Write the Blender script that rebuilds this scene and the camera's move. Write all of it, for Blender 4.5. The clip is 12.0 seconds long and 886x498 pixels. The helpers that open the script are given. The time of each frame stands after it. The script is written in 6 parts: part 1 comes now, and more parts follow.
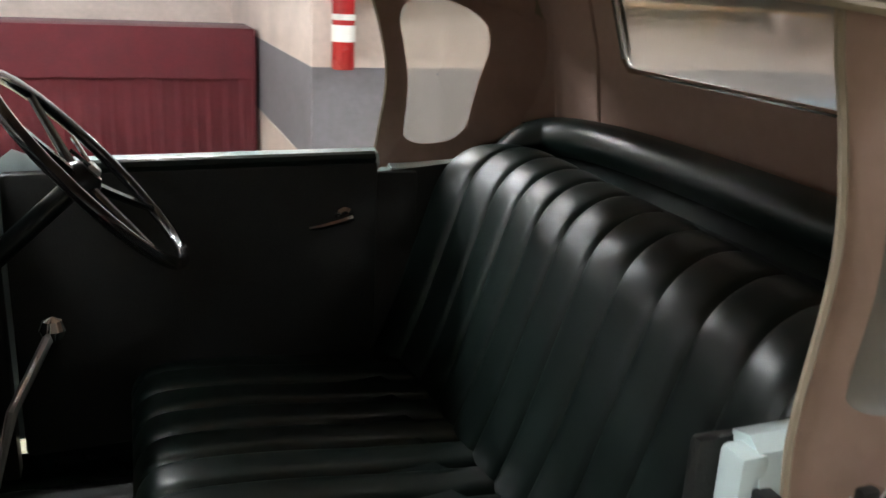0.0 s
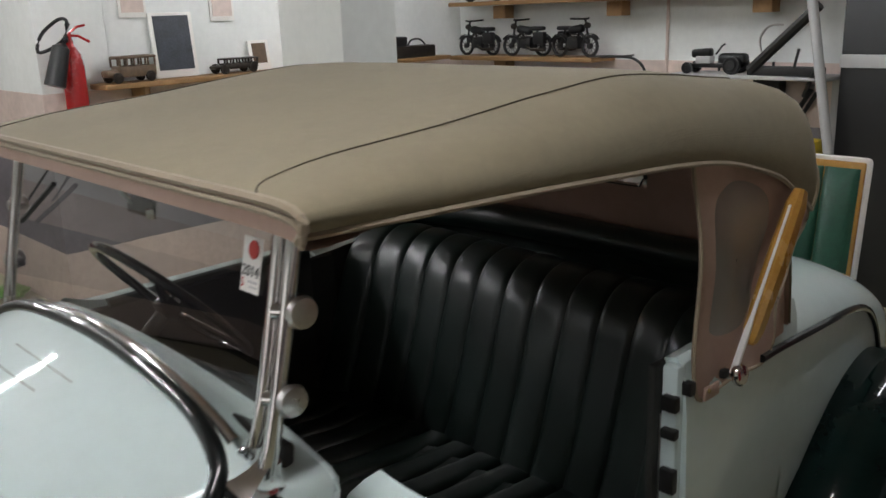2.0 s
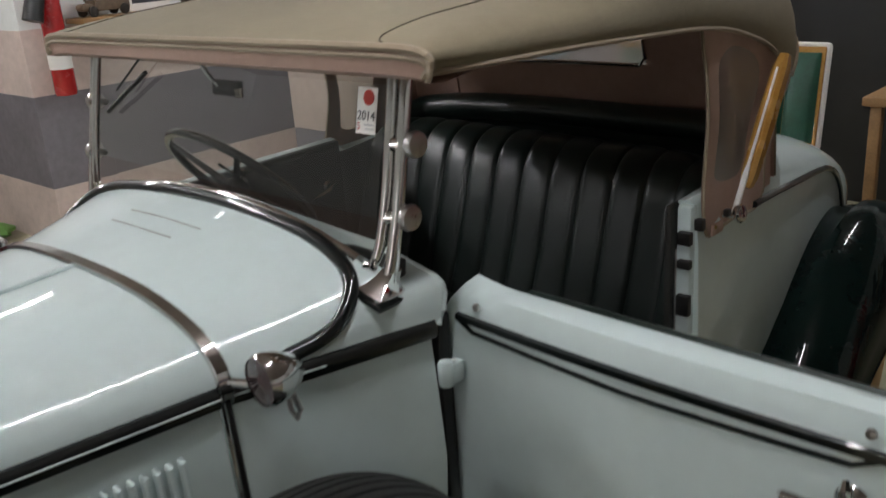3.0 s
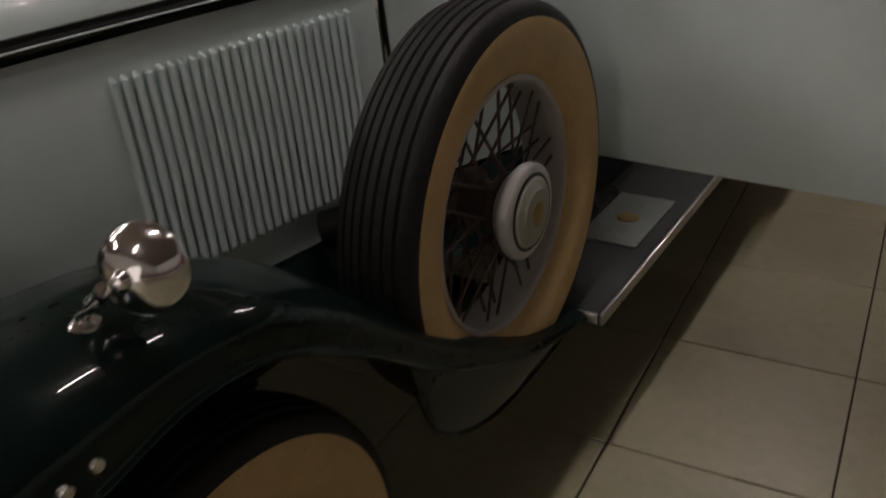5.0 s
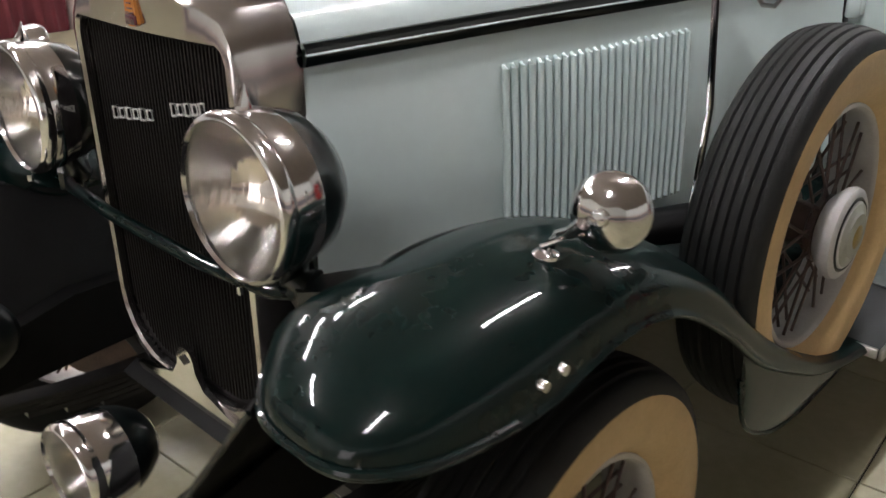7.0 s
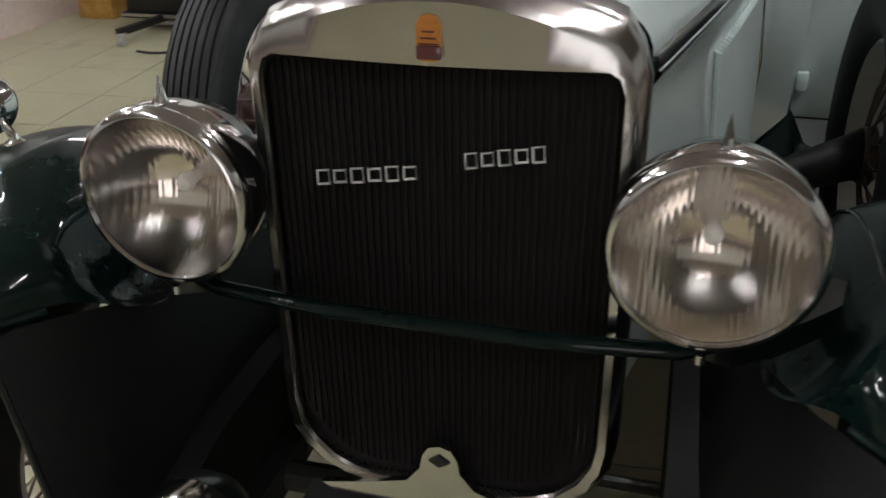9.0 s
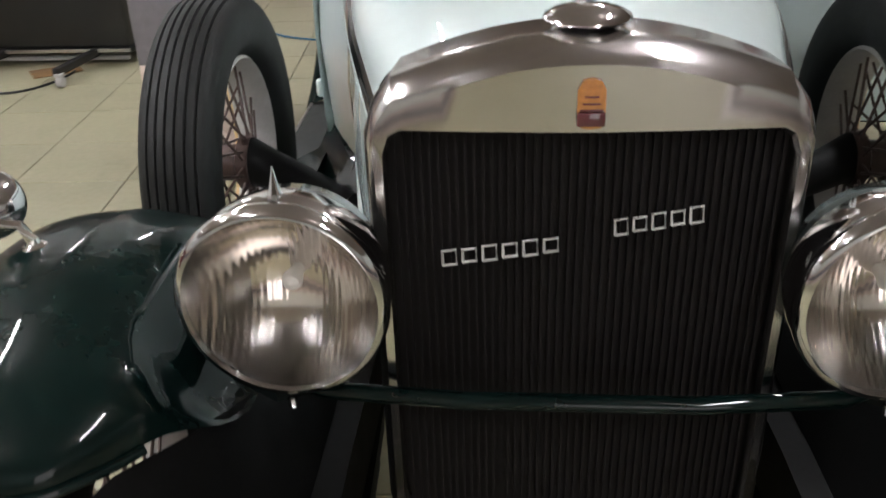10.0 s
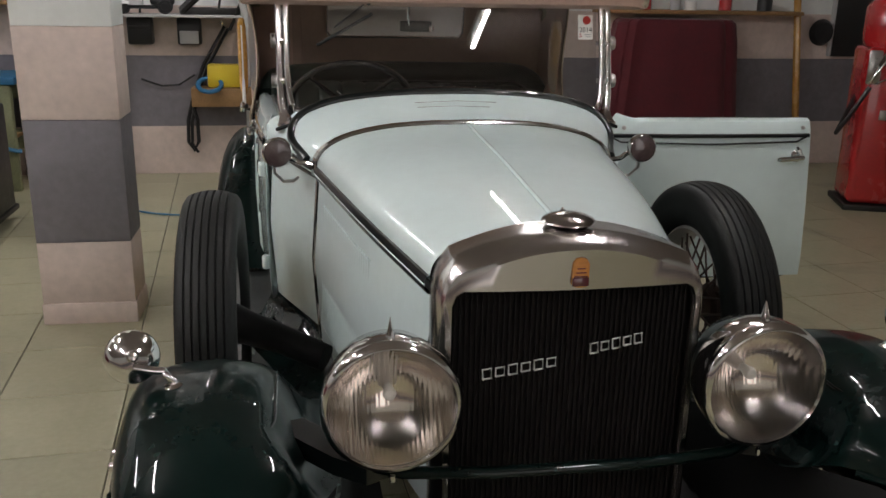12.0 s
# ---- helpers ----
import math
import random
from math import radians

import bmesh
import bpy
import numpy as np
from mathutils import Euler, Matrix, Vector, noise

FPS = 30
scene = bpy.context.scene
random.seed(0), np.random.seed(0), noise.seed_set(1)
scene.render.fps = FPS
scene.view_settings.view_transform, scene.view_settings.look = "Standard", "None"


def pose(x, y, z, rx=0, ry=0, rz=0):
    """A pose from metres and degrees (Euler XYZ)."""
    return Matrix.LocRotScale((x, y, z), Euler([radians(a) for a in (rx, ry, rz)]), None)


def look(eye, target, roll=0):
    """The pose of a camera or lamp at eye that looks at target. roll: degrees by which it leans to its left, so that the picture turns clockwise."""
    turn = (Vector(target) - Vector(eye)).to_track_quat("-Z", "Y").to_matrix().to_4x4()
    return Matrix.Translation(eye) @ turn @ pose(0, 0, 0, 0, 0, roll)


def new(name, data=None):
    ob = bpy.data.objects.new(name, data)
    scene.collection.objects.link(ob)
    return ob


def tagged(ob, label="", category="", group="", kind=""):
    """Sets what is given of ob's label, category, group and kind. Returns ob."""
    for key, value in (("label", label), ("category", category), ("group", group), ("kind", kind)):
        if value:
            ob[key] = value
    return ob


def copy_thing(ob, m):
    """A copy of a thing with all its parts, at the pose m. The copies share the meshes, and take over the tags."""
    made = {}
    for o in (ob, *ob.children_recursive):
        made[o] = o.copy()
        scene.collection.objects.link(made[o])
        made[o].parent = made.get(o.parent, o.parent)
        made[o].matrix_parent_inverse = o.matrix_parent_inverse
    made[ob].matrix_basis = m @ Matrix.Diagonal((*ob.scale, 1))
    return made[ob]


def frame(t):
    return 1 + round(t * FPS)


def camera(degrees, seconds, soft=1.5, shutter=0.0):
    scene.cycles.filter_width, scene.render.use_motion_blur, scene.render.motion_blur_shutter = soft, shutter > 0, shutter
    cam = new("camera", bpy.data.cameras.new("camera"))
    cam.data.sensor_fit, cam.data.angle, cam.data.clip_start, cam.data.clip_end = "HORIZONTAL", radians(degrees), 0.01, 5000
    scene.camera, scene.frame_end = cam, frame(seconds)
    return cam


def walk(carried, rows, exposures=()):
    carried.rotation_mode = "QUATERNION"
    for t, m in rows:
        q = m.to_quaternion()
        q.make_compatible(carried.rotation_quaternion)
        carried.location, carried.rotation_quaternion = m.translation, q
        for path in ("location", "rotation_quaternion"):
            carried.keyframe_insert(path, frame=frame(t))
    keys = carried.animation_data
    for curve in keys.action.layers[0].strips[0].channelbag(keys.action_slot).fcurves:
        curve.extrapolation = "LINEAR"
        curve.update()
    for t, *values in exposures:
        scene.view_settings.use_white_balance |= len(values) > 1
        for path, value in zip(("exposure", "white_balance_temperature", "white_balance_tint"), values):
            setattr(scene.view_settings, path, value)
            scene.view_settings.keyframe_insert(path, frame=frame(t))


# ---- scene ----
cam = camera(53.65, 12.0, shutter=0.4)
PATH = [
    (0, (1.250, 1.599, 1.633), (0.353, 1.926, 1.338), 2.74),
    (0.5, (1.386, 1.399, 1.713), (0.547, 1.848, 1.404), 1.65),
    (1, (1.503, 1.222, 1.798), (0.700, 1.738, 1.501), 1.60),
    (1.5, (1.488, 0.931, 1.884), (0.761, 1.562, 1.612), 0.41),
    (2, (1.539, 0.674, 1.927), (0.833, 1.331, 1.663), -2.10),
    (2.5, (1.608, 0.448, 1.909), (0.925, 1.112, 1.603), -3.23),
    (2.7, (1.596, 0.383, 1.892), (0.930, 1.056, 1.571), -4.00),
    (4.3, (1.652, -0.262, 1.550), (1.090, 0.477, 1.178), 0.43),
    (4.5, (1.620, -0.320, 1.499), (1.095, 0.442, 1.120), 0.49),
    (5, (1.517, -0.490, 1.453), (1.024, 0.249, 0.993), -3.83),
    (5.5, (1.523, -0.586, 1.424), (0.998, 0.119, 0.947), -2.39),
    (6, (1.538, -0.674, 1.403), (0.926, -0.048, 0.920), -2.48),
    (6.5, (1.493, -0.758, 1.397), (0.814, -0.192, 0.928), -2.71),
    (7, (1.345, -0.846, 1.434), (0.716, -0.187, 1.023), -0.33),
    (7.5, (1.111, -0.990, 1.464), (0.551, -0.277, 1.044), -3.50),
    (7.7, (1.007, -1.001, 1.472), (0.459, -0.288, 1.034), -3.98),
    (9.3, (0.143, -1.170, 1.465), (-0.041, -0.300, 1.006), -2.13),
    (9.5, (0.049, -1.146, 1.464), (-0.110, -0.274, 1.002), -3.31),
    (10, (-0.098, -1.086, 1.518), (-0.165, -0.201, 1.058), -1.97),
    (10.5, (-0.282, -1.156, 1.579), (-0.242, -0.231, 1.200), -3.03),
    (11, (-0.403, -1.316, 1.649), (-0.300, -0.385, 1.299), -1.69),
    (11.5, (-0.462, -1.503, 1.677), (-0.312, -0.564, 1.368), 1.02),
    (12, (-0.510, -1.610, 1.714), (-0.346, -0.667, 1.424), 1.10),
]
# stops, kelvin and tint, as the film camera adapts on its way
EXPOSURES = [
    (0.0, 1.25, 6150, 5), (0.5, 0.9, 6150, 5), (1.0, 0.85, 6250, 8), (1.5, 0.45, 6250, 8), (2.0, 0.0, 6250, 8), (2.5, 0.2, 6250, 8),
    (4.5, -1.08, 6800, 19), (5.0, -0.55, 7000, 18), (5.5, 0.2, 6650, 17), (6.0, 1.3, 6650, 16), (6.5, 1.5, 6650, 16), (7.0, 1.1, 6350, 13), (7.5, 0.8, 6350, 13),
    (9.5, 0.2, 6250, 6), (10.0, 0.7, 6250, 10), (10.5, 0.1, 6600, 13), (11.0, -0.25, 6600, 12), (12.0, -0.05, 6500, 11),
]
walk(cam, [(t, look(eye, target, roll)) for t, eye, target, roll in PATH], exposures=EXPOSURES)

# ---- world and light ----
world = bpy.data.worlds.new("world")
scene.world = world
world.use_nodes = True
world.node_tree.nodes["Background"].inputs["Color"].default_value = (0.5, 0.6, 0.7, 1)
world.node_tree.nodes["Background"].inputs["Strength"].default_value = 0.05
TUBE_STRENGTH = 130.0


# ---- materials ----
def mat(name, color, rough=0.5, metal=0.0, var=0.0, scale=8.0, bump=0.0, bump_scale=60.0, coat=0.0, color2=None, spec=0.5, emit=0.0, fine=0.0):
    """A surface with colour variation at two scales and fine relief."""
    m = bpy.data.materials.new(name)
    m.use_nodes = True
    nt = m.node_tree
    b = nt.nodes["Principled BSDF"]
    b.inputs["Roughness"].default_value = rough
    b.inputs["Metallic"].default_value = metal
    b.inputs["Coat Weight"].default_value = coat
    b.inputs["Coat Roughness"].default_value = 0.04
    b.inputs["Specular IOR Level"].default_value = spec
    c = (*color, 1)
    b.inputs["Base Color"].default_value = c
    if emit:
        b.inputs["Emission Color"].default_value = c
        b.inputs["Emission Strength"].default_value = emit
    co = nt.nodes.new("ShaderNodeTexCoord")
    if var:
        n1 = nt.nodes.new("ShaderNodeTexNoise")
        n1.inputs["Scale"].default_value = scale
        n1.inputs["Detail"].default_value = 6
        n1.inputs["Roughness"].default_value = 0.65
        nt.links.new(co.outputs["Object"], n1.inputs["Vector"])
        n2 = nt.nodes.new("ShaderNodeTexNoise")
        n2.inputs["Scale"].default_value = scale * 9
        n2.inputs["Detail"].default_value = 3
        nt.links.new(co.outputs["Object"], n2.inputs["Vector"])
        mx = nt.nodes.new("ShaderNodeMix")
        mx.data_type = "FLOAT"
        mx.inputs["Factor"].default_value = 0.35
        nt.links.new(n1.outputs["Fac"], mx.inputs["A"])
        nt.links.new(n2.outputs["Fac"], mx.inputs["B"])
        ramp = nt.nodes.new("ShaderNodeValToRGB")
        ramp.color_ramp.elements[0].position = 0.32
        ramp.color_ramp.elements[1].position = 0.68
        other = color2 or tuple(v * (1 - var) for v in color)
        ramp.color_ramp.elements[0].color = (*other, 1)
        ramp.color_ramp.elements[1].color = (*(color if color2 else tuple(min(1, v * (1 + var * 0.4)) for v in color)), 1)
        nt.links.new(mx.outputs["Result"], ramp.inputs["Fac"])
        nt.links.new(ramp.outputs["Color"], b.inputs["Base Color"])
        rr = nt.nodes.new("ShaderNodeMapRange")
        rr.inputs["To Min"].default_value = max(0.0, rough - 0.08 * min(1, rough * 3))
        rr.inputs["To Max"].default_value = min(1.0, rough + 0.12 * min(1, rough * 3))
        nt.links.new(n1.outputs["Fac"], rr.inputs["Value"])
        nt.links.new(rr.outputs["Result"], b.inputs["Roughness"])
    if bump:
        nb = nt.nodes.new("ShaderNodeTexNoise")
        nb.inputs["Scale"].default_value = bump_scale
        nb.inputs["Detail"].default_value = 4
        nt.links.new(co.outputs["Object"], nb.inputs["Vector"])
        bp = nt.nodes.new("ShaderNodeBump")
        bp.inputs["Strength"].default_value = bump
        bp.inputs["Distance"].default_value = 0.004
        nt.links.new(nb.outputs["Fac"], bp.inputs["Height"])
        nt.links.new(bp.outputs["Normal"], b.inputs["Normal"])
    return m


def cloth(name, color, color2, scale=700.0, bump=0.35, rough=0.9):
    """Woven cloth: crossed threads with faint soiling."""
    m = mat(name, color, rough, var=0.2, scale=5.0, color2=color2)
    nt = m.node_tree
    b = nt.nodes["Principled BSDF"]
    co = nt.nodes.new("ShaderNodeTexCoord")
    waves = []
    for axis in ("X", "Y"):
        w = nt.nodes.new("ShaderNodeTexWave")
        w.bands_direction = axis
        w.inputs["Scale"].default_value = scale / 3.0
        w.inputs["Distortion"].default_value = 0.6
        nt.links.new(co.outputs["Object"], w.inputs["Vector"])
        waves.append(w)
    ad = nt.nodes.new("ShaderNodeMath")
    ad.operation = "ADD"
    nt.links.new(waves[0].outputs["Fac"], ad.inputs[0])
    nt.links.new(waves[1].outputs["Fac"], ad.inputs[1])
    bp = nt.nodes.new("ShaderNodeBump")
    bp.inputs["Strength"].default_value = bump * 0.5
    bp.inputs["Distance"].default_value = 0.0006
    nt.links.new(ad.outputs["Value"], bp.inputs["Height"])
    nt.links.new(bp.outputs["Normal"], b.inputs["Normal"])
    b.inputs["Sheen Weight"].default_value = 0.1
    return m


def glass(name, tint=(0.95, 0.97, 0.96), gloss=1.0, rough=0.0, ior=1.5, wave=0.0, thin=False):
    """A thin clear pane: see-through, with reflections that grow at a slant."""
    m = bpy.data.materials.new(name)
    m.use_nodes = True
    nt = m.node_tree
    nt.nodes.remove(nt.nodes["Principled BSDF"])
    out = nt.nodes["Material Output"]
    tr = nt.nodes.new("ShaderNodeBsdfTransparent")
    tr.inputs["Color"].default_value = (*tint, 1)
    gl = nt.nodes.new("ShaderNodeBsdfGlossy")
    gl.inputs["Roughness"].default_value = rough
    gl.inputs["Color"].default_value = (gloss, gloss, gloss, 1)
    fr = nt.nodes.new("ShaderNodeFresnel")
    fr.inputs["IOR"].default_value = ior
    mx = nt.nodes.new("ShaderNodeMixShader")
    nt.links.new(fr.outputs["Fac"], mx.inputs["Fac"])
    if thin:
        # a thin sheet reflects the same from either side
        lw = nt.nodes.new("ShaderNodeLayerWeight")
        pw = nt.nodes.new("ShaderNodeMath")
        pw.operation = "POWER"
        pw.inputs[1].default_value = 5.0
        ma = nt.nodes.new("ShaderNodeMath")
        ma.operation = "MULTIPLY_ADD"
        ma.inputs[1].default_value = 0.9
        ma.inputs[2].default_value = 0.10
        nt.links.new(lw.outputs["Facing"], pw.inputs[0])
        nt.links.new(pw.outputs["Value"], ma.inputs[0])
        nt.links.new(ma.outputs["Value"], mx.inputs["Fac"])
    nt.links.new(tr.outputs["BSDF"], mx.inputs[1])
    nt.links.new(gl.outputs["BSDF"], mx.inputs[2])
    nt.links.new(mx.outputs["Shader"], out.inputs["Surface"])
    if wave:
        co = nt.nodes.new("ShaderNodeTexCoord")
        w = nt.nodes.new("ShaderNodeTexWave")
        w.inputs["Scale"].default_value = wave
        nt.links.new(co.outputs["Object"], w.inputs["Vector"])
        bp = nt.nodes.new("ShaderNodeBump")
        bp.inputs["Strength"].default_value = 1.0
        bp.inputs["Distance"].default_value = 0.0006
        nt.links.new(w.outputs["Fac"], bp.inputs["Height"])
        nt.links.new(bp.outputs["Normal"], gl.inputs["Normal"])
    return m


def milky(m, amount, color):
    """Clouds a clear sheet with a little scattered light."""
    nt = m.node_tree
    out = nt.nodes["Material Output"]
    src = out.inputs["Surface"].links[0].from_socket
    tl = nt.nodes.new("ShaderNodeBsdfTranslucent")
    tl.inputs["Color"].default_value = (*color, 1)
    df = nt.nodes.new("ShaderNodeBsdfDiffuse")
    df.inputs["Color"].default_value = (*color, 1)
    haze = nt.nodes.new("ShaderNodeMixShader")
    nt.links.new(tl.outputs["BSDF"], haze.inputs[1])
    nt.links.new(df.outputs["BSDF"], haze.inputs[2])
    mx = nt.nodes.new("ShaderNodeMixShader")
    mx.inputs["Fac"].default_value = amount
    nt.links.new(src, mx.inputs[1])
    nt.links.new(haze.outputs["Shader"], mx.inputs[2])
    nt.links.new(mx.outputs["Shader"], out.inputs["Surface"])
    return m


def ribbed(m, scale):
    """Fine upright ribs, as a fluted lens shows them in the reflector behind it."""
    nt = m.node_tree
    co = nt.nodes.new("ShaderNodeTexCoord")
    w = nt.nodes.new("ShaderNodeTexWave")
    w.inputs["Scale"].default_value = scale
    w.inputs["Distortion"].default_value = 0.3
    nt.links.new(co.outputs["Object"], w.inputs["Vector"])
    bp = nt.nodes.new("ShaderNodeBump")
    bp.inputs["Strength"].default_value = 0.08
    bp.inputs["Distance"].default_value = 0.003
    nt.links.new(w.outputs["Fac"], bp.inputs["Height"])
    nt.links.new(bp.outputs["Normal"], nt.nodes["Principled BSDF"].inputs["Normal"])
    return m


def tinted_pieces(m, amount=0.12):
    """Lets each piece of a surface differ a little in brightness."""
    nt = m.node_tree
    b = nt.nodes["Principled BSDF"]
    src = b.inputs["Base Color"].links[0].from_socket
    info = nt.nodes.new("ShaderNodeObjectInfo")
    mr = nt.nodes.new("ShaderNodeMapRange")
    mr.inputs["To Min"].default_value = 1 - amount
    mr.inputs["To Max"].default_value = 1 + amount * 0.5
    nt.links.new(info.outputs["Random"], mr.inputs["Value"])
    hs = nt.nodes.new("ShaderNodeHueSaturation")
    nt.links.new(mr.outputs["Result"], hs.inputs["Value"])
    geo = nt.nodes.new("ShaderNodeNewGeometry")
    for n in [n for n in nt.nodes if n.type == "TEX_NOISE"]:
        nt.links.new(geo.outputs["Position"], n.inputs["Vector"])
    dirt = nt.nodes.new("ShaderNodeTexNoise")
    dirt.inputs["Scale"].default_value = 1.7
    dirt.inputs["Detail"].default_value = 5
    dirt.inputs["Distortion"].default_value = 0.6
    nt.links.new(geo.outputs["Position"], dirt.inputs["Vector"])
    stain = nt.nodes.new("ShaderNodeMapRange")
    stain.inputs["From Min"].default_value = 0.58
    stain.inputs["From Max"].default_value = 0.72
    stain.inputs["To Max"].default_value = 0.42
    nt.links.new(dirt.outputs["Fac"], stain.inputs["Value"])
    mix = nt.nodes.new("ShaderNodeMix")
    mix.data_type = "RGBA"
    mix.inputs["B"].default_value = (0.17, 0.14, 0.095, 1)
    nt.links.new(stain.outputs["Result"], mix.inputs["Factor"])
    nt.links.new(src, mix.inputs["A"])
    nt.links.new(mix.outputs["Result"], hs.inputs["Color"])
    nt.links.new(hs.outputs["Color"], b.inputs["Base Color"])
    return m


WHITE = mat("cream_white_paint", (0.665, 0.775, 0.765), 0.5, var=0.06, scale=3, coat=1.0, spec=0.2)
GREEN = mat("dark_green_enamel", (0.0028, 0.0098, 0.0088), 0.3, var=0.25, scale=6, coat=0.55, spec=0.02)
GREEN.node_tree.nodes["Principled BSDF"].inputs["Coat Roughness"].default_value = 0.012
BLACK = mat("black_enamel", (0.004, 0.006, 0.006), 0.3, coat=1.0, spec=0.15)
GRILLEBLACK = mat("grille_black", (0.011, 0.0095, 0.0095), 0.6, var=0.3, scale=30, spec=0.12)
UNDERBODY = mat("black_underbody_paint", (0.006, 0.006, 0.006), 0.5, var=0.4, scale=14, spec=0.12)
BLACKMETAL = mat("worn_black_metal", (0.010, 0.0095, 0.009), 0.45, var=0.4, scale=14, bump=0.2)
CHROME = mat("chrome", (0.72, 0.71, 0.70), 0.09, metal=1.0, var=0.06, scale=20)
NICKEL = mat("satin_nickel", (0.62, 0.595, 0.58), 0.17, metal=1.0, var=0.08, scale=10)
DULLCHROME = mat("brushed_nickel", (0.55, 0.53, 0.51), 0.28, metal=1.0, var=0.15, scale=20)
REFLECTOR = ribbed(mat("lamp_reflector", (0.90, 0.85, 0.81), 0.13, metal=1.0, var=0.1, scale=12), 36.0)
CANVAS = cloth("tan_canvas", (0.27, 0.225, 0.145), (0.22, 0.185, 0.12))
BINDING = cloth("canvas_binding", (0.35, 0.285, 0.205), (0.29, 0.23, 0.16))
LINING = cloth("pinkish_lining", (0.46, 0.31, 0.25), (0.39, 0.26, 0.205))
SEAM = mat("dark_stitching", (0.085, 0.068, 0.045), 0.9)
LEATHER = mat("dark_green_leather", (0.010, 0.020, 0.0165), 0.32, var=0.16, scale=5, bump=0.08, bump_scale=260, spec=0.6, coat=0.18)
LEATHER.node_tree.nodes["Principled BSDF"].inputs["Coat Roughness"].default_value = 0.26
STEERING = mat("dark_grey_steering_wheel", (0.022, 0.021, 0.022), 0.2, var=0.3, scale=30, coat=1.0)
GREENLEATHER = mat("green_leather", (0.02, 0.09, 0.055), 0.35, var=0.3, scale=9, bump=0.25, bump_scale=260)
CARPET = mat("dark_trim_board", (0.024, 0.025, 0.022), 0.6, var=0.4, scale=20, bump=0.3, bump_scale=300)
RUBBER = mat("tyre_rubber", (0.012, 0.0125, 0.012), 0.55, var=0.35, scale=16, bump=0.15, bump_scale=200, spec=0.25)
WHITEWALL = mat("yellowed_whitewall", (0.62, 0.43, 0.21), 0.55, var=0.18, scale=12, color2=(0.50, 0.33, 0.15))
RIMPAINT = mat("grey_rim_paint", (0.50, 0.48, 0.47), 0.35, var=0.15, scale=20, coat=0.3)
CAPGREY = mat("grey_cap_enamel", (0.33, 0.33, 0.28), 0.35, var=0.2, scale=30, coat=0.3)
SPOKEPAINT = mat("dark_spoke_paint", (0.085, 0.050, 0.042), 0.4, var=0.4, scale=30)
BROWNDRUM = mat("dusty_drum", (0.19, 0.14, 0.12), 0.8, var=0.35, scale=25)
BRASS = mat("aged_brass", (0.38, 0.27, 0.10), 0.35, metal=1.0, var=0.3, scale=40)
ORANGE = mat("amber_enamel", (0.55, 0.20, 0.03), 0.2, coat=1.0, var=0.3, scale=150)
MAROON = mat("maroon_enamel", (0.09, 0.015, 0.02), 0.2, coat=1.0)
WOOD = mat("varnished_wood", (0.55, 0.30, 0.07), 0.25, var=0.3, scale=14, coat=0.8, color2=(0.42, 0.21, 0.04))
PLANK = mat("plain_wood", (0.30, 0.17, 0.07), 0.6, var=0.35, scale=10)
ALU = mat("worn_aluminium_plate", (0.21, 0.24, 0.225), 0.5, metal=0.5, var=0.25, scale=25, bump=0.2)
MATRUBBER = mat("ribbed_rubber_mat", (0.02, 0.024, 0.023), 0.6, var=0.3, scale=20)
GREENBAG = mat("green_plastic_film", (0.16, 0.34, 0.08), 0.35, var=0.3, scale=14)
NAMEMETAL = mat("pale_cast_metal", (0.62, 0.62, 0.60), 0.35, var=0.1, scale=30)
LENS = glass("ribbed_lamp_glass", (0.96, 0.94, 0.92), wave=36.0)
PANE = glass("windscreen_glass", (0.74, 0.75, 0.73), thin=True)
VINYL = milky(glass("clear_vinyl", (0.84, 0.78, 0.72), rough=0.06, thin=True), 0.34, (0.82, 0.75, 0.68))
LAMPFACE = mat("smoky_lamp_lens", (0.10, 0.07, 0.07), 0.15, var=0.3, scale=60, coat=1.0)
PAPER = mat("white_paper", (0.80, 0.78, 0.74), 0.7)
INKRED = mat("red_ink", (0.45, 0.04, 0.03), 0.7)
INKBLACK = mat("black_ink", (0.02, 0.02, 0.02), 0.7)
WALLWHITE = mat("white_wall_paint", (0.80, 0.82, 0.80), 0.75, var=0.08, scale=2.5, bump=0.15, bump_scale=80)
WALLPINK = mat("pale_pink_wall_paint", (0.68, 0.56, 0.505), 0.7, var=0.2, scale=2.5, bump=0.15, bump_scale=80)
WALLGREY = mat("grey_violet_wall_paint", (0.20, 0.185, 0.205), 0.65, var=0.26, scale=2.5, bump=0.15, bump_scale=80)
CEILING = mat("ceiling_plaster", (0.31, 0.265, 0.245), 0.85, var=0.15, scale=2)
# even glow added to light the car from the front
DOORWAY_GLOW = mat("daylight_outside", (1.0, 0.95, 0.93), 0.9, emit=1.0)
TILE = tinted_pieces(mat("beige_floor_tile", (0.44, 0.413, 0.285), 0.34, var=0.16, scale=3.5, color2=(0.34, 0.325, 0.205), bump=0.05, bump_scale=30), 0.10)
GROUT = mat("dark_grout", (0.06, 0.055, 0.045), 0.9, var=0.3, scale=30)
REDCLOTH = cloth("burgundy_cloth", (0.105, 0.010, 0.017), (0.07, 0.007, 0.012))
REDPAINT = mat("red_enamel", (0.42, 0.018, 0.02), 0.25, var=0.2, scale=5, coat=0.8)
DARKPLASTIC = mat("black_plastic", (0.012, 0.012, 0.013), 0.4, var=0.2, scale=20)
GREYPLASTIC = mat("grey_plastic", (0.45, 0.45, 0.45), 0.5)
YELLOW = mat("yellow_plastic", (0.65, 0.48, 0.03), 0.4)
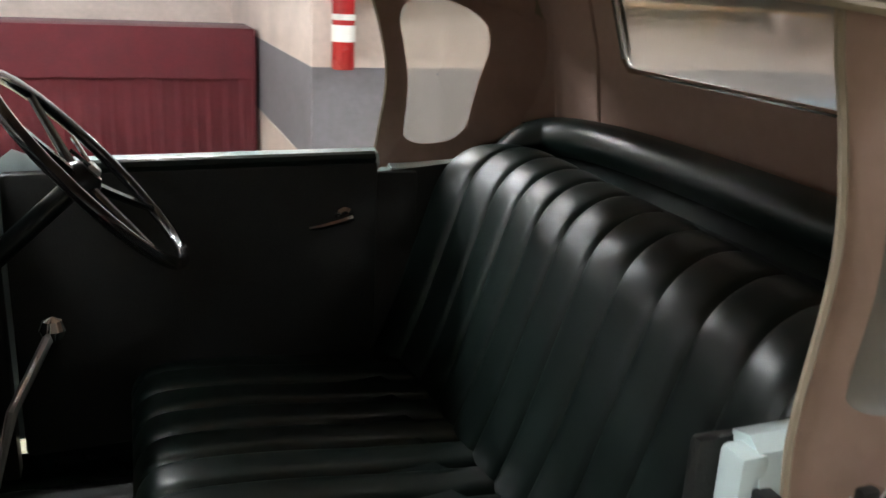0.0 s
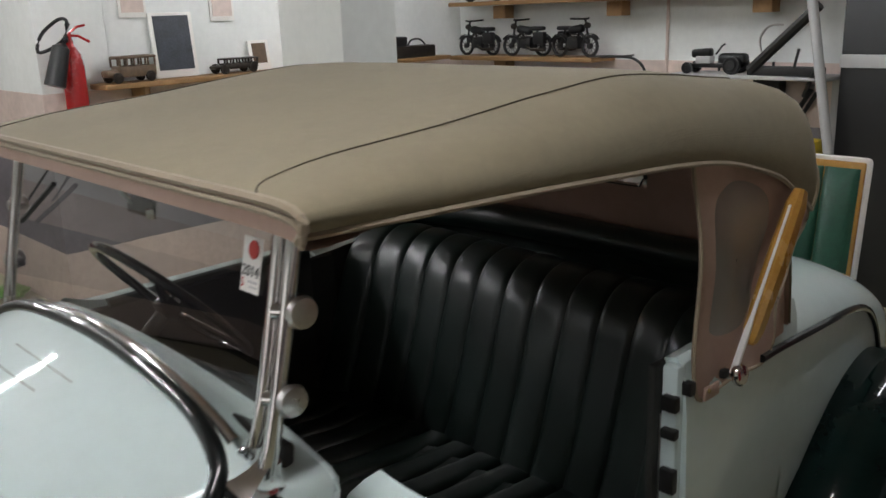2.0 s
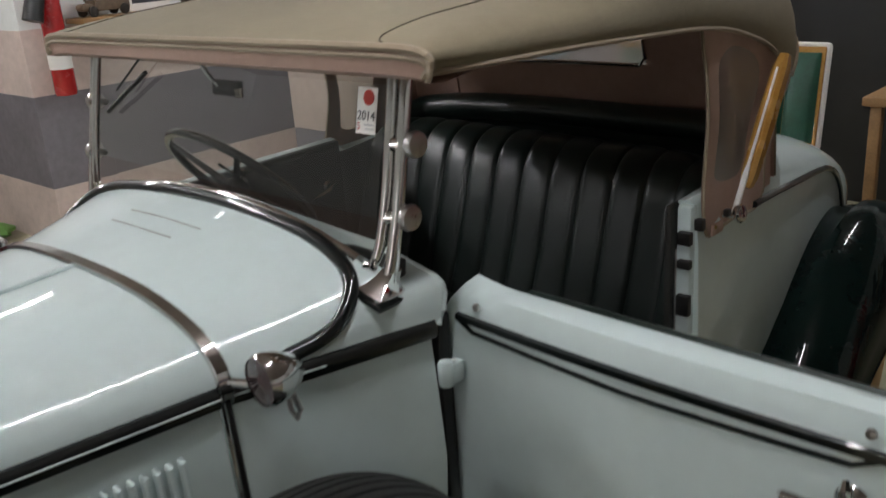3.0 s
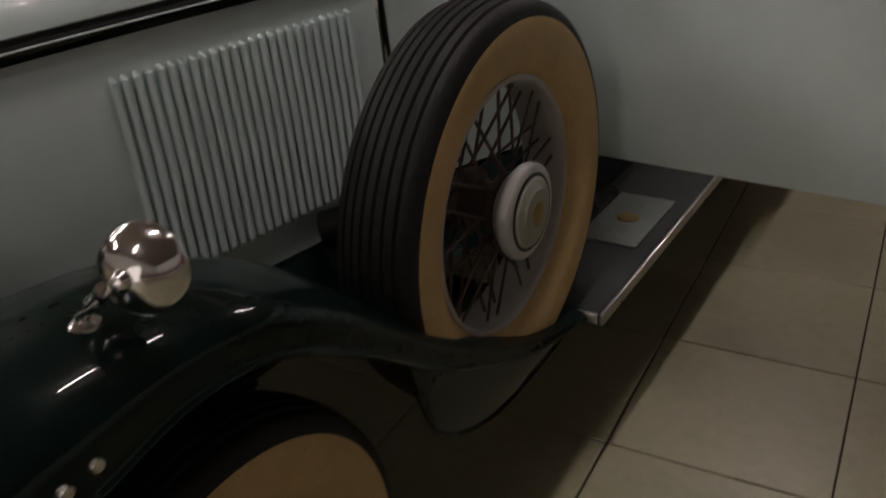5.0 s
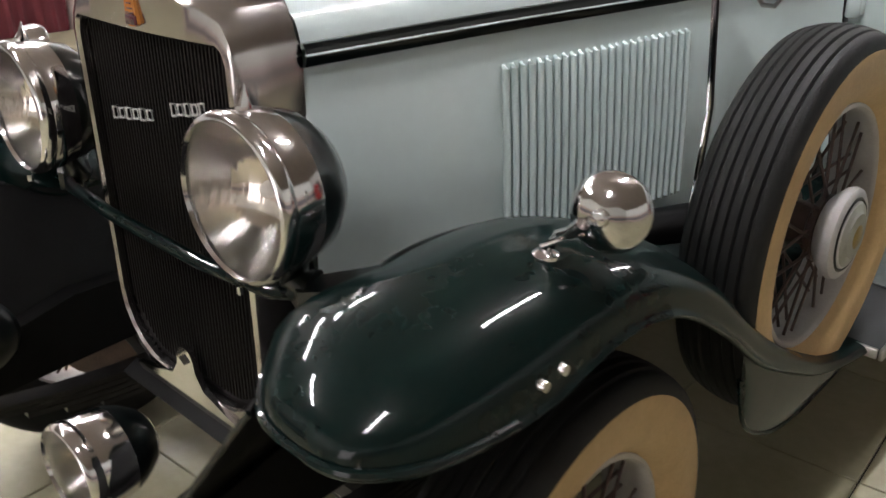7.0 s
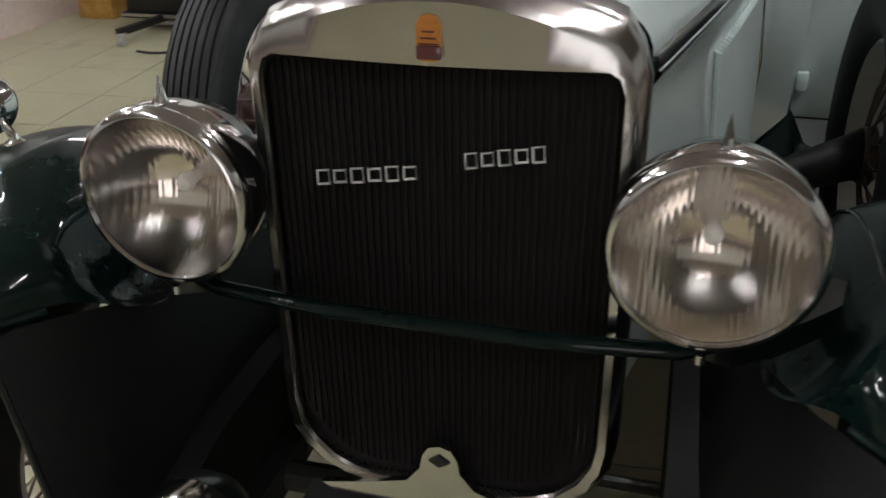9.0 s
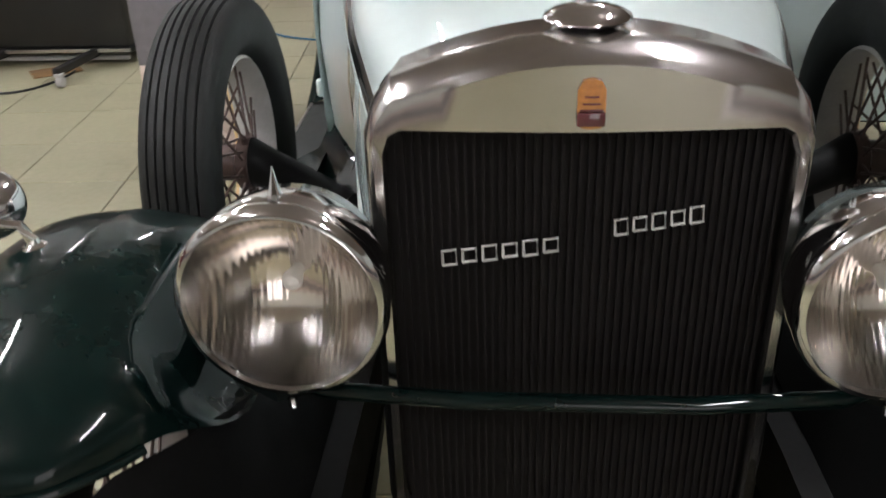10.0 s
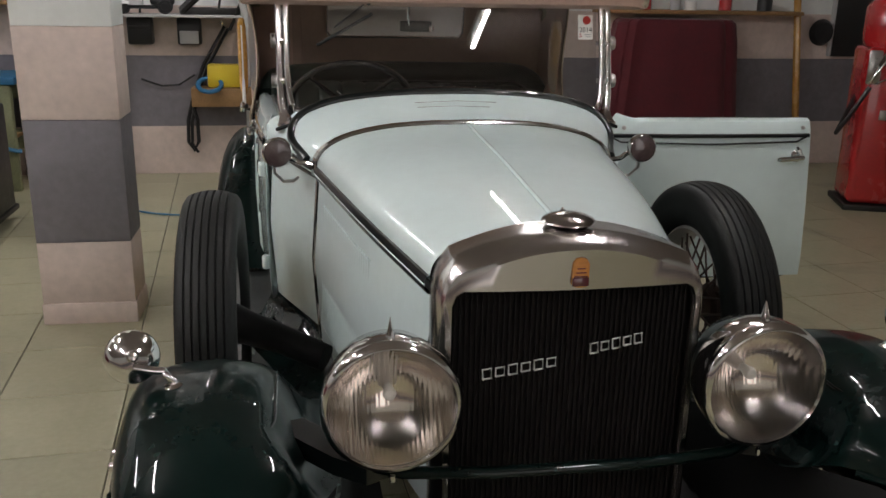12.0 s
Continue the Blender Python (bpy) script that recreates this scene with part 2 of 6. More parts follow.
BLUE = mat("blue_plastic", (0.03, 0.16, 0.32), 0.5, var=0.2)
OLIVE = mat("olive_box_paint", (0.22, 0.23, 0.13), 0.6, var=0.3)
TUBEGLOW = mat("fluorescent_tube", (0.995, 0.97, 0.968), 0.5, emit=TUBE_STRENGTH)
MODELMETAL = mat("dark_model_metal", (0.05, 0.042, 0.035), 0.45, metal=0.6, var=0.5, scale=30)
MODELBLACK = mat("blackened_model_metal", (0.018, 0.018, 0.019), 0.38, metal=0.3, var=0.5, scale=40)
MODELBROWN = mat("brown_model_paint", (0.13, 0.085, 0.05), 0.5, var=0.4, scale=30)
POSTER = mat("dark_photo_print", (0.06, 0.07, 0.09), 0.3, var=0.8, scale=9, color2=(0.02, 0.02, 0.025))


# ---- geometry helpers ----
class Geo:
    """Gathers vertices and faces of one mesh."""

    def __init__(self):
        self.v, self.f = [], []

    def add(self, verts, faces, m=None):
        n = len(self.v)
        self.v += [tuple(m @ Vector(p)) if m else tuple(p) for p in verts]
        self.f += [tuple(i + n for i in f) for f in faces]
        return self

    def grid(self, rings, closed=False, caps=False, m=None):
        """Skin over rings of equally many points."""
        k = len(rings[0])
        verts = [p for r in rings for p in r]
        faces = []
        for i in range(len(rings) - 1):
            for j in range(k if closed else k - 1):
                a, b = i * k + j, i * k + (j + 1) % k
                faces.append((a, b, b + k, a + k))
        if caps:
            faces.append(tuple(reversed(range(k))))
            faces.append(tuple(range((len(rings) - 1) * k, len(rings) * k)))
        return self.add(verts, faces, m)

    def lathe(self, profile, n=32, m=None, closed=False):
        """Turns (radius, along) round the z axis."""
        rings = [[(r * math.cos(2 * math.pi * j / n), r * math.sin(2 * math.pi * j / n), a) for j in range(n)] for r, a in profile]
        if closed:
            rings.append(rings[0])
        return self.grid(rings, closed=True, m=m)

    def tube(self, path, r, n=8, m=None, caps=True):
        """A round bar along a path; r may be one radius or one for each point."""
        pts = [Vector(p) for p in path]
        rings = []
        for i, p in enumerate(pts):
            d = (pts[min(i + 1, len(pts) - 1)] - pts[max(i - 1, 0)]).normalized()
            side = d.cross(Vector((0, 0, 1)) if abs(d.z) < 0.9 else Vector((0, 1, 0))).normalized()
            up = side.cross(d)
            rad = r[i] if isinstance(r, (list, tuple)) else r
            rings.append([tuple(p + rad * (math.cos(a) * side + math.sin(a) * up)) for a in (2 * math.pi * j / n for j in range(n))])
        return self.grid(rings, closed=True, caps=caps, m=m)

    def box(self, sx, sy, sz, bevel=0.004, m=None, seg=2):
        """A box with rounded edges, centred on the origin."""
        bm = bmesh.new()
        bmesh.ops.create_cube(bm, size=1.0)
        bmesh.ops.scale(bm, vec=(sx, sy, sz), verts=bm.verts)
        if bevel:
            bmesh.ops.bevel(bm, geom=bm.edges[:], offset=min(bevel, 0.49 * min(sx, sy, sz)), segments=seg, profile=0.5, affect="EDGES")
        bm.verts.index_update()
        self.add([v.co[:] for v in bm.verts], [[v.index for v in f.verts] for f in bm.faces], m)
        bm.free()
        return self

    def slab(self, outline, a, b, axis="y", m=None):
        """A flat plate of the given outline, from a to b along an axis."""
        put = {"y": lambda p, t: (p[0], t, p[1]), "x": lambda p, t: (t, p[0], p[1]), "z": lambda p, t: (p[0], p[1], t)}[axis]
        return self.grid([[put(p, a) for p in outline], [put(p, b) for p in outline]], closed=True, caps=True, m=m)


def part(name, geo, material, parent=None, label="", at=None, angle=38, smooth=True):
    """Links the geometry as ONE mesh object, under a thing or a part."""
    me = bpy.data.meshes.new(name)
    me.from_pydata(geo.v, [], geo.f)
    bm = bmesh.new()
    bm.from_mesh(me)
    bmesh.ops.recalc_face_normals(bm, faces=bm.faces)
    bm.to_mesh(me)
    bm.free()
    if smooth:
        me.shade_smooth()
        me.set_sharp_from_angle(angle=radians(angle))
    me.materials.append(material)
    ob = new(name, me)
    if parent:
        ob.parent = parent
    if at is not None:
        ob.matrix_basis = at
    if label:
        ob["label"] = label
    return ob


def again(ob, parent, m):
    """Another part on the same mesh."""
    o = new(ob.name.split(".")[0], ob.data)
    o.parent = parent
    o.matrix_basis = m
    if "label" in ob:
        o["label"] = ob["label"]
    return o


def smooth_loop(pts, k=4):
    """A closed outline rounded through its points."""
    n, out = len(pts), []
    for i in range(n):
        p0, p1, p2, p3 = (pts[(i + j) % n] for j in (-1, 0, 1, 2))
        for s in range(k):
            t = s / k
            out.append(tuple(0.5 * (2 * b + (c - a) * t + (2 * a - 5 * b + 4 * c - d) * t * t + (3 * b - a - 3 * c + d) * t**3) for a, b, c, d in zip(p0, p1, p2, p3)))
    return out


def smooth_path(pts, k=4):
    """An open line rounded through its points."""
    out = []
    for i in range(len(pts) - 1):
        p0, p1, p2, p3 = (pts[min(max(i + j, 0), len(pts) - 1)] for j in (-1, 0, 1, 2))
        for s in range(k):
            t = s / k
            out.append(tuple(0.5 * (2 * b + (c - a) * t + (2 * a - 5 * b + 4 * c - d) * t * t + (3 * b - a - 3 * c + d) * t**3) for a, b, c, d in zip(p0, p1, p2, p3)))
    return out + [tuple(pts[-1])]


def lerp(table, t):
    """Smooth reading of a short table of (t, value)."""
    xs, ys = [p[0] for p in table], [p[1] for p in table]
    if t <= xs[0]:
        return ys[0]
    if t >= xs[-1]:
        return ys[-1]
    i = max(k for k in range(len(xs) - 1) if xs[k] <= t)
    h = xs[i + 1] - xs[i]
    u = (t - xs[i]) / h

    def slope(k):
        if k == 0:
            return (ys[1] - ys[0]) / (xs[1] - xs[0])
        if k == len(xs) - 1:
            return (ys[-1] - ys[-2]) / (xs[-1] - xs[-2])
        return (ys[k + 1] - ys[k - 1]) / (xs[k + 1] - xs[k - 1])

    a, b = slope(i) * h, slope(i + 1) * h
    return (2 * u**3 - 3 * u**2 + 1) * ys[i] + (u**3 - 2 * u**2 + u) * a + (3 * u**2 - 2 * u**3) * ys[i + 1] + (u**3 - u**2) * b


def span(a, b, n):
    return [a + (b - a) * i / (n - 1) for i in range(n)]


def empty(name):
    return new(name)


MIRROR = Matrix.Diagonal((-1, 1, 1, 1))


def mirrored(geo):
    g = Geo()
    return g.add(geo.v, [tuple(reversed(f)) for f in geo.f], MIRROR)


def both(name, geo, material, parent, label=""):
    """The same part on the left and on the right of the car."""
    return part(name, geo, material, parent, label), part(name, mirrored(geo), material, parent, label)


# ---- the room ----
FLOOR_TURN = 0.066
TILE_SIZE = 0.519


def wall(name, x0, y0, x1, y1, label, thick=0.2, top=3.1, low=0.435, mid=1.06, high=1.49, bands=True):
    """A straight wall of given plan rectangle, painted in bands."""
    g = Geo().box(x1 - x0, y1 - y0, top, 0.004, pose((x0 + x1) / 2, (y0 + y1) / 2, top / 2), 1)
    w = part(name, g, WALLWHITE, smooth=False)
    tagged(w, label, "wall", kind="structure")
    if bands:
        for nm, a, b, mt in (("lower_paint_band", 0.0, low, WALLPINK), ("dark_paint_band", low, mid, WALLGREY), ("upper_paint_band", mid, high, WALLPINK)):
            part(nm, Geo().box(x1 - x0 + 0.006, y1 - y0 + 0.006, b - a, 0.002, pose((x0 + x1) / 2, (y0 + y1) / 2, (a + b) / 2), 1), mt, w, smooth=False)
    return w


wall("wall_north", -4.70, 6.6, 6.7, 6.8, "white wall with pink and grey painted bands")
wall("wall_corner", -8.8, 2.69, -4.31, 3.15, "wall stub with painted bands and a white top")
WEST_TURN = Matrix.Translation((-4.31, 2.69, 0)) @ pose(0, 0, 0, 0, 0, 2.4) @ Matrix.Translation((4.31, -2.69, 0))
wall("wall_west", -4.51, 3.155, -4.31, 6.62, "white wall with pink and grey painted bands").matrix_basis = WEST_TURN
wall("wall_far_west", -9.0, -5.0, -8.8, 6.8, "pale wall with painted bands behind the draped counter")
wall("wall_east", 6.7, -5.0, 6.9, 6.8, "white wall with painted bands")
wall("wall_south", -8.8, -5.2, 0.2, -5.0, "white wall with painted bands")
wall("wall_south_end", 1.9, -5.2, 6.7, -5.0, "white wall with painted bands")
# unseen doorway with a glowing sheet behind it, added to light the car's front
lintel = part("wall_lintel", Geo().box(1.7, 0.2, 0.9, 0.004, pose(1.05, -5.1, 2.65), 1), WALLWHITE, smooth=False)
tagged(lintel, "white lintel over an added, unseen doorway", "wall", kind="structure")
backdrop = part("backdrop", Geo().box(6.0, 0.05, 4.6, 0, pose(1.05, -6.4, 1.6)), DOORWAY_GLOW, smooth=False)
tagged(backdrop, "glowing sheet added beyond an unseen doorway", "backdrop", kind="structure")
# out of view; its pink tint is added so bounced light warms the shade
ceiling = part("ceiling", Geo().box(15.9, 12.0, 0.15, 0, pose(-1.05, 0.8, 3.18)), CEILING, smooth=False)
tagged(ceiling, "plain unseen ceiling, tinted pink to warm the shade", "ceiling", kind="structure")

column = tagged(empty("column"), "thick column painted in white, pink and grey bands", "column", kind="structure")
CW, CX, CY = 0.455, -1.565, 2.992
COLUMN_DEPTH = 0.28
COLROT = pose(CX, CY, 0, 0, 0, -1.0)


def column_band(name, z0, z1, w, material, label=""):
    part(name, Geo().box(w, w - CW + COLUMN_DEPTH, z1 - z0, 0.006, COLROT @ pose(0, 0, (z0 + z1) / 2)), material, column, label)


column_band("plinth", 0.0, 0.112, CW + 0.012, WALLPINK)
column_band("lower_band", 0.112, 0.435, CW, WALLPINK)
column_band("grey_band", 0.435, 1.05, CW, WALLGREY)
column_band("pink_band", 1.05, 1.49, CW, WALLPINK)
column_band("shaft", 1.49, 3.1, CW, WALLWHITE)


def ceiling_tube(x, y, turn, length=1.2):
    """A twin fluorescent batten under the ceiling."""
    lamp = tagged(empty("ceiling_light"), "unseen white batten with a glowing fluorescent tube", "ceiling light", "ceiling lights")
    lamp.matrix_basis = pose(x, y, 3.06, 0, 0, turn)
    part("housing", Geo().box(length, 0.09, 0.06, 0.008, pose(0, 0, 0.015)), WALLWHITE, lamp)
    part("tube", Geo().tube([(-length / 2 + 0.02, 0, -0.035), (length / 2 - 0.02, 0, -0.035)], 0.016, 10), TUBEGLOW, lamp, "glowing tube")
    return lamp


first_tube = ceiling_tube(0.90, -1.98, 92)
# most of these unseen battens are added to brighten floor, column and walls
for tx, ty, tr in ((0.86, 0.95, 92), (0.82, 4.1, 92), (-1.9, -2.0, 92), (-2.2, 0.5, 92), (-2.9, -0.6, 92), (-3.6, 1.5, 92), (-3.2, 4.6, 92), (-1.3, 5.0, 92), (-6.0, 0.4, 92)):
    copy_thing(first_tube, pose(tx, ty, 3.06, 0, 0, tr))


# ---- the car ----
car = tagged(empty("vintage_car"), "cream vintage roadster with dark green fenders and raised tan top", "car")


def hood_half(y):
    return lerp([(-0.03, 0.250), (0.36, 0.338), (0.85, 0.424), (0.95, 0.445), (1.30, 0.580), (1.42, 0.612)], y)


def belt_z(y):
    return lerp([(-0.03, 1.150), (0.36, 1.165), (0.95, 1.175), (1.30, 1.195)], y)


def crown_z(y):
    return lerp([(-0.03, 1.262), (0.5, 1.296), (0.95, 1.318), (1.24, 1.372)], y)


def crown(y, n=25, up=0.0, p=0.75):
    """Points over the hood at one place along the car, from its left belt to its right."""
    w, zb, zc = hood_half(y) + up + 0.006, belt_z(y) + 0.018 + lerp([(0.96, 0.0), (1.12, 0.012), (1.24, 0.030)], y), crown_z(y) + up
    pts = [(w, y, belt_z(y) + 0.012)]
    for i in range(n):
        a = math.pi * i / (n - 1)
        c, s = math.cos(a), math.sin(a)
        pts.append((w * math.copysign(abs(c) ** p, c), y, zb + (zc - zb) * abs(s) ** 0.9))
    return pts + [(-w, y, belt_z(y) + 0.012)]


def hood_side(y0, y1, n, z_low, out=0.0, z_high=None):
    """A side panel of the hood or cowl, on the left."""
    rings = []
    for y in span(y0, y1, n):
        x = hood_half(y) + out
        zt = (z_high or belt_z(y)) + 0.0
        rings.append([(x - 0.002, y, zt), (x + 0.008, y, zt - 0.12), (x + 0.018, y, zt - 0.26), (x + 0.014, y, (zt + z_low) / 2 - 0.06), (x + 0.0, y, z_low), (x - 0.02, y, z_low)])
    return Geo().grid(rings)


# hood
hood = part("hood", Geo().grid([crown(y) for y in span(-0.02, 0.935, 16)]), WHITE, car, "pale glossy hood")
part("hood_hinge", Geo().tube([(0, y, crown_z(y) + 0.003) for y in span(0.0, 0.93, 8)], 0.005, 8), WHITE, hood)
for sx in (1, -1):
    g = hood_side(-0.02, 0.941, 14, 0.645)
    side = part("hood_side", g if sx > 0 else mirrored(g), WHITE, car, "pale hood side with upright louvers")
    proto = None
    for i in range(25):
        y = 0.360 + (0.852 - 0.360) * i / 24
        x = hood_half(y) + 0.014
        zl, zh = 0.728 + 0.006 * i / 24, 1.088 + 0.012 * i / 24
        if proto is None:
            g = Geo().tube([(0, 0, -0.181), (0.006, 0, -0.174), (0.0085, 0, 0), (0.006, 0, 0.174), (0, 0, 0.181)], [0.004, 0.0070, 0.0073, 0.0070, 0.004], 8)
            proto = part("louver", g, WHITE, side, at=pose(sx * x, y, (zl + zh) / 2, 0, -sx * 2.5, 0))
        else:
            again(proto, side, pose(sx * x, y, (zl + zh) / 2, 0, -sx * 2.5, 0))
    # belt moulding on hood and cowl
    g = Geo()
    for y0, y1 in ((-0.02, 0.93), (0.95, 1.298)):
        rings = []
        for y in span(y0, y1, 12):
            x, z = hood_half(y), belt_z(y)
            rings.append([(x - 0.004, y, z + 0.022), (x + 0.012, y, z + 0.020), (x + 0.017, y, z + 0.008), (x + 0.017, y, z - 0.006), (x + 0.011, y, z - 0.016), (x - 0.004, y, z - 0.018)])
        g.grid(rings)
    part("belt_moulding", g if sx > 0 else mirrored(g), BLACK, car, "dark green belt moulding")
    g = Geo()
    for y0, y1 in ((-0.02, 0.93), (0.95, 1.10)):
        g.tube([(hood_half(y) + 0.017, y, belt_z(y) + 0.003) for y in span(y0, y1, 10)], 0.0022, 6)
    part("pinstripe", g if sx > 0 else mirrored(g), WHITE, car)
    # cowl side
    g = hood_side(0.944, 1.297, 8, 0.685)
    part("cowl_side", g if sx > 0 else mirrored(g), WHITE, car, "pale cowl side")
    # joint between hood and cowl
    edge = [(0.000, 1.165), (0.008, 1.055), (0.018, 0.915), (0.014, 0.838), (0.0, 0.62)]
    g = Geo().tube([(hood_half(0.938) + o - 0.001, 0.938, z) for o, z in edge], 0.0075, 8)
    part("side_band", g if sx > 0 else mirrored(g), CHROME, car, "chrome band down the cowl joint")
    g = Geo().tube([(hood_half(0.948) + o, 0.948, z) for o, z in edge], 0.0045, 6)
    part("joint_strip", g if sx > 0 else mirrored(g), BLACKMETAL, car)
    # ledge below the hood
    rings = [[(hood_half(y) - 0.012, y, 0.648 + 0.04 * max(0.0, (y - 0.94) / 0.36)), (hood_half(y) + 0.004, y, 0.644 + 0.04 * max(0.0, (y - 0.94) / 0.36)), (hood_half(y) + 0.05, y, 0.60), (hood_half(y) + 0.15, y, 0.55)] for y in span(0.30, 1.33, 12)]
    g = Geo().grid(rings)
    part("splash_apron", g if sx > 0 else mirrored(g), GREEN, car, "dark green apron under the hood side")
# cowl top and its chrome band
cowl = part("cowl", Geo().grid([crown(y, up=0.001) for y in span(0.948, 1.235, 8)]), WHITE, car, "pale cowl ahead of the windscreen")
part("cowl_band", Geo().grid([crown(0.93, 31, 0.003), crown(0.932, 31, 0.009), crown(0.952, 31, 0.009), crown(0.954, 31, 0.003)]), CHROME, car, "chrome cowl band")
rim = [(0.472, 0.99, 1.203), (0.492, 1.06, 1.218), (0.507, 1.102, 1.230), (0.517, 1.140, 1.250), (0.510, 1.175, 1.281), (0.484, 1.201, 1.308), (0.432, 1.215, 1.334)]
rim += [(x, 1.226 + 0.012 * (1 - abs(x) / 0.35), z + 0.003) for x, z in ((0.34, 1.353), (0.18, 1.368), (0.06, 1.372), (-0.06, 1.372), (-0.18, 1.368), (-0.34, 1.353))]
rim += [(-x, y, z) for x, y, z in reversed(rim[:7])]
rim = smooth_path(rim)
part("cowl_rim", Geo().tube(rim, 0.0145, 10), BLACK, car, "dark green cowl rim")
for sx in (1, -1):
    rings = []
    for u in span(0.0, 1.0, 8):
        y, lift = 1.19 + 0.142 * u, 0.011 * u * u
        h = hood_half(y)
        ring = ([(h + 0.004, y, belt_z(y) + 0.012), (h + 0.005, y, 1.232), (h + 0.002, y, 1.250), (h - 0.007, y, 1.264), (h - 0.022, y, 1.273), (h - 0.06, y, 1.282), (h - 0.11, y, 1.294), (h - 0.18, y, 1.31), (h - 0.28, y, 1.33), (h - 0.45, y, 1.345), (0.0, y, 1.35)])
        # the rear edge leans back towards its upper corner
        rings.append([(a, b - u * (0.030 * min(1.0, max(0.0, (1.262 - c) / 0.06)) + 0.022 * max(0.0, 0.5 - a)), c + (lift if 1.24 < c < 1.32 else 0.0)) for a, b, c in ring])
    g = Geo().grid(rings)
    g.tube([(x, y, z - 0.004) for x, y, z in rings[-1]], 0.006, 6)
    part("cowl_shoulder", g if sx > 0 else mirrored(g), WHITE, car)
part("cowl_vent", Geo().tube([(-0.13, 1.085, 1.346), (-0.02, 1.078, 1.351), (0.10, 1.085, 1.346)], 0.0008, 6).tube([(-0.13, 1.133, 1.3545), (0.0, 1.13, 1.360), (0.13, 1.135, 1.354)], 0.0008, 6), SEAM, cowl, "thin outline of the vent lid")


# radiator
def shell_outline(wd, ztop, zside, zlow, r, n=9):
    """Outline of the radiator shell, seen from the front, running round from the middle of its top."""
    pts = []
    for x in span(0, wd - r * 0.7, n):
        pts.append((x, ztop - (ztop - zside) * (x / wd) ** 2))
    a0 = pts[-1]
    pts += [(wd - r * 0.25, zside - r * 0.28), (wd, zside - r)]
    pts += [(wd, z) for z in span(zside - r - 0.08, zlow + 0.16, 4)]
    for a in span(0, 90, 6):
        pts.append((wd - 0.13 + 0.13 * math.cos(radians(a)), zlow + 0.13 - 0.13 * math.sin(radians(a))))
    return pts + [(-x, z) for x, z in reversed(pts[1:])]


outer = shell_outline(0.262, 1.278, 1.215, 0.475, 0.05)
inner = shell_outline(0.233, 1.172, 1.176, 0.503, 0.03)


def ring_at(o, y, k=1.0, peak=0.0):
    return [(x * k, y - (peak * (1 - abs(x) / 0.25) if z > 1.14 else 0.0), z) for x, z in o]


ridge = shell_outline(0.2475, 1.256, 1.186, 0.488, 0.034)
brow = shell_outline(0.2565, 1.271, 1.206, 0.480, 0.044)
g = Geo().grid([ring_at(inner, -0.108), ring_at(inner, -0.137), ring_at([(x * 1.015, z + (0.005 if z > 1 else -0.003)) for x, z in inner], -0.143, peak=0.004),
                ring_at(ridge, -0.141, peak=0.014), ring_at([(0.5 * (a[0] + b[0]), 0.45 * a[1] + 0.55 * b[1] + 0.001) for a, b in zip(ridge, brow)], -0.137, peak=0.009), ring_at(brow, -0.126, peak=0.004), ring_at(outer, -0.108), ring_at(outer, -0.08, 1.008), ring_at(outer, -0.018, 0.985)], closed=True)
radiator = part("radiator_shell", g, NICKEL, car, "polished chrome radiator shell", angle=28)
part("radiator_core", Geo().slab([(x * 1.01, z) for x, z in inner], -0.115, -0.05), GRILLEBLACK, car, "black radiator core")
slat = None
for i in range(44):
    x = -0.226 + 0.452 * i / 43
    zlow = 0.515 + (max(0.0, abs(x) - 0.11) / 0.12) ** 2.2 * 0.10
    g = Geo().box(0.0040, 0.008, 1.168 - zlow, 0, pose(x, -0.117, (1.168 + zlow) / 2))
    part("slat", g, GRILLEBLACK, radiator, smooth=False)
# name plates drawn as plain bars
for x0, x1, z0, z1, n in ((-0.176, -0.026, 1.006, 1.027, 6), (0.034, 0.144, 1.048, 1.068, 5)):
    tilt = math.degrees(math.atan2(z1 - z0, x1 - x0))
    wide = (x1 - x0) / n * 0.36
    for i in range(n):
        u = (i + 0.5) / n
        cell = pose(x0 + (x1 - x0) * u, -0.128, z0 + (z1 - z0) * u, 0, -tilt, 0)
        tall = 0.0085 if i % 2 else 0.0100
        loop = [(-wide, 0, -tall), (wide - 0.001, 0, -tall), (wide + 0.001, 0, tall), (-wide + 0.002, 0, tall), (-wide, 0, -tall)]
        part("name_bar", Geo().tube(loop, 0.0021, 6, cell), NAMEMETAL, radiator, "pale plain bar across the grille")
em = [(0.0, -0.029), (0.010, -0.028), (0.0155, -0.024), (0.0155, 0.016), (0.010, 0.026), (0.0, 0.029)]
em = em + [(-x, z) for x, z in reversed(em[1:-1])]
emblem = part("emblem", Geo().slab([(x, z + 1.213) for x, z in em], -0.156, -0.138), ORANGE, radiator, "amber enamel shield badge")
part("emblem_band", Geo().box(0.032, 0.006, 0.018, 0.003, pose(0, -0.1555, 1.1955)), MAROON, emblem)
for z, w in ((1.206, 0.026), (1.213, 0.020), (1.221, 0.016)):
    part("emblem_relief", Geo().box(w, 0.002, 0.0022, 0.0006, pose(0, -0.1565, z)), MAROON, emblem)
part("crank_plate", Geo().slab([(-0.20, 0.475), (-0.12, 0.492), (-0.055, 0.51), (-0.032, 0.54), (-0.028, 0.565), (-0.018, 0.582), (0, 0.588), (0.018, 0.582), (0.028, 0.565), (0.032, 0.54), (0.055, 0.51), (0.12, 0.492), (0.20, 0.475), (0.17, 0.455), (-0.17, 0.455)], -0.150, -0.138), CHROME, radiator, "chrome starting-crank plate")
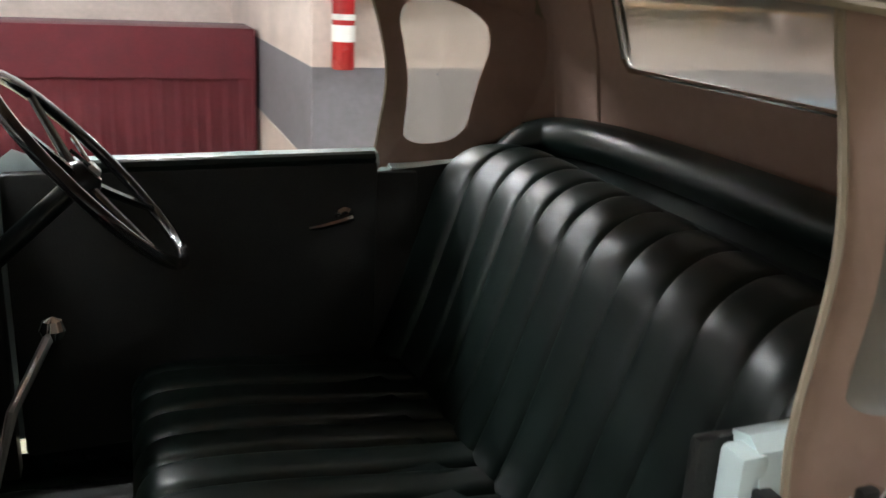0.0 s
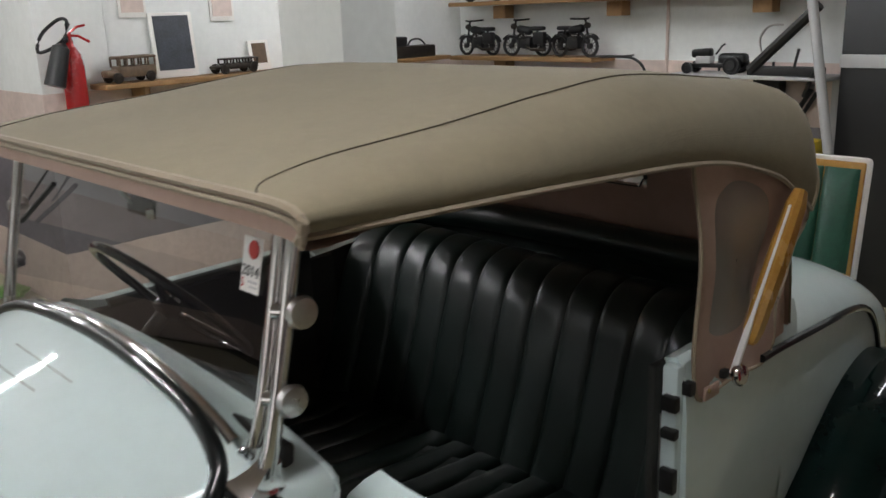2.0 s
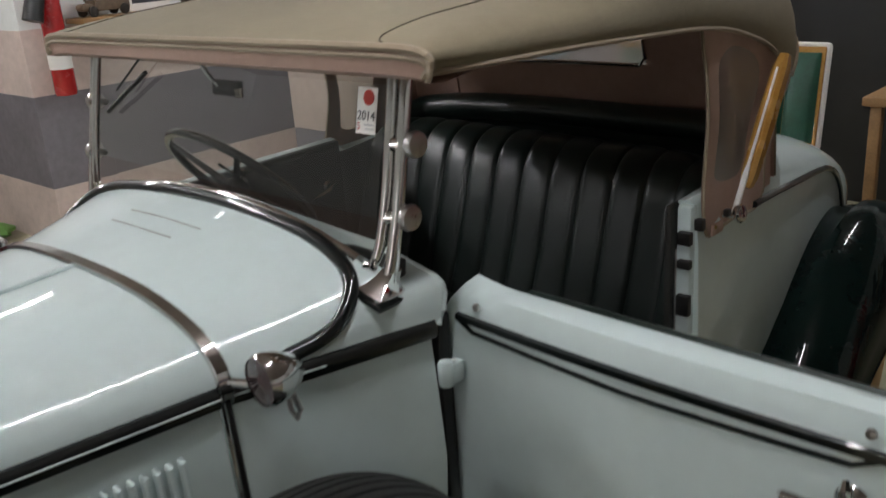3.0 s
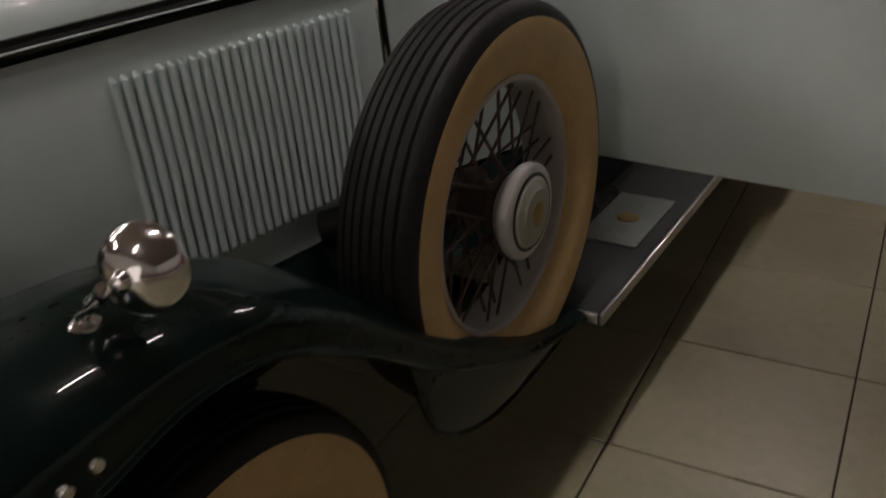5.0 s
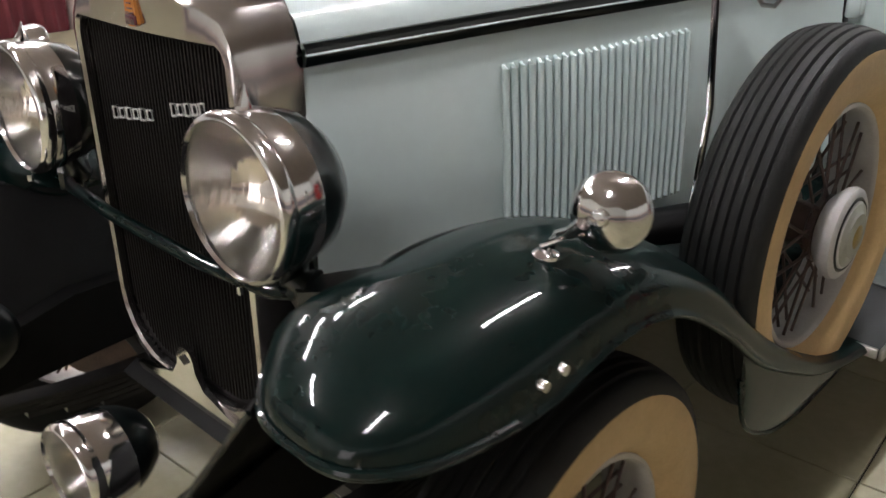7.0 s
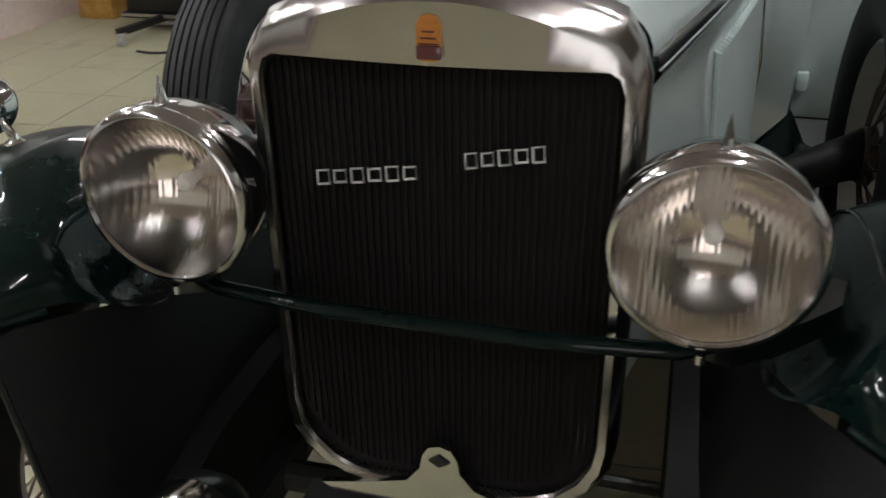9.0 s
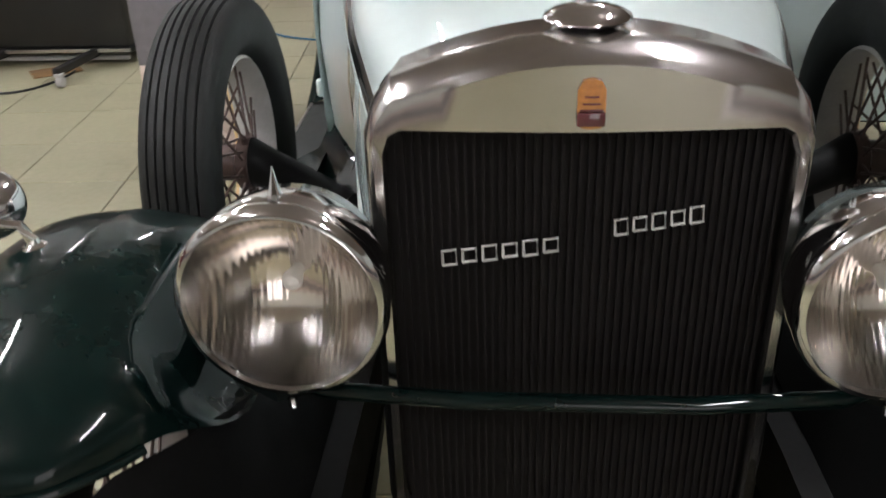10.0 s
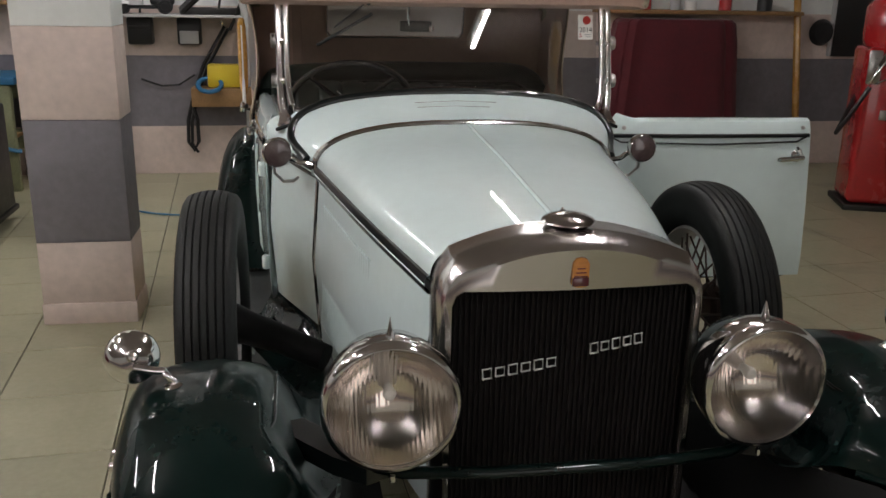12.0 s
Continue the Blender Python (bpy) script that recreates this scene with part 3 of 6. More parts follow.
part("crank_hole", Geo().slab([(-0.017, 0.560), (0, 0.549), (0.017, 0.560), (0, 0.572)], -0.153, -0.148), BLACKMETAL, radiator)
part("lower_apron", Geo().grid([[(x, -0.14, 0.472) for x in span(-0.22, 0.22, 9)], [(x, -0.172, 0.446) for x in span(-0.23, 0.23, 9)], [(x, -0.165, 0.436) for x in span(-0.23, 0.23, 9)]]), UNDERBODY, car)
capm = pose(0, -0.062, 1.268)
cap = part("radiator_cap", Geo().lathe([(0.0, -0.02), (0.036, -0.02), (0.038, -0.002), (0.030, 0.003), (0.027, 0.010), (0.046, 0.014), (0.052, 0.019), (0.050, 0.023), (0.038, 0.029), (0.018, 0.034), (0.0, 0.035)], 28, capm), CHROME, car, "chrome radiator cap with a small finial")
part("finial", Geo().slab([(-0.010, 0.0), (-0.006, 0.007), (-0.001, 0.013), (0.004, 0.008), (0.009, 0.0)], 0.012, 0.018, "y", capm @ pose(-0.006, 0, 0.028)), CHROME, cap)



# ---- lamps ----
def headlight(x, y, z, r, depth, turn, black_from=0.4):
    """A round lamp that faces forward (-y): bucket, chrome rim, reflector, ribbed lens."""
    m = pose(x, y, z, 90, 0, turn)
    bucket = part("headlight", Geo().lathe([(r * 0.97, -0.012), (r * 1.0, -depth * 0.12), (r * 0.995, -depth * black_from * 0.7), (r * 0.965, -depth * black_from)], 40, m), CHROME, car, "chrome and black drum headlamp")
    part("bucket_back", Geo().lathe([(r * 0.965, -depth * black_from), (r * 0.955, -depth * black_from - 0.004), (r * 0.87, -depth * 0.66), (r * 0.68, -depth * 0.84), (r * 0.40, -depth * 0.96), (0.0, -depth)], 40, m), BLACK, bucket, "black lamp bucket")
    part("rim", Geo().lathe([(r * 0.905, 0.004), (r * 0.93, 0.010), (r * 0.975, 0.008), (r * 1.02, 0.0), (r * 1.025, -0.008), (r * 0.99, -0.016)], 48, m), CHROME, bucket, "chrome lamp rim")
    part("reflector", Geo().lathe([(r * 0.93, -0.004), (r * 0.80, -0.035), (r * 0.55, -0.07), (r * 0.25, -0.088), (0.0, -0.092)], 40, m), REFLECTOR, bucket)
    part("bulb", Geo().lathe([(0.0, -0.045), (0.010, -0.050), (0.013, -0.060), (0.010, -0.072), (0.008, -0.09)], 14, m), PAPER, bucket)
    lens = part("lens", Geo().lathe([(r * 0.90, 0.004), (r * 0.6, 0.012), (r * 0.3, 0.016), (0.0001, 0.017)], 40, m), LENS, bucket, "ribbed clear lens")
    lens.visible_shadow = False
    return bucket, m


HLX, HLY, HLZ = 0.354, -0.226, 0.998
for sx in (1, -1):
    bucket, m = headlight(sx * HLX, HLY, HLZ, 0.1245, 0.160, sx * 1.0)
    part("finial", Geo().grid([[(0.009 * k * math.cos(a), 0.016 * k * math.sin(a) + 0.006 * (1 - k), 0.036 * h) for a in span(0, 2 * math.pi, 9)[:-1]] for k, h in ((1.0, -0.2), (1.0, 0.0), (0.55, 0.4), (0.08, 1.0))], closed=True, caps=True, m=pose(sx * HLX, HLY + 0.03, HLZ + 0.122)), CHROME, bucket)
    mount = Geo().tube([(sx * HLX, HLY + 0.09, HLZ - 0.11), (sx * HLX, HLY + 0.09, HLZ - 0.15), (sx * 0.385, HLY + 0.10, 0.838)], [0.030, 0.026, 0.030], 12)
    mount.grid([[(sx * (x + a), y - a * 0.4, z + b) for a, b in ((-w, 0.0), (-w, 0.030), (w, 0.034), (w, -0.004))] for x, y, z, w in ((0.365, -0.150, 0.812, 0.030), (0.42, -0.118, 0.822, 0.036), (0.48, -0.085, 0.842, 0.034), (0.54, -0.06, 0.868, 0.030))], closed=True, caps=True)
    part("mount", mount, BLACK, bucket, "black lamp bracket")
    part("drain", Geo().tube([(sx * HLX, HLY - 0.005, HLZ - 0.130), (sx * HLX, HLY - 0.005, HLZ - 0.142)], 0.006, 8), CHROME, bucket)
part("lamp_bar", Geo().tube([(-0.56, -0.03, 0.845), (-0.44, -0.12, 0.845), (-0.33, -0.165, 0.832), (-0.15, -0.172, 0.822), (0.15, -0.172, 0.818), (0.33, -0.165, 0.826), (0.44, -0.12, 0.842), (0.56, -0.03, 0.845)], 0.0125, 10), GREEN, car, "dark green headlamp tie bar")


def small_lamp(x, y, z, r, turn, label, face):
    m = pose(x, y, z, 90, 0, turn)
    lamp = part("cowl_lamp", Geo().lathe([(r * 0.9, 0.006), (r, 0.0), (r * 1.02, -0.01), (r * 0.92, -0.03), (r * 0.62, -0.056), (r * 0.2, -0.072), (0.0, -0.074)], 28, m), CHROME, car, label)
    part("lens", Geo().lathe([(r * 0.9, 0.004), (r * 0.5, 0.008), (0.0001, 0.009)], 24, m), face, lamp)
    return lamp


for sx in (1, -1):
    lamp = small_lamp(sx * 0.558, 0.945, 1.235, 0.044, -sx * 4, "chrome cowl lamp with a smoky lens", LAMPFACE)
    part("bracket", Geo().tube([(sx * 0.565, 0.99, 1.205), (sx * 0.57, 1.0, 1.165), (sx * 0.545, 1.01, 1.137), (sx * 0.515, 1.02, 1.135), (sx * 0.50, 1.03, 1.145)], 0.005, 8), DULLCHROME, lamp)
    part("arm", Geo().tube([(sx * 0.535, 0.985, 1.22), (sx * 0.495, 0.97, 1.20), (sx * 0.455, 0.95, 1.20)], 0.008, 8), CHROME, lamp)

# round chrome-backed mirrors on the fenders
for sx in (1, -1):
    low = 0.0 if sx > 0 else 0.015
    mm = pose(sx * (0.812 + low), 0.004, 1.037 - low, 82 if sx > 0 else 66, 0, 14 if sx > 0 else 12)
    r = 0.051
    lamp = part("fender_mirror", Geo().lathe([(r * 0.93, -0.016), (r, -0.013), (r * 1.02, -0.004), (r * 0.97, 0.006), (r * 0.80, 0.019), (r * 0.5, 0.028), (0, 0.032)], 32, mm), CHROME, car, "round chrome-backed mirror on a curved fender stalk")
    part("mirror_glass", Geo().lathe([(r * 0.94, -0.013), (r * 0.5, -0.014), (0.0001, -0.0145)], 24, mm), CHROME, lamp, "round mirror glass")
    part("ball_joint", Geo().lathe([(0.0, 0.044), (0.008, 0.042), (0.012, 0.034), (0.012, 0.026)], 14, mm), CHROME, lamp)
    part("stalk", Geo().tube([(sx * 0.748, -0.035, 0.965), (sx * 0.750, -0.035, 0.985), (sx * 0.765, -0.03, 1.005), (sx * 0.785, -0.035, 1.016 - low * 0.5), (sx * (0.803 + low), -0.038, 1.033 - low)], [0.014, 0.009, 0.008, 0.008, 0.009], 10), CHROME, lamp)
    part("foot", Geo().lathe([(0.019, -0.004), (0.018, 0.004), (0.010, 0.010), (0, 0.011)], 16, pose(sx * 0.748, -0.035, 0.972)), CHROME, lamp)


# ---- fenders ----
CROWN = [(-0.389, 0.846), (-0.387, 0.8556), (-0.384, 0.8629), (-0.379, 0.8718), (-0.372, 0.8802), (-0.362, 0.8899), (-0.34, 0.907), (-0.27, 0.946), (-0.15, 0.975), (0.0, 0.978), (0.14, 0.949), (0.3, 0.865), (0.47, 0.7196), (0.65, 0.58), (0.8, 0.492), (0.95, 0.436), (1.09, 0.405)]
LIP = [(-0.389, 0.843), (-0.36, 0.845), (-0.28, 0.850), (-0.15, 0.862), (0.0, 0.890), (0.14, 0.868), (0.30, 0.772), (0.47, 0.640), (0.65, 0.540), (0.80, 0.470), (0.95, 0.425), (1.09, 0.395)]


def fender_ring(y, crown_t, lip_t, x_in, x_mid, x_out, pinch=0.0, n=9, flat=0.0, fall=0.0, soft=1.0):
    """Cross-section of a fender from its inner edge over the crown to the rolled lip."""
    zc, zl = lerp(crown_t, y), lerp(lip_t, y)
    k = min(1.0, (zc - 0.38) / 0.5) * (1 - 0.8 * flat)
    pts = [(x_in, y, zc - (0.050 + 0.150 * fall) * k), (x_in + 0.05, y, zc - (0.038 + 0.140 * fall) * k), (x_in + 0.12 - 0.04 * flat, y, zc - (0.022 + 0.0157 * fall) * k)]
    for a in span(100, 0, n):
        c, s = math.cos(radians(a)), math.sin(radians(a))
        pts.append((x_mid + (x_out - pinch - x_mid) * c, y, zl + (zc - zl) * s ** soft))
    xo = x_out - pinch
    pts += [(xo + 0.006, y, zl - 0.010), (xo - 0.002, y, zl - 0.018), (xo - 0.012, y, zl - 0.012), (xo - 0.012, y, zl)]
    return pts


def front_fender():
    rings = []
    ys = [-0.389, -0.3885, -0.387, -0.384, -0.379, -0.372, -0.362, -0.35, -0.335, -0.318, -0.298, -0.275, -0.25, -0.225, -0.20] + span(-0.17, 1.09, 42)
    for y in ys:
        f = min(1.0, max(0.0, (-0.13 - y) / 0.17))
        f = f * f * (3 - 2 * f)
        x0, x1 = nose_in(y), nose_out(y)
        base = fender_ring(y, CROWN, LIP, x0, 0.692, x1, fall=min(1.0, max(0.0, (0.50 - y) / 0.30)), soft=0.71)
        zc, zl = lerp(CROWN, y), lerp(LIP, y)
        xm = 0.5 * (x0 + x1)
        w = 0.5 * (x1 - x0)
        row = []
        for i, p in enumerate(base):
            if i < 12:
                a = math.pi * (1 - i / 11.0)
                n = (xm + w * math.cos(a), y, zl + (zc - zl) * math.sin(a) ** 0.77)
            else:
                n = p
            row.append(tuple(p[k] + (n[k] - p[k]) * f for k in range(3)))
        rings.append(smooth_path(row, 3))
    return Geo().grid(rings)


def nose_in(y):
    return lerp([(-0.389, 0.680), (-0.3885, 0.665), (-0.387, 0.648), (-0.384, 0.632), (-0.379, 0.615), (-0.372, 0.600), (-0.362, 0.585), (-0.35, 0.570), (-0.335, 0.552), (-0.318, 0.536), (-0.298, 0.518), (-0.25, 0.487), (-0.20, 0.463), (-0.13, 0.44)], y)


def nose_out(y):
    return lerp([(-0.389, 0.700), (-0.3885, 0.712), (-0.387, 0.726), (-0.384, 0.740), (-0.379, 0.753), (-0.372, 0.765), (-0.362, 0.777), (-0.35, 0.789), (-0.335, 0.801), (-0.318, 0.811), (-0.298, 0.821), (-0.25, 0.834), (-0.20, 0.842), (-0.13, 0.848)], y)


fl, fr = both("front_fender", front_fender(), GREEN, car, "glossy dark green front fender")
for sx, f in ((1, fl), (-1, fr)):
    # skirt behind the wheel
    brink = smooth_path([(0.40, 0.700), (0.47, 0.630), (0.65, 0.530), (0.80, 0.462), (0.95, 0.418), (1.07, 0.392)])
    hem = smooth_path([(0.44, 0.600), (0.49, 0.480), (0.60, 0.405), (0.73, 0.372), (0.90, 0.372), (1.07, 0.386)])
    g = Geo().grid([[(0.838 - 0.012 * u * u, a[0] + (b[0] - a[0]) * u, a[1] + (b[1] - a[1]) * u) for a, b in zip(brink, hem)] for u in span(0, 1, 7)])
    g.tube([(0.826, y, z) for y, z in hem], 0.005, 6)
    part("fender_skirt", g if sx > 0 else mirrored(g), GREEN, f)
    bolt = part("bolt", Geo().lathe([(0.0, 0.006), (0.007, 0.005), (0.009, 0.0), (0.009, -0.006)], 12, pose(sx * 0.846, -0.160, 0.884, 0, sx * 90, 0)), CHROME, f)
    part("bolt", Geo().lathe([(0.0, 0.006), (0.007, 0.005), (0.009, 0.0), (0.009, -0.006)], 12, pose(sx * 0.846, -0.123, 0.889, 0, sx * 90, 0)), CHROME, f)
    crease = [fender_ring(y, CROWN, LIP, nose_in(y), 0.692, nose_out(y), fall=min(1.0, max(0.0, (0.50 - y) / 0.30)))[2] for y in span(-0.16, 0.42, 24)]
    part("seam", Geo().tube([(sx * x, y, z + 0.001) for x, y, z in crease], 0.0035, 6), BLACK, f)
    edge = [(sx * (nose_in(y) - 0.002), y - 0.002, lerp(LIP, y) - 0.004) for y in (-0.30, -0.33, -0.35, -0.365, -0.376, -0.384, -0.388)]
    edge += [(sx * (nose_out(y) + 0.002), y - 0.002, lerp(LIP, y) - 0.004) for y in (-0.388, -0.384, -0.376, -0.365, -0.35, -0.33, -0.30, -0.25, -0.2)]
    part("rolled_edge", Geo().tube(edge, 0.0065, 8), GREEN, f)
    # inner wheel house
    g = Geo().grid([[(0.44, y, lerp(CROWN, y) - 0.215), (0.41, y, 0.62), (0.40, y, 0.52)] for y in span(0.10, 0.36, 6)])
    part("wheel_house", g if sx > 0 else mirrored(g), BLACKMETAL, f)

RCROWN = [(2.36, 0.43), (2.48, 0.54), (2.60, 0.66), (2.74, 0.79), (2.90, 0.90), (3.06, 0.955), (3.24, 0.955), (3.42, 0.88), (3.56, 0.74), (3.64, 0.60)]
RLIP = [(2.36, 0.36), (2.48, 0.39), (2.60, 0.44), (2.74, 0.52), (2.90, 0.59), (3.06, 0.625), (3.24, 0.62), (3.42, 0.62), (3.56, 0.56), (3.64, 0.46)]
g = Geo().grid([fender_ring(y, RCROWN, RLIP, 0.58, 0.745, 0.912) for y in span(2.36, 3.64, 34)])
both("rear_fender", g, GREEN, car, "glossy dark green rear fender")

# ---- running boards ----
for sx in (1, -1):
    board = part("running_board", Geo().box(0.29, 1.32, 0.022, 0.004, pose(sx * 0.735, 1.74, 0.390)), MATRUBBER, car, "black rubber running board")
    part("edge_trim", Geo().box(0.012, 1.33, 0.030, 0.004, pose(sx * 0.882, 1.74, 0.390)), DULLCHROME, board, "metal edge strip")
    part("front_trim", Geo().box(0.28, 0.010, 0.026, 0.003, pose(sx * 0.735, 1.076, 0.391)), DULLCHROME, board)
    loop = [(sx * (0.645 + 0.022 * math.sin(a)), 1.63 + 0.075 * math.sin(a * 0.5 + 0.4), 0.407 + 0.02 * abs(math.cos(a))) for a in span(0, 4 * math.pi, 26)]
    part("scroll", Geo().tube(loop, 0.006, 6), BLACKMETAL, board, "black iron scroll")
    plate = part("step_plate", Geo().box(0.16, 0.31, 0.006, 0.003, pose(sx * 0.755, 1.565, 0.404)), ALU, board, "worn aluminium step plate")
    part("plate_badge", Geo().lathe([(0.0, 0.004), (0.028, 0.003), (0.03, 0.0)], 20, pose(sx * 0.755, 1.565, 0.407)), BRASS, plate)
    g = Geo().grid([[(0.60, y, 0.62), (0.605, y, 0.5), (0.62, y, 0.40)] for y in span(1.1, 2.4, 6)])
    part("sill_apron", g if sx > 0 else mirrored(g), GREEN, car)


# ---- wheels ----
def tyre_profile():
    R, h = 0.392, 0.0755
    pts = [(0.249, 0.040), (0.262, 0.056), (0.285, 0.071), (0.312, h), (0.335, 0.0760), (0.352, 0.0765), (0.366, 0.0735), (0.377, 0.066)]
    xs = span(0.058, -0.058, 37)
    tread = []
    for i, x in enumerate(xs):
        groove = i % 6 == 3 and 2 < i < 34
        tread.append((R - (x / 0.058) ** 2 * 0.011 - (0.005 if groove else 0.0), x))
    return pts + tread + [(r, -x) for r, x in reversed(pts)]


def make_wheel(spare):
    """Wire wheel about the x axis, its outer face towards +x."""
    turn = pose(0, 0, 0, 0, 90, 0)
    w = part("wheel", Geo().lathe([(0.252, 0.042), (0.250, 0.050), (0.2435, 0.052), (0.240, 0.049), (0.237, 0.042), (0.235, 0.022), (0.234, 0.0), (0.236, -0.03), (0.244, -0.050), (0.252, -0.044)], 56, turn), RIMPAINT, car, "wire wheel with a grey painted rim")
    part("tyre", Geo().lathe(tyre_profile(), 72, turn), RUBBER, w, "black ribbed tyre")
    part("whitewall", Geo().lathe([(0.250, 0.045), (0.262, 0.0585), (0.285, 0.0735), (0.312, 0.0768), (0.335, 0.0772), (0.350, 0.0775), (0.3535, 0.0768)], 72, turn), WHITEWALL, w, "yellowed whitewall")
    part("hub", Geo().lathe([(0.030, -0.06), (0.062, -0.055), (0.066, -0.03), (0.045, -0.02), (0.042, 0.02), (0.066, 0.03), (0.07, 0.045), (0.05, 0.055)], 32, turn), SPOKEPAINT, w)
    capo = part("hub_cap", Geo().lathe([(0.058, 0.040), (0.080, 0.060), (0.090, 0.070), (0.094, 0.080), (0.092, 0.090), (0.084, 0.095), (0.070, 0.094), (0.066, 0.099), (0.050, 0.101), (0.046, 0.105), (0.024, 0.107), (0.0, 0.107)], 36, turn), RIMPAINT, w, "pale enamelled hub cap")
    part("cap_center", Geo().lathe([(0.064, 0.0992), (0.060, 0.1015), (0.050, 0.1030), (0.046, 0.1068), (0.024, 0.1088), (0.0, 0.1088)], 32, turn), CAPGREY, capo, "grey enamelled cap centre")
    part("cap_ring", Geo().lathe([(0.068, 0.0945), (0.072, 0.0975), (0.076, 0.0945)], 36, turn), BLACKMETAL, capo)
    part("cap_badge", Geo().lathe([(0.024, 0.1089), (0.020, 0.1106), (0.0, 0.1114)], 24, turn), BRASS, capo)
    proto = {}
    for row, (n, rh, xh, rr, xr, lead) in enumerate(((20, 0.064, 0.040, 0.235, 0.022, 22), (20, 0.062, -0.046, 0.234, -0.004, 22))):
        for i in range(n):
            a = 360.0 * (i + 0.5 * row) / n
            s = 1 if i % 2 else -1
            key = (row, s)
            m = pose(0, 0, 0, a, 0, 0)
            if key not in proto:
                b = radians(s * lead)
                g = Geo().tube([(xh, 0, rh), (xr, rr * math.sin(b), rr * math.cos(b))], 0.0034, 6)
                proto[key] = part("spoke", g, SPOKEPAINT, w, at=m)
            else:
                again(proto[key], w, m)
    return w


wheel = make_wheel(False)
wheel.matrix_basis = pose(0.760, 0.0, 0.389, 4, 0, 4)
for x, y, z, turn in ((-0.764, 0.0, 0.389, 180), (0.70, 3.10, 0.391, 0), (-0.70, 3.10, 0.391, 180), (0.744, 0.833, 0.753, 0), (-0.744, 0.833, 0.753, 180)):
    copy_thing(wheel, pose(x, y, z, 0, 0, turn))
for sx in (1, -1):
    part("spare_bracket", Geo().tube([(sx * 0.44, 0.70, 0.69), (sx * 0.56, 0.77, 0.725), (sx * 0.66, 0.82, 0.747), (sx * 0.70, 0.833, 0.753)], [0.040, 0.042, 0.050, 0.062], 16), UNDERBODY, car, "black spare wheel carrier")


# ---- body behind the cowl ----
def body_half(y):
    return lerp([(1.30, 0.592), (1.45, 0.618), (1.8, 0.648), (2.13, 0.662), (2.55, 0.655), (2.9, 0.640), (3.2, 0.612), (3.5, 0.56), (3.8, 0.47)], y)


def side_ring(y, top, low, thick=0.035):
    x = body_half(y)
    return [(x - thick, y, low), (x - 0.015, y, low - 0.004), (x + 0.006, y, low + 0.06), (x + 0.016, y, (top + low) / 2 - 0.02), (x + 0.010, y, top - 0.13), (x + 0.004, y, top - 0.05), (x - 0.006, y, top - 0.012), (x - 0.022, y, top), (x - thick - 0.012, y, top - 0.006), (x - thick - 0.014, y, top - 0.03), (x - thick, y, top - 0.05)]


def side_panel(y0, y1, n, top, low):
    return Geo().grid([side_ring(y, top(y), low(y)) for y in span(y0, y1, n)], closed=True, caps=True)


def rail_z(y):
    return lerp([(1.30, 1.262), (1.42, 1.262), (1.8, 1.255), (2.1, 1.226), (2.2, 1.226), (2.35, 1.234), (2.6, 1.235)], y)


# pillars, quarter panels and the rear deck
for sx in (1, -1):
    g = side_panel(2.146, 2.66, 10, rail_z, lambda y: 0.55)
    part("quarter_panel", g if sx > 0 else mirrored(g), WHITE, car, "pale rear quarter panel")
    post = Geo().box(0.040, 0.036, 0.61, 0.010, pose(sx * 0.642, 2.142, 0.909))
    post = part("latch_post", post, WHITE, car, "pale door post with black latch fittings")
    for i, (z, h) in enumerate(((1.165, 0.03), (1.135, 0.034), (1.068, 0.022), (0.96, 0.055), (0.78, 0.04))):
        part("latch_block", Geo().box(0.034 if i else 0.03, 0.02, h, 0.003, pose(sx * (0.650 if i else 0.668), 2.119 if i else 2.15, z)), BLACKMETAL, post)
    g = Geo()
    pts = smooth_path([(2.46, 1.134), (2.56, 1.132), (2.73, 1.122), (2.94, 1.106), (3.08, 1.085), (3.20, 1.040), (3.30, 0.96), (3.37, 0.85), (3.40, 0.75)])
    g.tube([(body_half(y) + 0.014, y, z) for y, z in pts], 0.010, 8)
    part("rear_moulding", g if sx > 0 else mirrored(g), BLACK, car, "dark green moulding line")


def deck_ring(y, n=21):
    w = body_half(y) + 0.012
    zt = lerp([(2.55, 1.25), (2.8, 1.235), (3.05, 1.205), (3.28, 1.15), (3.48, 1.07), (3.65, 0.97), (3.8, 0.82)], y)
    pts = [(w - 0.01, y, 0.56), (w + 0.004, y, 0.75)]
    for i in range(n):
        a = math.pi * i / (n - 1)
        c, s = math.cos(a), math.sin(a)
        pts.append((w * math.copysign(abs(c) ** 0.55, c), y, zt - 0.16 + 0.16 * abs(s) ** 0.8))
    return pts + [(-(w + 0.004), y, 0.75), (-(w - 0.01), y, 0.56)]


part("rear_deck", Geo().grid([deck_ring(y) for y in span(2.60, 3.80, 16)], caps=False), WHITE, car, "pale rounded rear deck")
part("rear_end", Geo().slab([(p[0], p[2]) for p in deck_ring(3.80)], 3.78, 3.80), WHITE, car)


# rumble seat lid, standing open
rumble = part("rumble_lid", Geo().box(0.90, 0.035, 0.54, 0.02, pose(-0.02, 3.62, 1.135, -8)), PAPER, car, "open rumble seat lid with wooden edging")
part("wood_edge", Geo().box(0.875, 0.02, 0.515, 0.006, pose(-0.02, 3.596, 1.135, -8)), WOOD, rumble, "wooden frame")
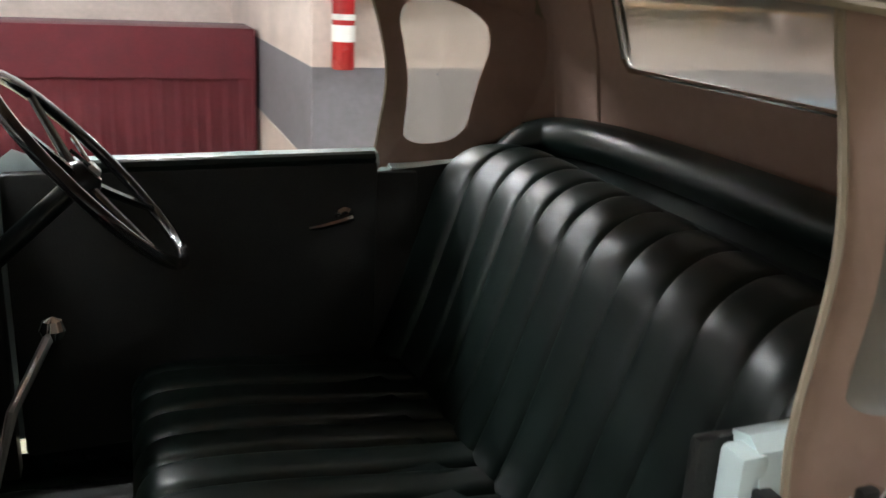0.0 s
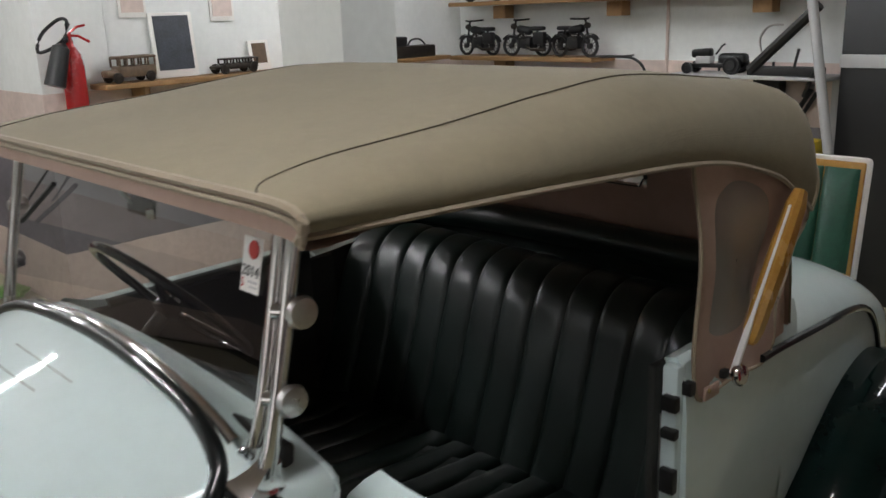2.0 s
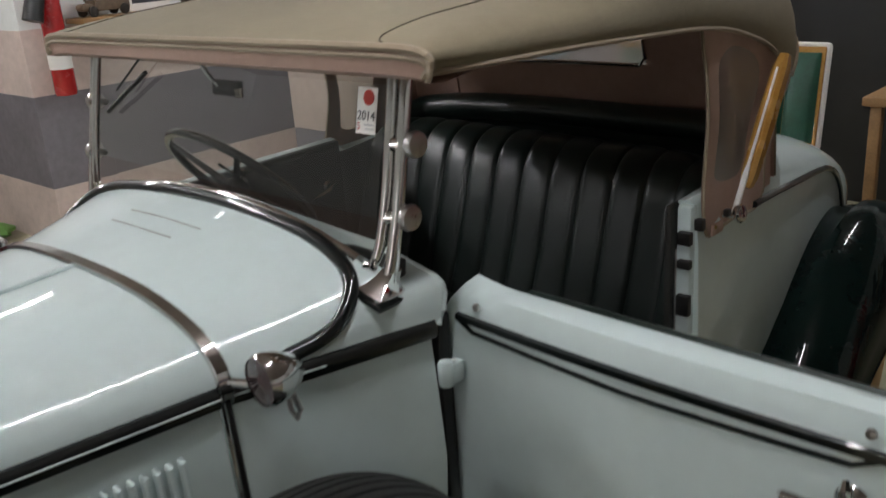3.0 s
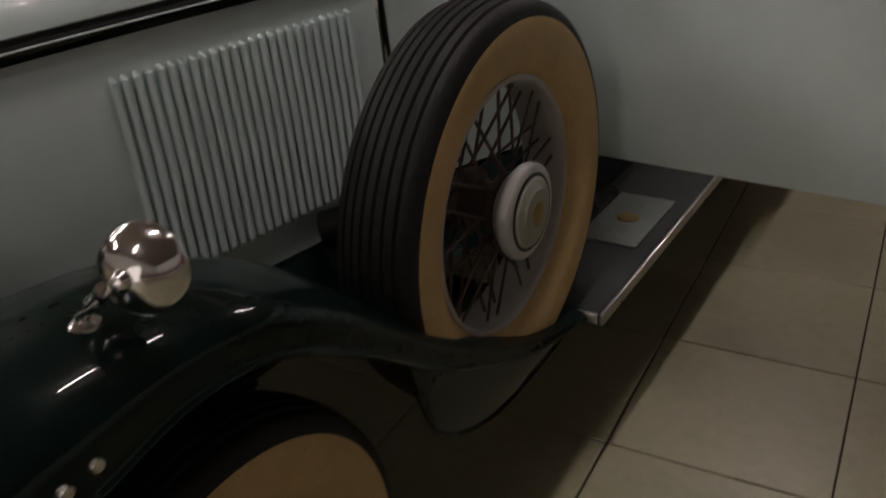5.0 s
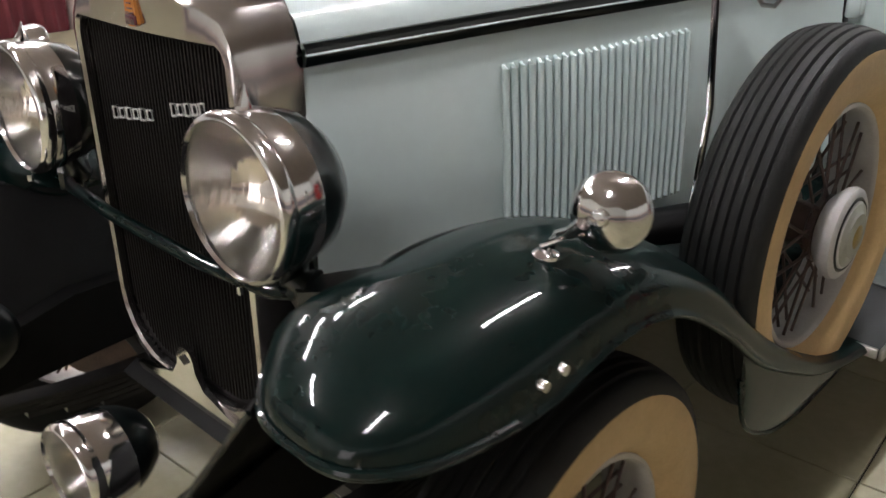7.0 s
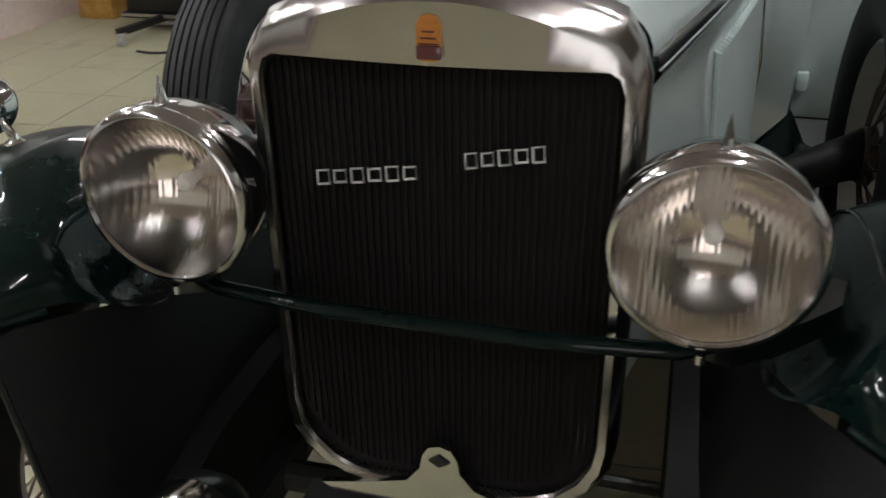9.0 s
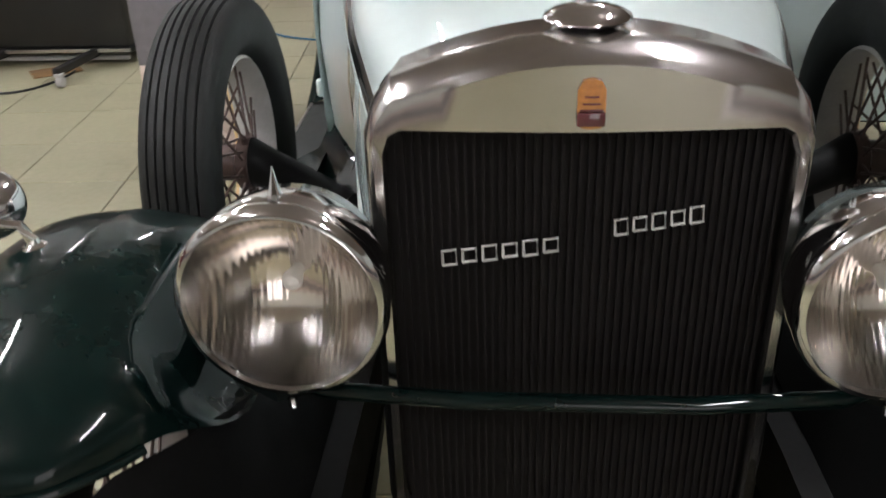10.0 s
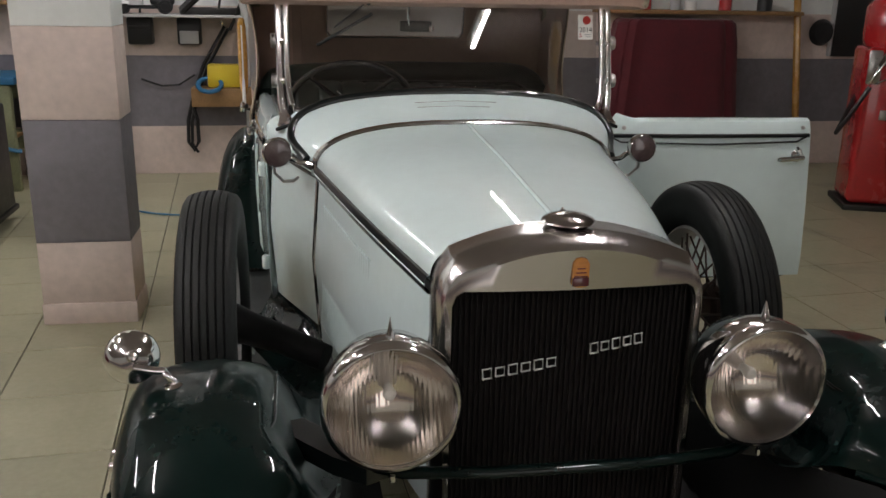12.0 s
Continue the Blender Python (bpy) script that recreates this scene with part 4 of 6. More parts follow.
for i in range(7):
    x = -0.02 + (i - 3) * 0.122
    part("pleat", Geo().grid([[(x + 0.061 * math.cos(a), 3.585 - 0.03 * math.sin(a) * s - (z - 1.12) * -0.14, z) for a in span(math.pi, 0, 8)] for z, s in ((0.90, 0.2), (0.93, 1.0), (1.1, 1.2), (1.33, 1.0), (1.37, 0.2))]), GREENLEATHER, rumble, "green leather pleat")


# ---- doors ----
def door_geo():
    """A door in its own frame: hinge at the origin, along +y when shut, outer face towards +x."""
    L, top, low = 0.756, 1.266, 0.665
    rings = []
    for y in [0.0, 0.03, 0.06, 0.1, 0.14] + span(0.2, L, 10):
        bow = 0.012 * math.sin(math.pi * y / L)
        tz = top
        row = [(-0.035, y, low), (-0.006, y, low), (0.002 + bow, y, low + 0.06), (0.008 + bow, y, 0.95), (0.004 + bow, y, tz - 0.10), (0.0 + bow, y, tz - 0.04), (-0.012 + bow, y, tz - 0.010), (-0.030, y, tz), (-0.058, y, tz - 0.008), (-0.066, y, tz - 0.03), (-0.045, y, tz - 0.05)]
        near, far = max(0.0, 1 - y / 0.14), max(0.0, y / L - 0.85) / 0.15
        row = [(a, b, c + near**1.7 * (-0.040 + 0.066 * min(1.0, max(0.0, -a) / 0.05)) if c > tz - 0.06 else c) for a, b, c in row]
        rings.append([(a * (1 - 0.5 * near) if a < 0 else a, b + near * ((0.045 + 0.045 * min(1.0, -min(a, 0.0) / 0.06)) * min(1.0, max(0.0, (c - tz + 0.10) / 0.10)) - 0.060) + far * 0.035 * (top - c) / (top - low), c) for a, b, c in row])
    return Geo().grid(rings, closed=True, caps=True)


def make_door(sx, m):
    g = door_geo()
    d = part("door", g if sx > 0 else mirrored(g), WHITE, car, "pale car door with a chrome handle", at=m)
    L = 0.756
    trim = Geo().box(0.034, L - 0.004, 0.60, 0.012, pose(-0.056, L / 2, 0.945))
    part("door_trim", trim if sx > 0 else mirrored(trim), CARPET, d, "dark inner trim board")
    for nm, z, h, lo in (("upper_moulding", 1.206, 0.016, 0.0), ("lower_moulding", 1.184, 0.008, 0.0)):
        g = Geo()
        rings = []
        for y in [0.0, 0.02, 0.04] + span(0.08, L - 0.05, 12) + [L - 0.03, L - 0.004]:
            bow = 0.012 * math.sin(math.pi * y / L) + 0.004
            dip = -0.008 * max(0.0, 1 - abs(y / L - 0.5) * 2.2) if nm == "lower_moulding" else 0.0
            if nm == "lower_moulding":
                dip += 0.020 * max(0.0, 1 - y / 0.04, 1 - (L - 0.01 - y) / 0.04)
            rings.append([(bow - 0.004, y, z + h / 2 + dip), (bow + 0.006, y, z + h / 2 - 0.002 + dip), (bow + 0.006, y, z - h / 2 + 0.002 + dip), (bow - 0.004, y, z - h / 2 + dip)])
        g.grid(rings)
        part(nm, g if sx > 0 else mirrored(g), BLACK, d, "dark green moulding")
    g = Geo().lathe([(0.022, 0.0), (0.024, 0.004), (0.020, 0.010), (0.012, 0.014), (0.010, 0.034), (0, 0.036)], 20, pose(0.006, 0.712, 1.132, 0, 90, 0))
    g.tube([(0.040, 0.722, 1.130), (0.044, 0.702, 1.130), (0.044, 0.667, 1.126), (0.040, 0.635, 1.123), (0.034, 0.627, 1.122)], [0.008, 0.010, 0.009, 0.010, 0.005], 10)
    g.tube([(0.036, 0.712, 1.134), (0.03, 0.709, 1.156), (0.018, 0.705, 1.164)], [0.008, 0.009, 0.005], 8)
    part("door_handle", g if sx > 0 else mirrored(g), CHROME, d, "chrome door handle")
    g = Geo().lathe([(0.021, 0.0), (0.020, 0.006), (0.012, 0.012), (0.010, 0.030), (0, 0.034)], 16, pose(-0.072, 0.675, 1.125, 0, -90, 0))
    g.tube([(-0.098, 0.685, 1.127), (-0.104, 0.66, 1.122), (-0.104, 0.615, 1.112), (-0.100, 0.59, 1.108)], [0.010, 0.009, 0.008, 0.005], 8)
    cap_line = Geo().tube([(-0.062, y, 1.250) for y in span(0.12, L - 0.01, 8)], 0.014, 8)
    part("trim_roll", cap_line if sx > 0 else mirrored(cap_line), LEATHER, d, "dark leather roll along the inner edge")
    part("inner_handle", g if sx > 0 else mirrored(g), CHROME, d, "chrome inner handle")
    for y, z in ((0.05, 1.235), (0.725, 1.235)):
        g = Geo().lathe([(0.008, 0), (0.007, 0.005), (0, 0.006)], 10, pose(0.003, y, z, 0, 90, 0))
        part("stud", g if sx > 0 else mirrored(g), DULLCHROME, d)
    hx, hy = (0.048, 0.006) if sx > 0 else (0.012, -0.006)
    for z in (1.108, 0.78):
        g = Geo().lathe([(0.0, -0.025), (0.013, -0.024), (0.016, -0.019), (0.016, 0.019), (0.013, 0.024), (0.0, 0.025)], 16, pose(hx, hy, z)).box(0.03, 0.024, 0.040, 0.004, pose(hx - 0.018, hy + 0.004, z))
        part("hinge", g if sx > 0 else mirrored(g), WHITE, d, "pale door hinge")
    return d


for sx in (1, -1):
    # dark bar put in for the shade of the gap between cowl and door
    part("door_gap", Geo().box(0.05, 0.03, 0.62, 0.004, pose(sx * 0.562, 1.325, 0.905)), BLACKMETAL, car)
make_door(1, pose(0.600, 1.352, 0, 0, 0, -92.6))
make_door(-1, pose(-0.604, 1.350, 0, 0, 0, 3.6))


# ---- windscreen ----
def screen_y(z):
    return 1.228 + (z - 1.26) * 0.225


screen = part("windscreen", Geo().box(1.06, 0.0006, 0.002, 0, pose(0, screen_y(1.64), 1.646)), CHROME, car, "raked windscreen in a chrome frame")
for sx in (1, -1):
    zs = (1.258, 1.275, 1.30, 1.34, 1.42, 1.50, 1.60, 1.672)
    xs = (0.532, 0.534, 0.538, 0.545, 0.548, 0.547, 0.546, 0.545)
    post = part("screen_post", Geo().tube([(sx * x, screen_y(z) + 0.008, z) for x, z in zip(xs, zs)], [0.020, 0.017, 0.015, 0.0135, 0.012, 0.012, 0.012, 0.011], 12), CHROME, screen, "chrome windscreen post")
    foot = [[(0.5 * w * math.copysign(min(1.0, abs(1.3 * math.cos(a))), math.cos(a)), 0.5 * d * math.copysign(min(1.0, abs(1.3 * math.sin(a))), math.sin(a)) + k, h) for a in span(0, 2 * math.pi, 17)[:-1]] for w, d, k, h in ((0.066, 0.088, 0.0, -0.010), (0.066, 0.088, 0.0, 0.004), (0.050, 0.066, 0.004, 0.013), (0.036, 0.042, 0.010, 0.028), (0.028, 0.030, 0.018, 0.046))]
    part("post_foot", Geo().grid(foot, closed=True, caps=True, m=pose(sx * 0.530, 1.232, 1.280, -4, sx * 20, sx * 6) @ Matrix.Scale(0.88, 4)), CHROME, screen, "flared chrome post foot")
    part("foot_gasket", Geo().box(0.068, 0.088, 0.012, 0.003, pose(sx * 0.529, 1.232, 1.271, -4, sx * 20, sx * 6)), BLACK, screen)
    for z in (1.407, 1.53):
        k = Geo().lathe([(0.008, -0.03), (0.008, 0.014), (0.022, 0.016), (0.0245, 0.024), (0.022, 0.032), (0, 0.034)], 20, pose(sx * 0.542, screen_y(z) + 0.02, z, 0, sx * 90, 0))
        part("clamp_knob", k, DULLCHROME, screen, "round clamp knob")
        part("clamp", Geo().tube([(sx * 0.528, screen_y(z), z), (sx * 0.558, screen_y(z) + 0.018, z)], [0.013, 0.015], 10), CHROME, screen)
    part("frame_side", Geo().tube([(sx * x, screen_y(z), z) for x, z in ((0.522, 1.652), (0.524, 1.55), (0.525, 1.45), (0.523, 1.40), (0.519, 1.36), (0.513, 1.335), (0.503, 1.318), (0.488, 1.314))], 0.0105, 10), CHROME, screen)
arch = [(x, 1.379 - 0.064 * (abs(x) / 0.487) ** 2.2) for x in span(-0.51, 0.51, 25)]
part("frame_bottom", Geo().tube([(x, screen_y(z) - 0.002, z) for x, z in arch[1:-1]], 0.012, 10), CHROME, screen, "arched chrome lower frame")
part("seal_strip", Geo().tube([(x * 1.0, screen_y(z) - 0.010, z - 0.018) for x, z in arch[1:-1]], 0.010, 8), BLACKMETAL, screen)
rows = []
for u in span(0, 1, 7):
    rows.append([(x * 0.99, screen_y(z + (1.65 - z) * u), z + (1.65 - z) * u) for x, z in arch])
pane = part("windscreen_glass", Geo().grid(rows), PANE, screen, "clear windscreen glass")
pane.visible_shadow = False
# tax sticker
st = part("sticker", Geo().box(0.050, 0.0012, 0.081, 0, pose(0.466, screen_y(1.5825) - 0.004, 1.5825, -12.7)), PAPER, screen, "white paper sticker with a red round mark")
part("round_mark", Geo().lathe([(0.0, 0.0010), (0.013, 0.0010), (0.014, 0.0)], 20, pose(0.470, screen_y(1.605) - 0.0052, 1.605, 90 - 12.7)), INKRED, st)


def words(text, size, x, y, z, tilt, material, parent, name):
    cu = bpy.data.curves.new(name, "FONT")
    cu.body = text
    cu.size = size
    cu.extrude = 0.0003
    cu.align_x = "CENTER"
    ob = new(name, cu)
    ob.matrix_basis = pose(x, y, z, 90 + tilt, 0, 0)
    dg = bpy.context.evaluated_depsgraph_get()
    me = bpy.data.meshes.new_from_object(ob.evaluated_get(dg))
    bpy.data.objects.remove(ob)
    me.materials.clear()
    me.materials.append(material)
    o = new(name, me)
    o.matrix_basis = pose(x, y, z, 90 + tilt, 0, 0)
    o.parent = parent
    return o


words("2014", 0.0225, 0.466, screen_y(1.567) - 0.0055, 1.567, -12.7, INKBLACK, st, "year")
words("5", 0.019, 0.448, screen_y(1.550) - 0.0055, 1.550, -12.7, INKRED, st, "month")
part("fine_print", Geo().box(0.024, 0.0006, 0.0025, 0, pose(0.474, screen_y(1.559) - 0.005, 1.559, -12.7)).box(0.020, 0.0006, 0.002, 0, pose(0.476, screen_y(1.552) - 0.005, 1.552, -12.7)), GREYPLASTIC, st)
# inside mirror and wiper
mir = part("inside_mirror", Geo().box(0.11, 0.014, 0.036, 0.008, pose(-0.095, 1.392, 1.575, -10)), BLACKMETAL, car, "small inside mirror on a chrome stem")
part("mirror_stem", Geo().tube([(-0.12, 1.385, 1.58), (-0.125, 1.365, 1.61), (-0.125, 1.345, 1.65)], 0.005, 8), CHROME, mir)
part("mirror_clip", Geo().lathe([(0.0, -0.012), (0.009, -0.010), (0.010, 0.010), (0.0, 0.012)], 12, pose(-0.045, 1.386, 1.568)), CHROME, mir)
wiper = part("wiper", Geo().tube([(-0.251, screen_y(1.618) - 0.022, 1.618), (-0.34, screen_y(1.568) - 0.020, 1.568), (-0.429, screen_y(1.519) - 0.016, 1.519)], 0.0055, 6), BLACKMETAL, car, "black wiper hanging from the header")
part("wiper_arm", Geo().tube([(-0.268, screen_y(1.653) - 0.024, 1.653), (-0.374, screen_y(1.573) - 0.026, 1.573)], 0.0026, 6), BLACKMETAL, wiper)
part("wiper_pivot", Geo().lathe([(0.0, -0.012), (0.012, -0.010), (0.012, 0.010), (0.0, 0.012)], 12, pose(-0.262, screen_y(1.655) - 0.026, 1.655, 80)), BLACKMETAL, wiper)


# ---- canvas top ----
TOPZ = [(1.262, 1.705), (1.30, 1.715), (1.42, 1.735), (1.63, 1.757), (1.87, 1.785), (2.08, 1.80), (2.3, 1.787), (2.42, 1.771), (2.50, 1.760), (2.55, 1.751), (2.58, 1.741), (2.60, 1.728), (2.615, 1.704), (2.628, 1.655), (2.638, 1.59)]
EDGEZ = [(1.262, 1.660), (1.40, 1.657), (1.66, 1.651), (1.9, 1.642), (2.1, 1.632), (2.25, 1.614), (2.38, 1.582), (2.47, 1.552), (2.53, 1.520), (2.60, 1.475), (2.638, 1.45)]
TOPW = [(1.262, 0.668), (1.30, 0.672), (1.6, 0.685), (2.0, 0.695), (2.3, 0.70), (2.5, 0.702), (2.62, 0.702)]


def top_ring(y, drop=0.0, inset=0.0, n=33):
    w, zt, ze = lerp(TOPW, y) - inset, lerp(TOPZ, y) - drop, lerp(EDGEZ, y) + (0.003 if inset else 0.0)
    pts = []
    q = lerp([(1.262, 26.0), (1.32, 16.0), (1.5, 9.0), (1.9, 7.5), (2.1, 8.0), (2.35, 8.0), (2.5, 11.0), (2.60, 16.0)], y)
    for i in range(n):
        c = math.cos(math.pi * i / (n - 1))
        u = math.copysign(1 - (1 - abs(c)) ** 1.9, c)
        h = max(0.0, 1 - abs(u) ** q) ** 0.6
        pts.append((1.025 * w * u * (1 - 0.054 * (1 - h) ** 1.6), y, ze + (zt - ze) * h))
    return pts


top = part("canvas_top", Geo().grid([top_ring(y) for y in span(1.262, 2.44, 40) + [2.46, 2.48, 2.50, 2.52, 2.54, 2.56, 2.575, 2.59, 2.60, 2.61, 2.62, 2.628, 2.635]]), CANVAS, car, "raised tan canvas top with bound edges")
part("top_lining", Geo().grid([top_ring(y, 0.012, 0.014) for y in span(1.268, 2.50, 24)]), LINING, top, "pinkish brown lining")
for sx in (1, -1):
    part("edge_binding", Geo().tube([(sx * (lerp(TOPW, y) * 0.97 + 0.002), y, lerp(EDGEZ, y)) for y in span(1.262, 2.635, 46)], 0.0055, 6), BINDING, top)
    seam = []
    for y in [1.262, 1.265, 1.268, 1.273, 1.28, 1.29] + span(1.30, 2.52, 36):
        x = lerp([(1.262, 0.556), (1.268, 0.545), (1.28, 0.533), (1.31, 0.524), (1.36, 0.520), (1.5, 0.523), (2.6, 0.523)], y)
        ring = sorted((p[0], p[2]) for p in top_ring(y, n=121))
        seam.append((sx * x, y, np.interp(x, [p[0] for p in ring], [p[1] for p in ring]) + 0.0005))
    part("seam", Geo().tube(seam, 0.0016, 6), SEAM, top, "dark stitched seam")
part("rear_binding", Geo().tube(top_ring(2.635), 0.0055, 6), BINDING, top)
front = top_ring(1.262)
part("front_binding", Geo().tube([(x, 1.259, z - 0.006) for x, y, z in front], 0.0075, 6).tube([(x, 1.257, z - 0.020) for x, y, z in front[3:-3]], 0.005, 6), BINDING, top, "double bound front edge")
rings = [[(x, 1.261, z - 0.012) for x, y, z in front], [(x * 0.998, 1.258, max(1.650, z - 0.030)) for x, y, z in front], [(x * 0.994, 1.262, max(1.645, z - 0.050)) for x, y, z in front], [(x * 0.985, 1.30, max(1.641, z - 0.066)) for x, y, z in front], [(x * 0.98, 1.38, max(1.650, z - 0.05)) for x, y, z in front]]
part("header_valance", Geo().grid(rings), LINING, top, "pinkish front valance")
for sx in (1, -1):
    part("snap", Geo().lathe([(0.005, 0), (0.004, 0.003), (0, 0.004)], 10, pose(sx * 0.640, 1.266, 1.664, 90)), CHROME, top)
for x in (-0.42, -0.2, 0.05, 0.3):
    part("snap", Geo().lathe([(0.004, 0), (0.003, 0.002), (0, 0.003)], 10, pose(x, 1.264, 1.672, 90)), CHROME, top)

# rear panel with window
def back_y(z):
    return lerp([(1.20, 2.60), (1.40, 2.575), (1.55, 2.55), (1.72, 2.48)], z)


WX0, WX1, WZ0, WZ1 = -0.345, 0.285, 1.472, 1.645


def back_patch(x0, x1, z0, z1, off=0.0):
    def tuck(x, z):
        s = 0.14 * min(1.0, max(0.0, (z - 1.50) / 0.16))
        return math.copysign(min(abs(x), 0.34 + (abs(x) - 0.34) * (1 - s)), x) if abs(x) > 0.34 else x
    return Geo().grid([[(tuck(x, z), back_y(z) + off - 0.05 * abs(x) ** 3, z) for x in span(x0, x1, 9)] for z in span(z0, z1, 6)])


for a in ((-0.67, WX0, 1.18, 1.70), (WX1, 0.67, 1.18, 1.70), (WX0, WX1, 1.18, WZ0), (WX0, WX1, WZ1, 1.74)):
    p = back_patch(*a)
    panel = part("rear_curtain_panel", p, LINING, top, "pinkish rear curtain panel")
    part("outer_cloth", Geo().add([(x, y + 0.012, z) for x, y, z in p.v], p.f), CANVAS, panel)
win = part("rear_window", back_patch(WX0, WX1, WZ0, WZ1, 0.004), VINYL, top, "rear window in a chrome frame")
win.visible_shadow = False
fr = [(WX0, WZ0 + 0.02), (WX0 + 0.02, WZ0), (WX1 - 0.02, WZ0), (WX1, WZ0 + 0.02), (WX1, WZ1), (WX0, WZ1), (WX0, WZ0 + 0.02)]
part("window_frame", Geo().tube([(x, back_y(z) - 0.006 - 0.05 * abs(x) ** 3, z) for x, z in fr], 0.007, 8), CHROME, win)
part("curtain_seam", Geo().tube([(-0.46, back_y(z) - 0.008, z) for z in span(1.22, 1.70, 6)], 0.004, 6), LINING, top)

# side curtains with a clear window, and the landau irons
for sx in (1, -1):
    out, up, shift = (0.0, 0.0, 0.0) if sx > 0 else (0.012, 0.02, 0.045)

    def sc(y, z):
        bow = (0.0 if sx > 0 else 0.055) * math.sin(math.pi * min(1.0, max(0.0, (z - 1.16) / 0.46))) * max(0.0, 1 - (y - 2.11) / 0.22)
        z += up
        y -= shift
        return (sx * (0.676 + out - bow - 0.012 * min(1.0, max(0.0, (z - 1.30) / 0.28)) + 0.007 * math.sin(z * 9) + 0.004 * math.sin(31 * y + 9 * z)), y, z)
    outer_o = [(2.185, 1.128), (2.26, 1.122), (2.35, 1.135), (2.43, 1.122), (2.485, 1.125), (2.512, 1.17), (2.508, 1.255), (2.548, 1.31), (2.590, 1.375), (2.628, 1.42), (2.632, 1.455), (2.60, 1.51), (2.50, 1.565), (2.38, 1.60), (2.25, 1.622), (2.15, 1.64), (2.145, 1.60), (2.165, 1.52), (2.182, 1.43), (2.182, 1.36), (2.170, 1.27), (2.168, 1.20)]
    inner_o = [(2.232, 1.262), (2.26, 1.246), (2.31, 1.242), (2.36, 1.250), (2.392, 1.28), (2.398, 1.305), (2.403, 1.33), (2.411, 1.365), (2.420, 1.40), (2.431, 1.43), (2.440, 1.46), (2.432, 1.51), (2.39, 1.545), (2.33, 1.566), (2.27, 1.570), (2.225, 1.553), (2.214, 1.52), (2.222, 1.47), (2.232, 1.41), (2.234, 1.36), (2.230, 1.31), (2.229, 1.28)]
    outer_o, inner_o = smooth_loop(outer_o), smooth_loop(inner_o)
    g = Geo().grid([[sc(*p) for p in outer_o], [sc(*p) for p in inner_o]], closed=True)
    g.grid([[(x - sx * 0.006, y, z) for x, y, z in (sc(*p) for p in outer_o)], [(x - sx * 0.006, y, z) for x, y, z in (sc(*p) for p in inner_o)]], closed=True)
    cur = part("side_curtain", g, LINING, top, "brown cloth side curtain with a clear window")
    rear_edge = [(1.14, 2.49), (1.17, 2.50), (1.255, 2.500), (1.31, 2.535), (1.375, 2.565), (1.42, 2.58), (1.455, 2.585), (1.51, 2.58), (1.60, 2.54)]
    g = Geo()
    rows = []
    for z in span(1.16, 1.60, 10):
        a = sc(lerp(rear_edge, z - up), z - up)
        e = 0.34 + 0.32 * (1 - 0.14 * min(1.0, max(0.0, (z - 1.50) / 0.16)))
        b = (sx * e, back_y(z) - 0.016, z)
        rows.append([tuple(a[k] + (b[k] - a[k]) * u for k in range(3)) for u in (0.0, 0.5, 1.0)])
    part("corner_cloth", g.grid(rows), LINING, cur)
    part("curtain_binding", Geo().tube([sc(*p) for p in outer_o + outer_o[:1]], 0.0045, 6), BINDING, cur)
    part("bottom_tab", Geo().box(0.006, 0.058, 0.03, 0.002, pose(sx * 0.682, 2.222, 1.138 + up)), LINING, cur)
    part("tab_snap", Geo().lathe([(0.006, 0), (0.005, 0.003), (0, 0.004)], 12, pose(sx * 0.686, 2.205, 1.145 + up, 0, sx * 90, 0)), BRASS, cur)
    cx, cz = 2.315, 1.40
    rings = [[sc(cx + (p[0] - cx) * k, cz + (p[1] - cz) * k) for p in inner_o] for k in (1.0, 0.75, 0.5, 0.25, 0.02)]
    v = part("clear_window", Geo().grid(rings, closed=True), VINYL, cur, "creased clear plastic window")
    v.visible_shadow = False
    ky, ty = (2.276, 2.482) if sx > 0 else (2.302, 2.545)
    p0, p1 = Vector((sx * (0.704 + out), ky, 1.168 + up)), Vector((sx * (0.716 + out), ty, 1.532 + up))
    d = (p1 - p0).normalized()
    fore = d.cross(Vector((sx, 0, 0))).normalized() * (1 if sx > 0 else -1)
    if fore.y > 0:
        fore = -fore

    def bar(us, wide, thick, shift):
        """A flat bar along the iron: half widths fore and aft, half thickness, offset forward."""
        rings = []
        for u, w, h in zip(us, wide, thick):
            c = p0 + (p1 - p0) * u + fore * shift
            rings.append([tuple(c + fore * (w * a) + Vector((sx * h * b, 0, 0))) for a, b in ((1, 0.5), (0.6, 1), (-0.6, 1), (-1, 0.5), (-1, -0.5), (-0.6, -1), (0.6, -1), (1, -0.5))])
        return Geo().grid(rings, closed=True, caps=True)
    iron = part("landau_iron", bar((-0.01, 0.1, 0.22, 0.30, 0.60, 0.90), (0.007, 0.006, 0.005, 0.0025, 0.0012, 0.001), (0.007, 0.007, 0.007, 0.004, 0.003, 0.003), 0.007), PAPER, top, "pale iron with a varnished wooden grip")
    part("wooden_grip", bar((0.16, 0.18, 0.24, 0.60, 0.92, 1.0), (0.008, 0.015, 0.021, 0.025, 0.023, 0.016), (0.008, 0.014, 0.018, 0.020, 0.018, 0.012), -0.018), WOOD, iron, "varnished wooden grip")
    part("iron_knob", Geo().lathe([(0.010, -0.03), (0.012, 0.004), (0.021, 0.006), (0.0245, 0.011), (0.0245, 0.019), (0.021, 0.024), (0.012, 0.026), (0, 0.0265)], 24, pose(sx * (0.698 + out), ky + 0.004, 1.162 + up, 0, sx * 80, 0)), CHROME, iron, "round chrome pivot knob")
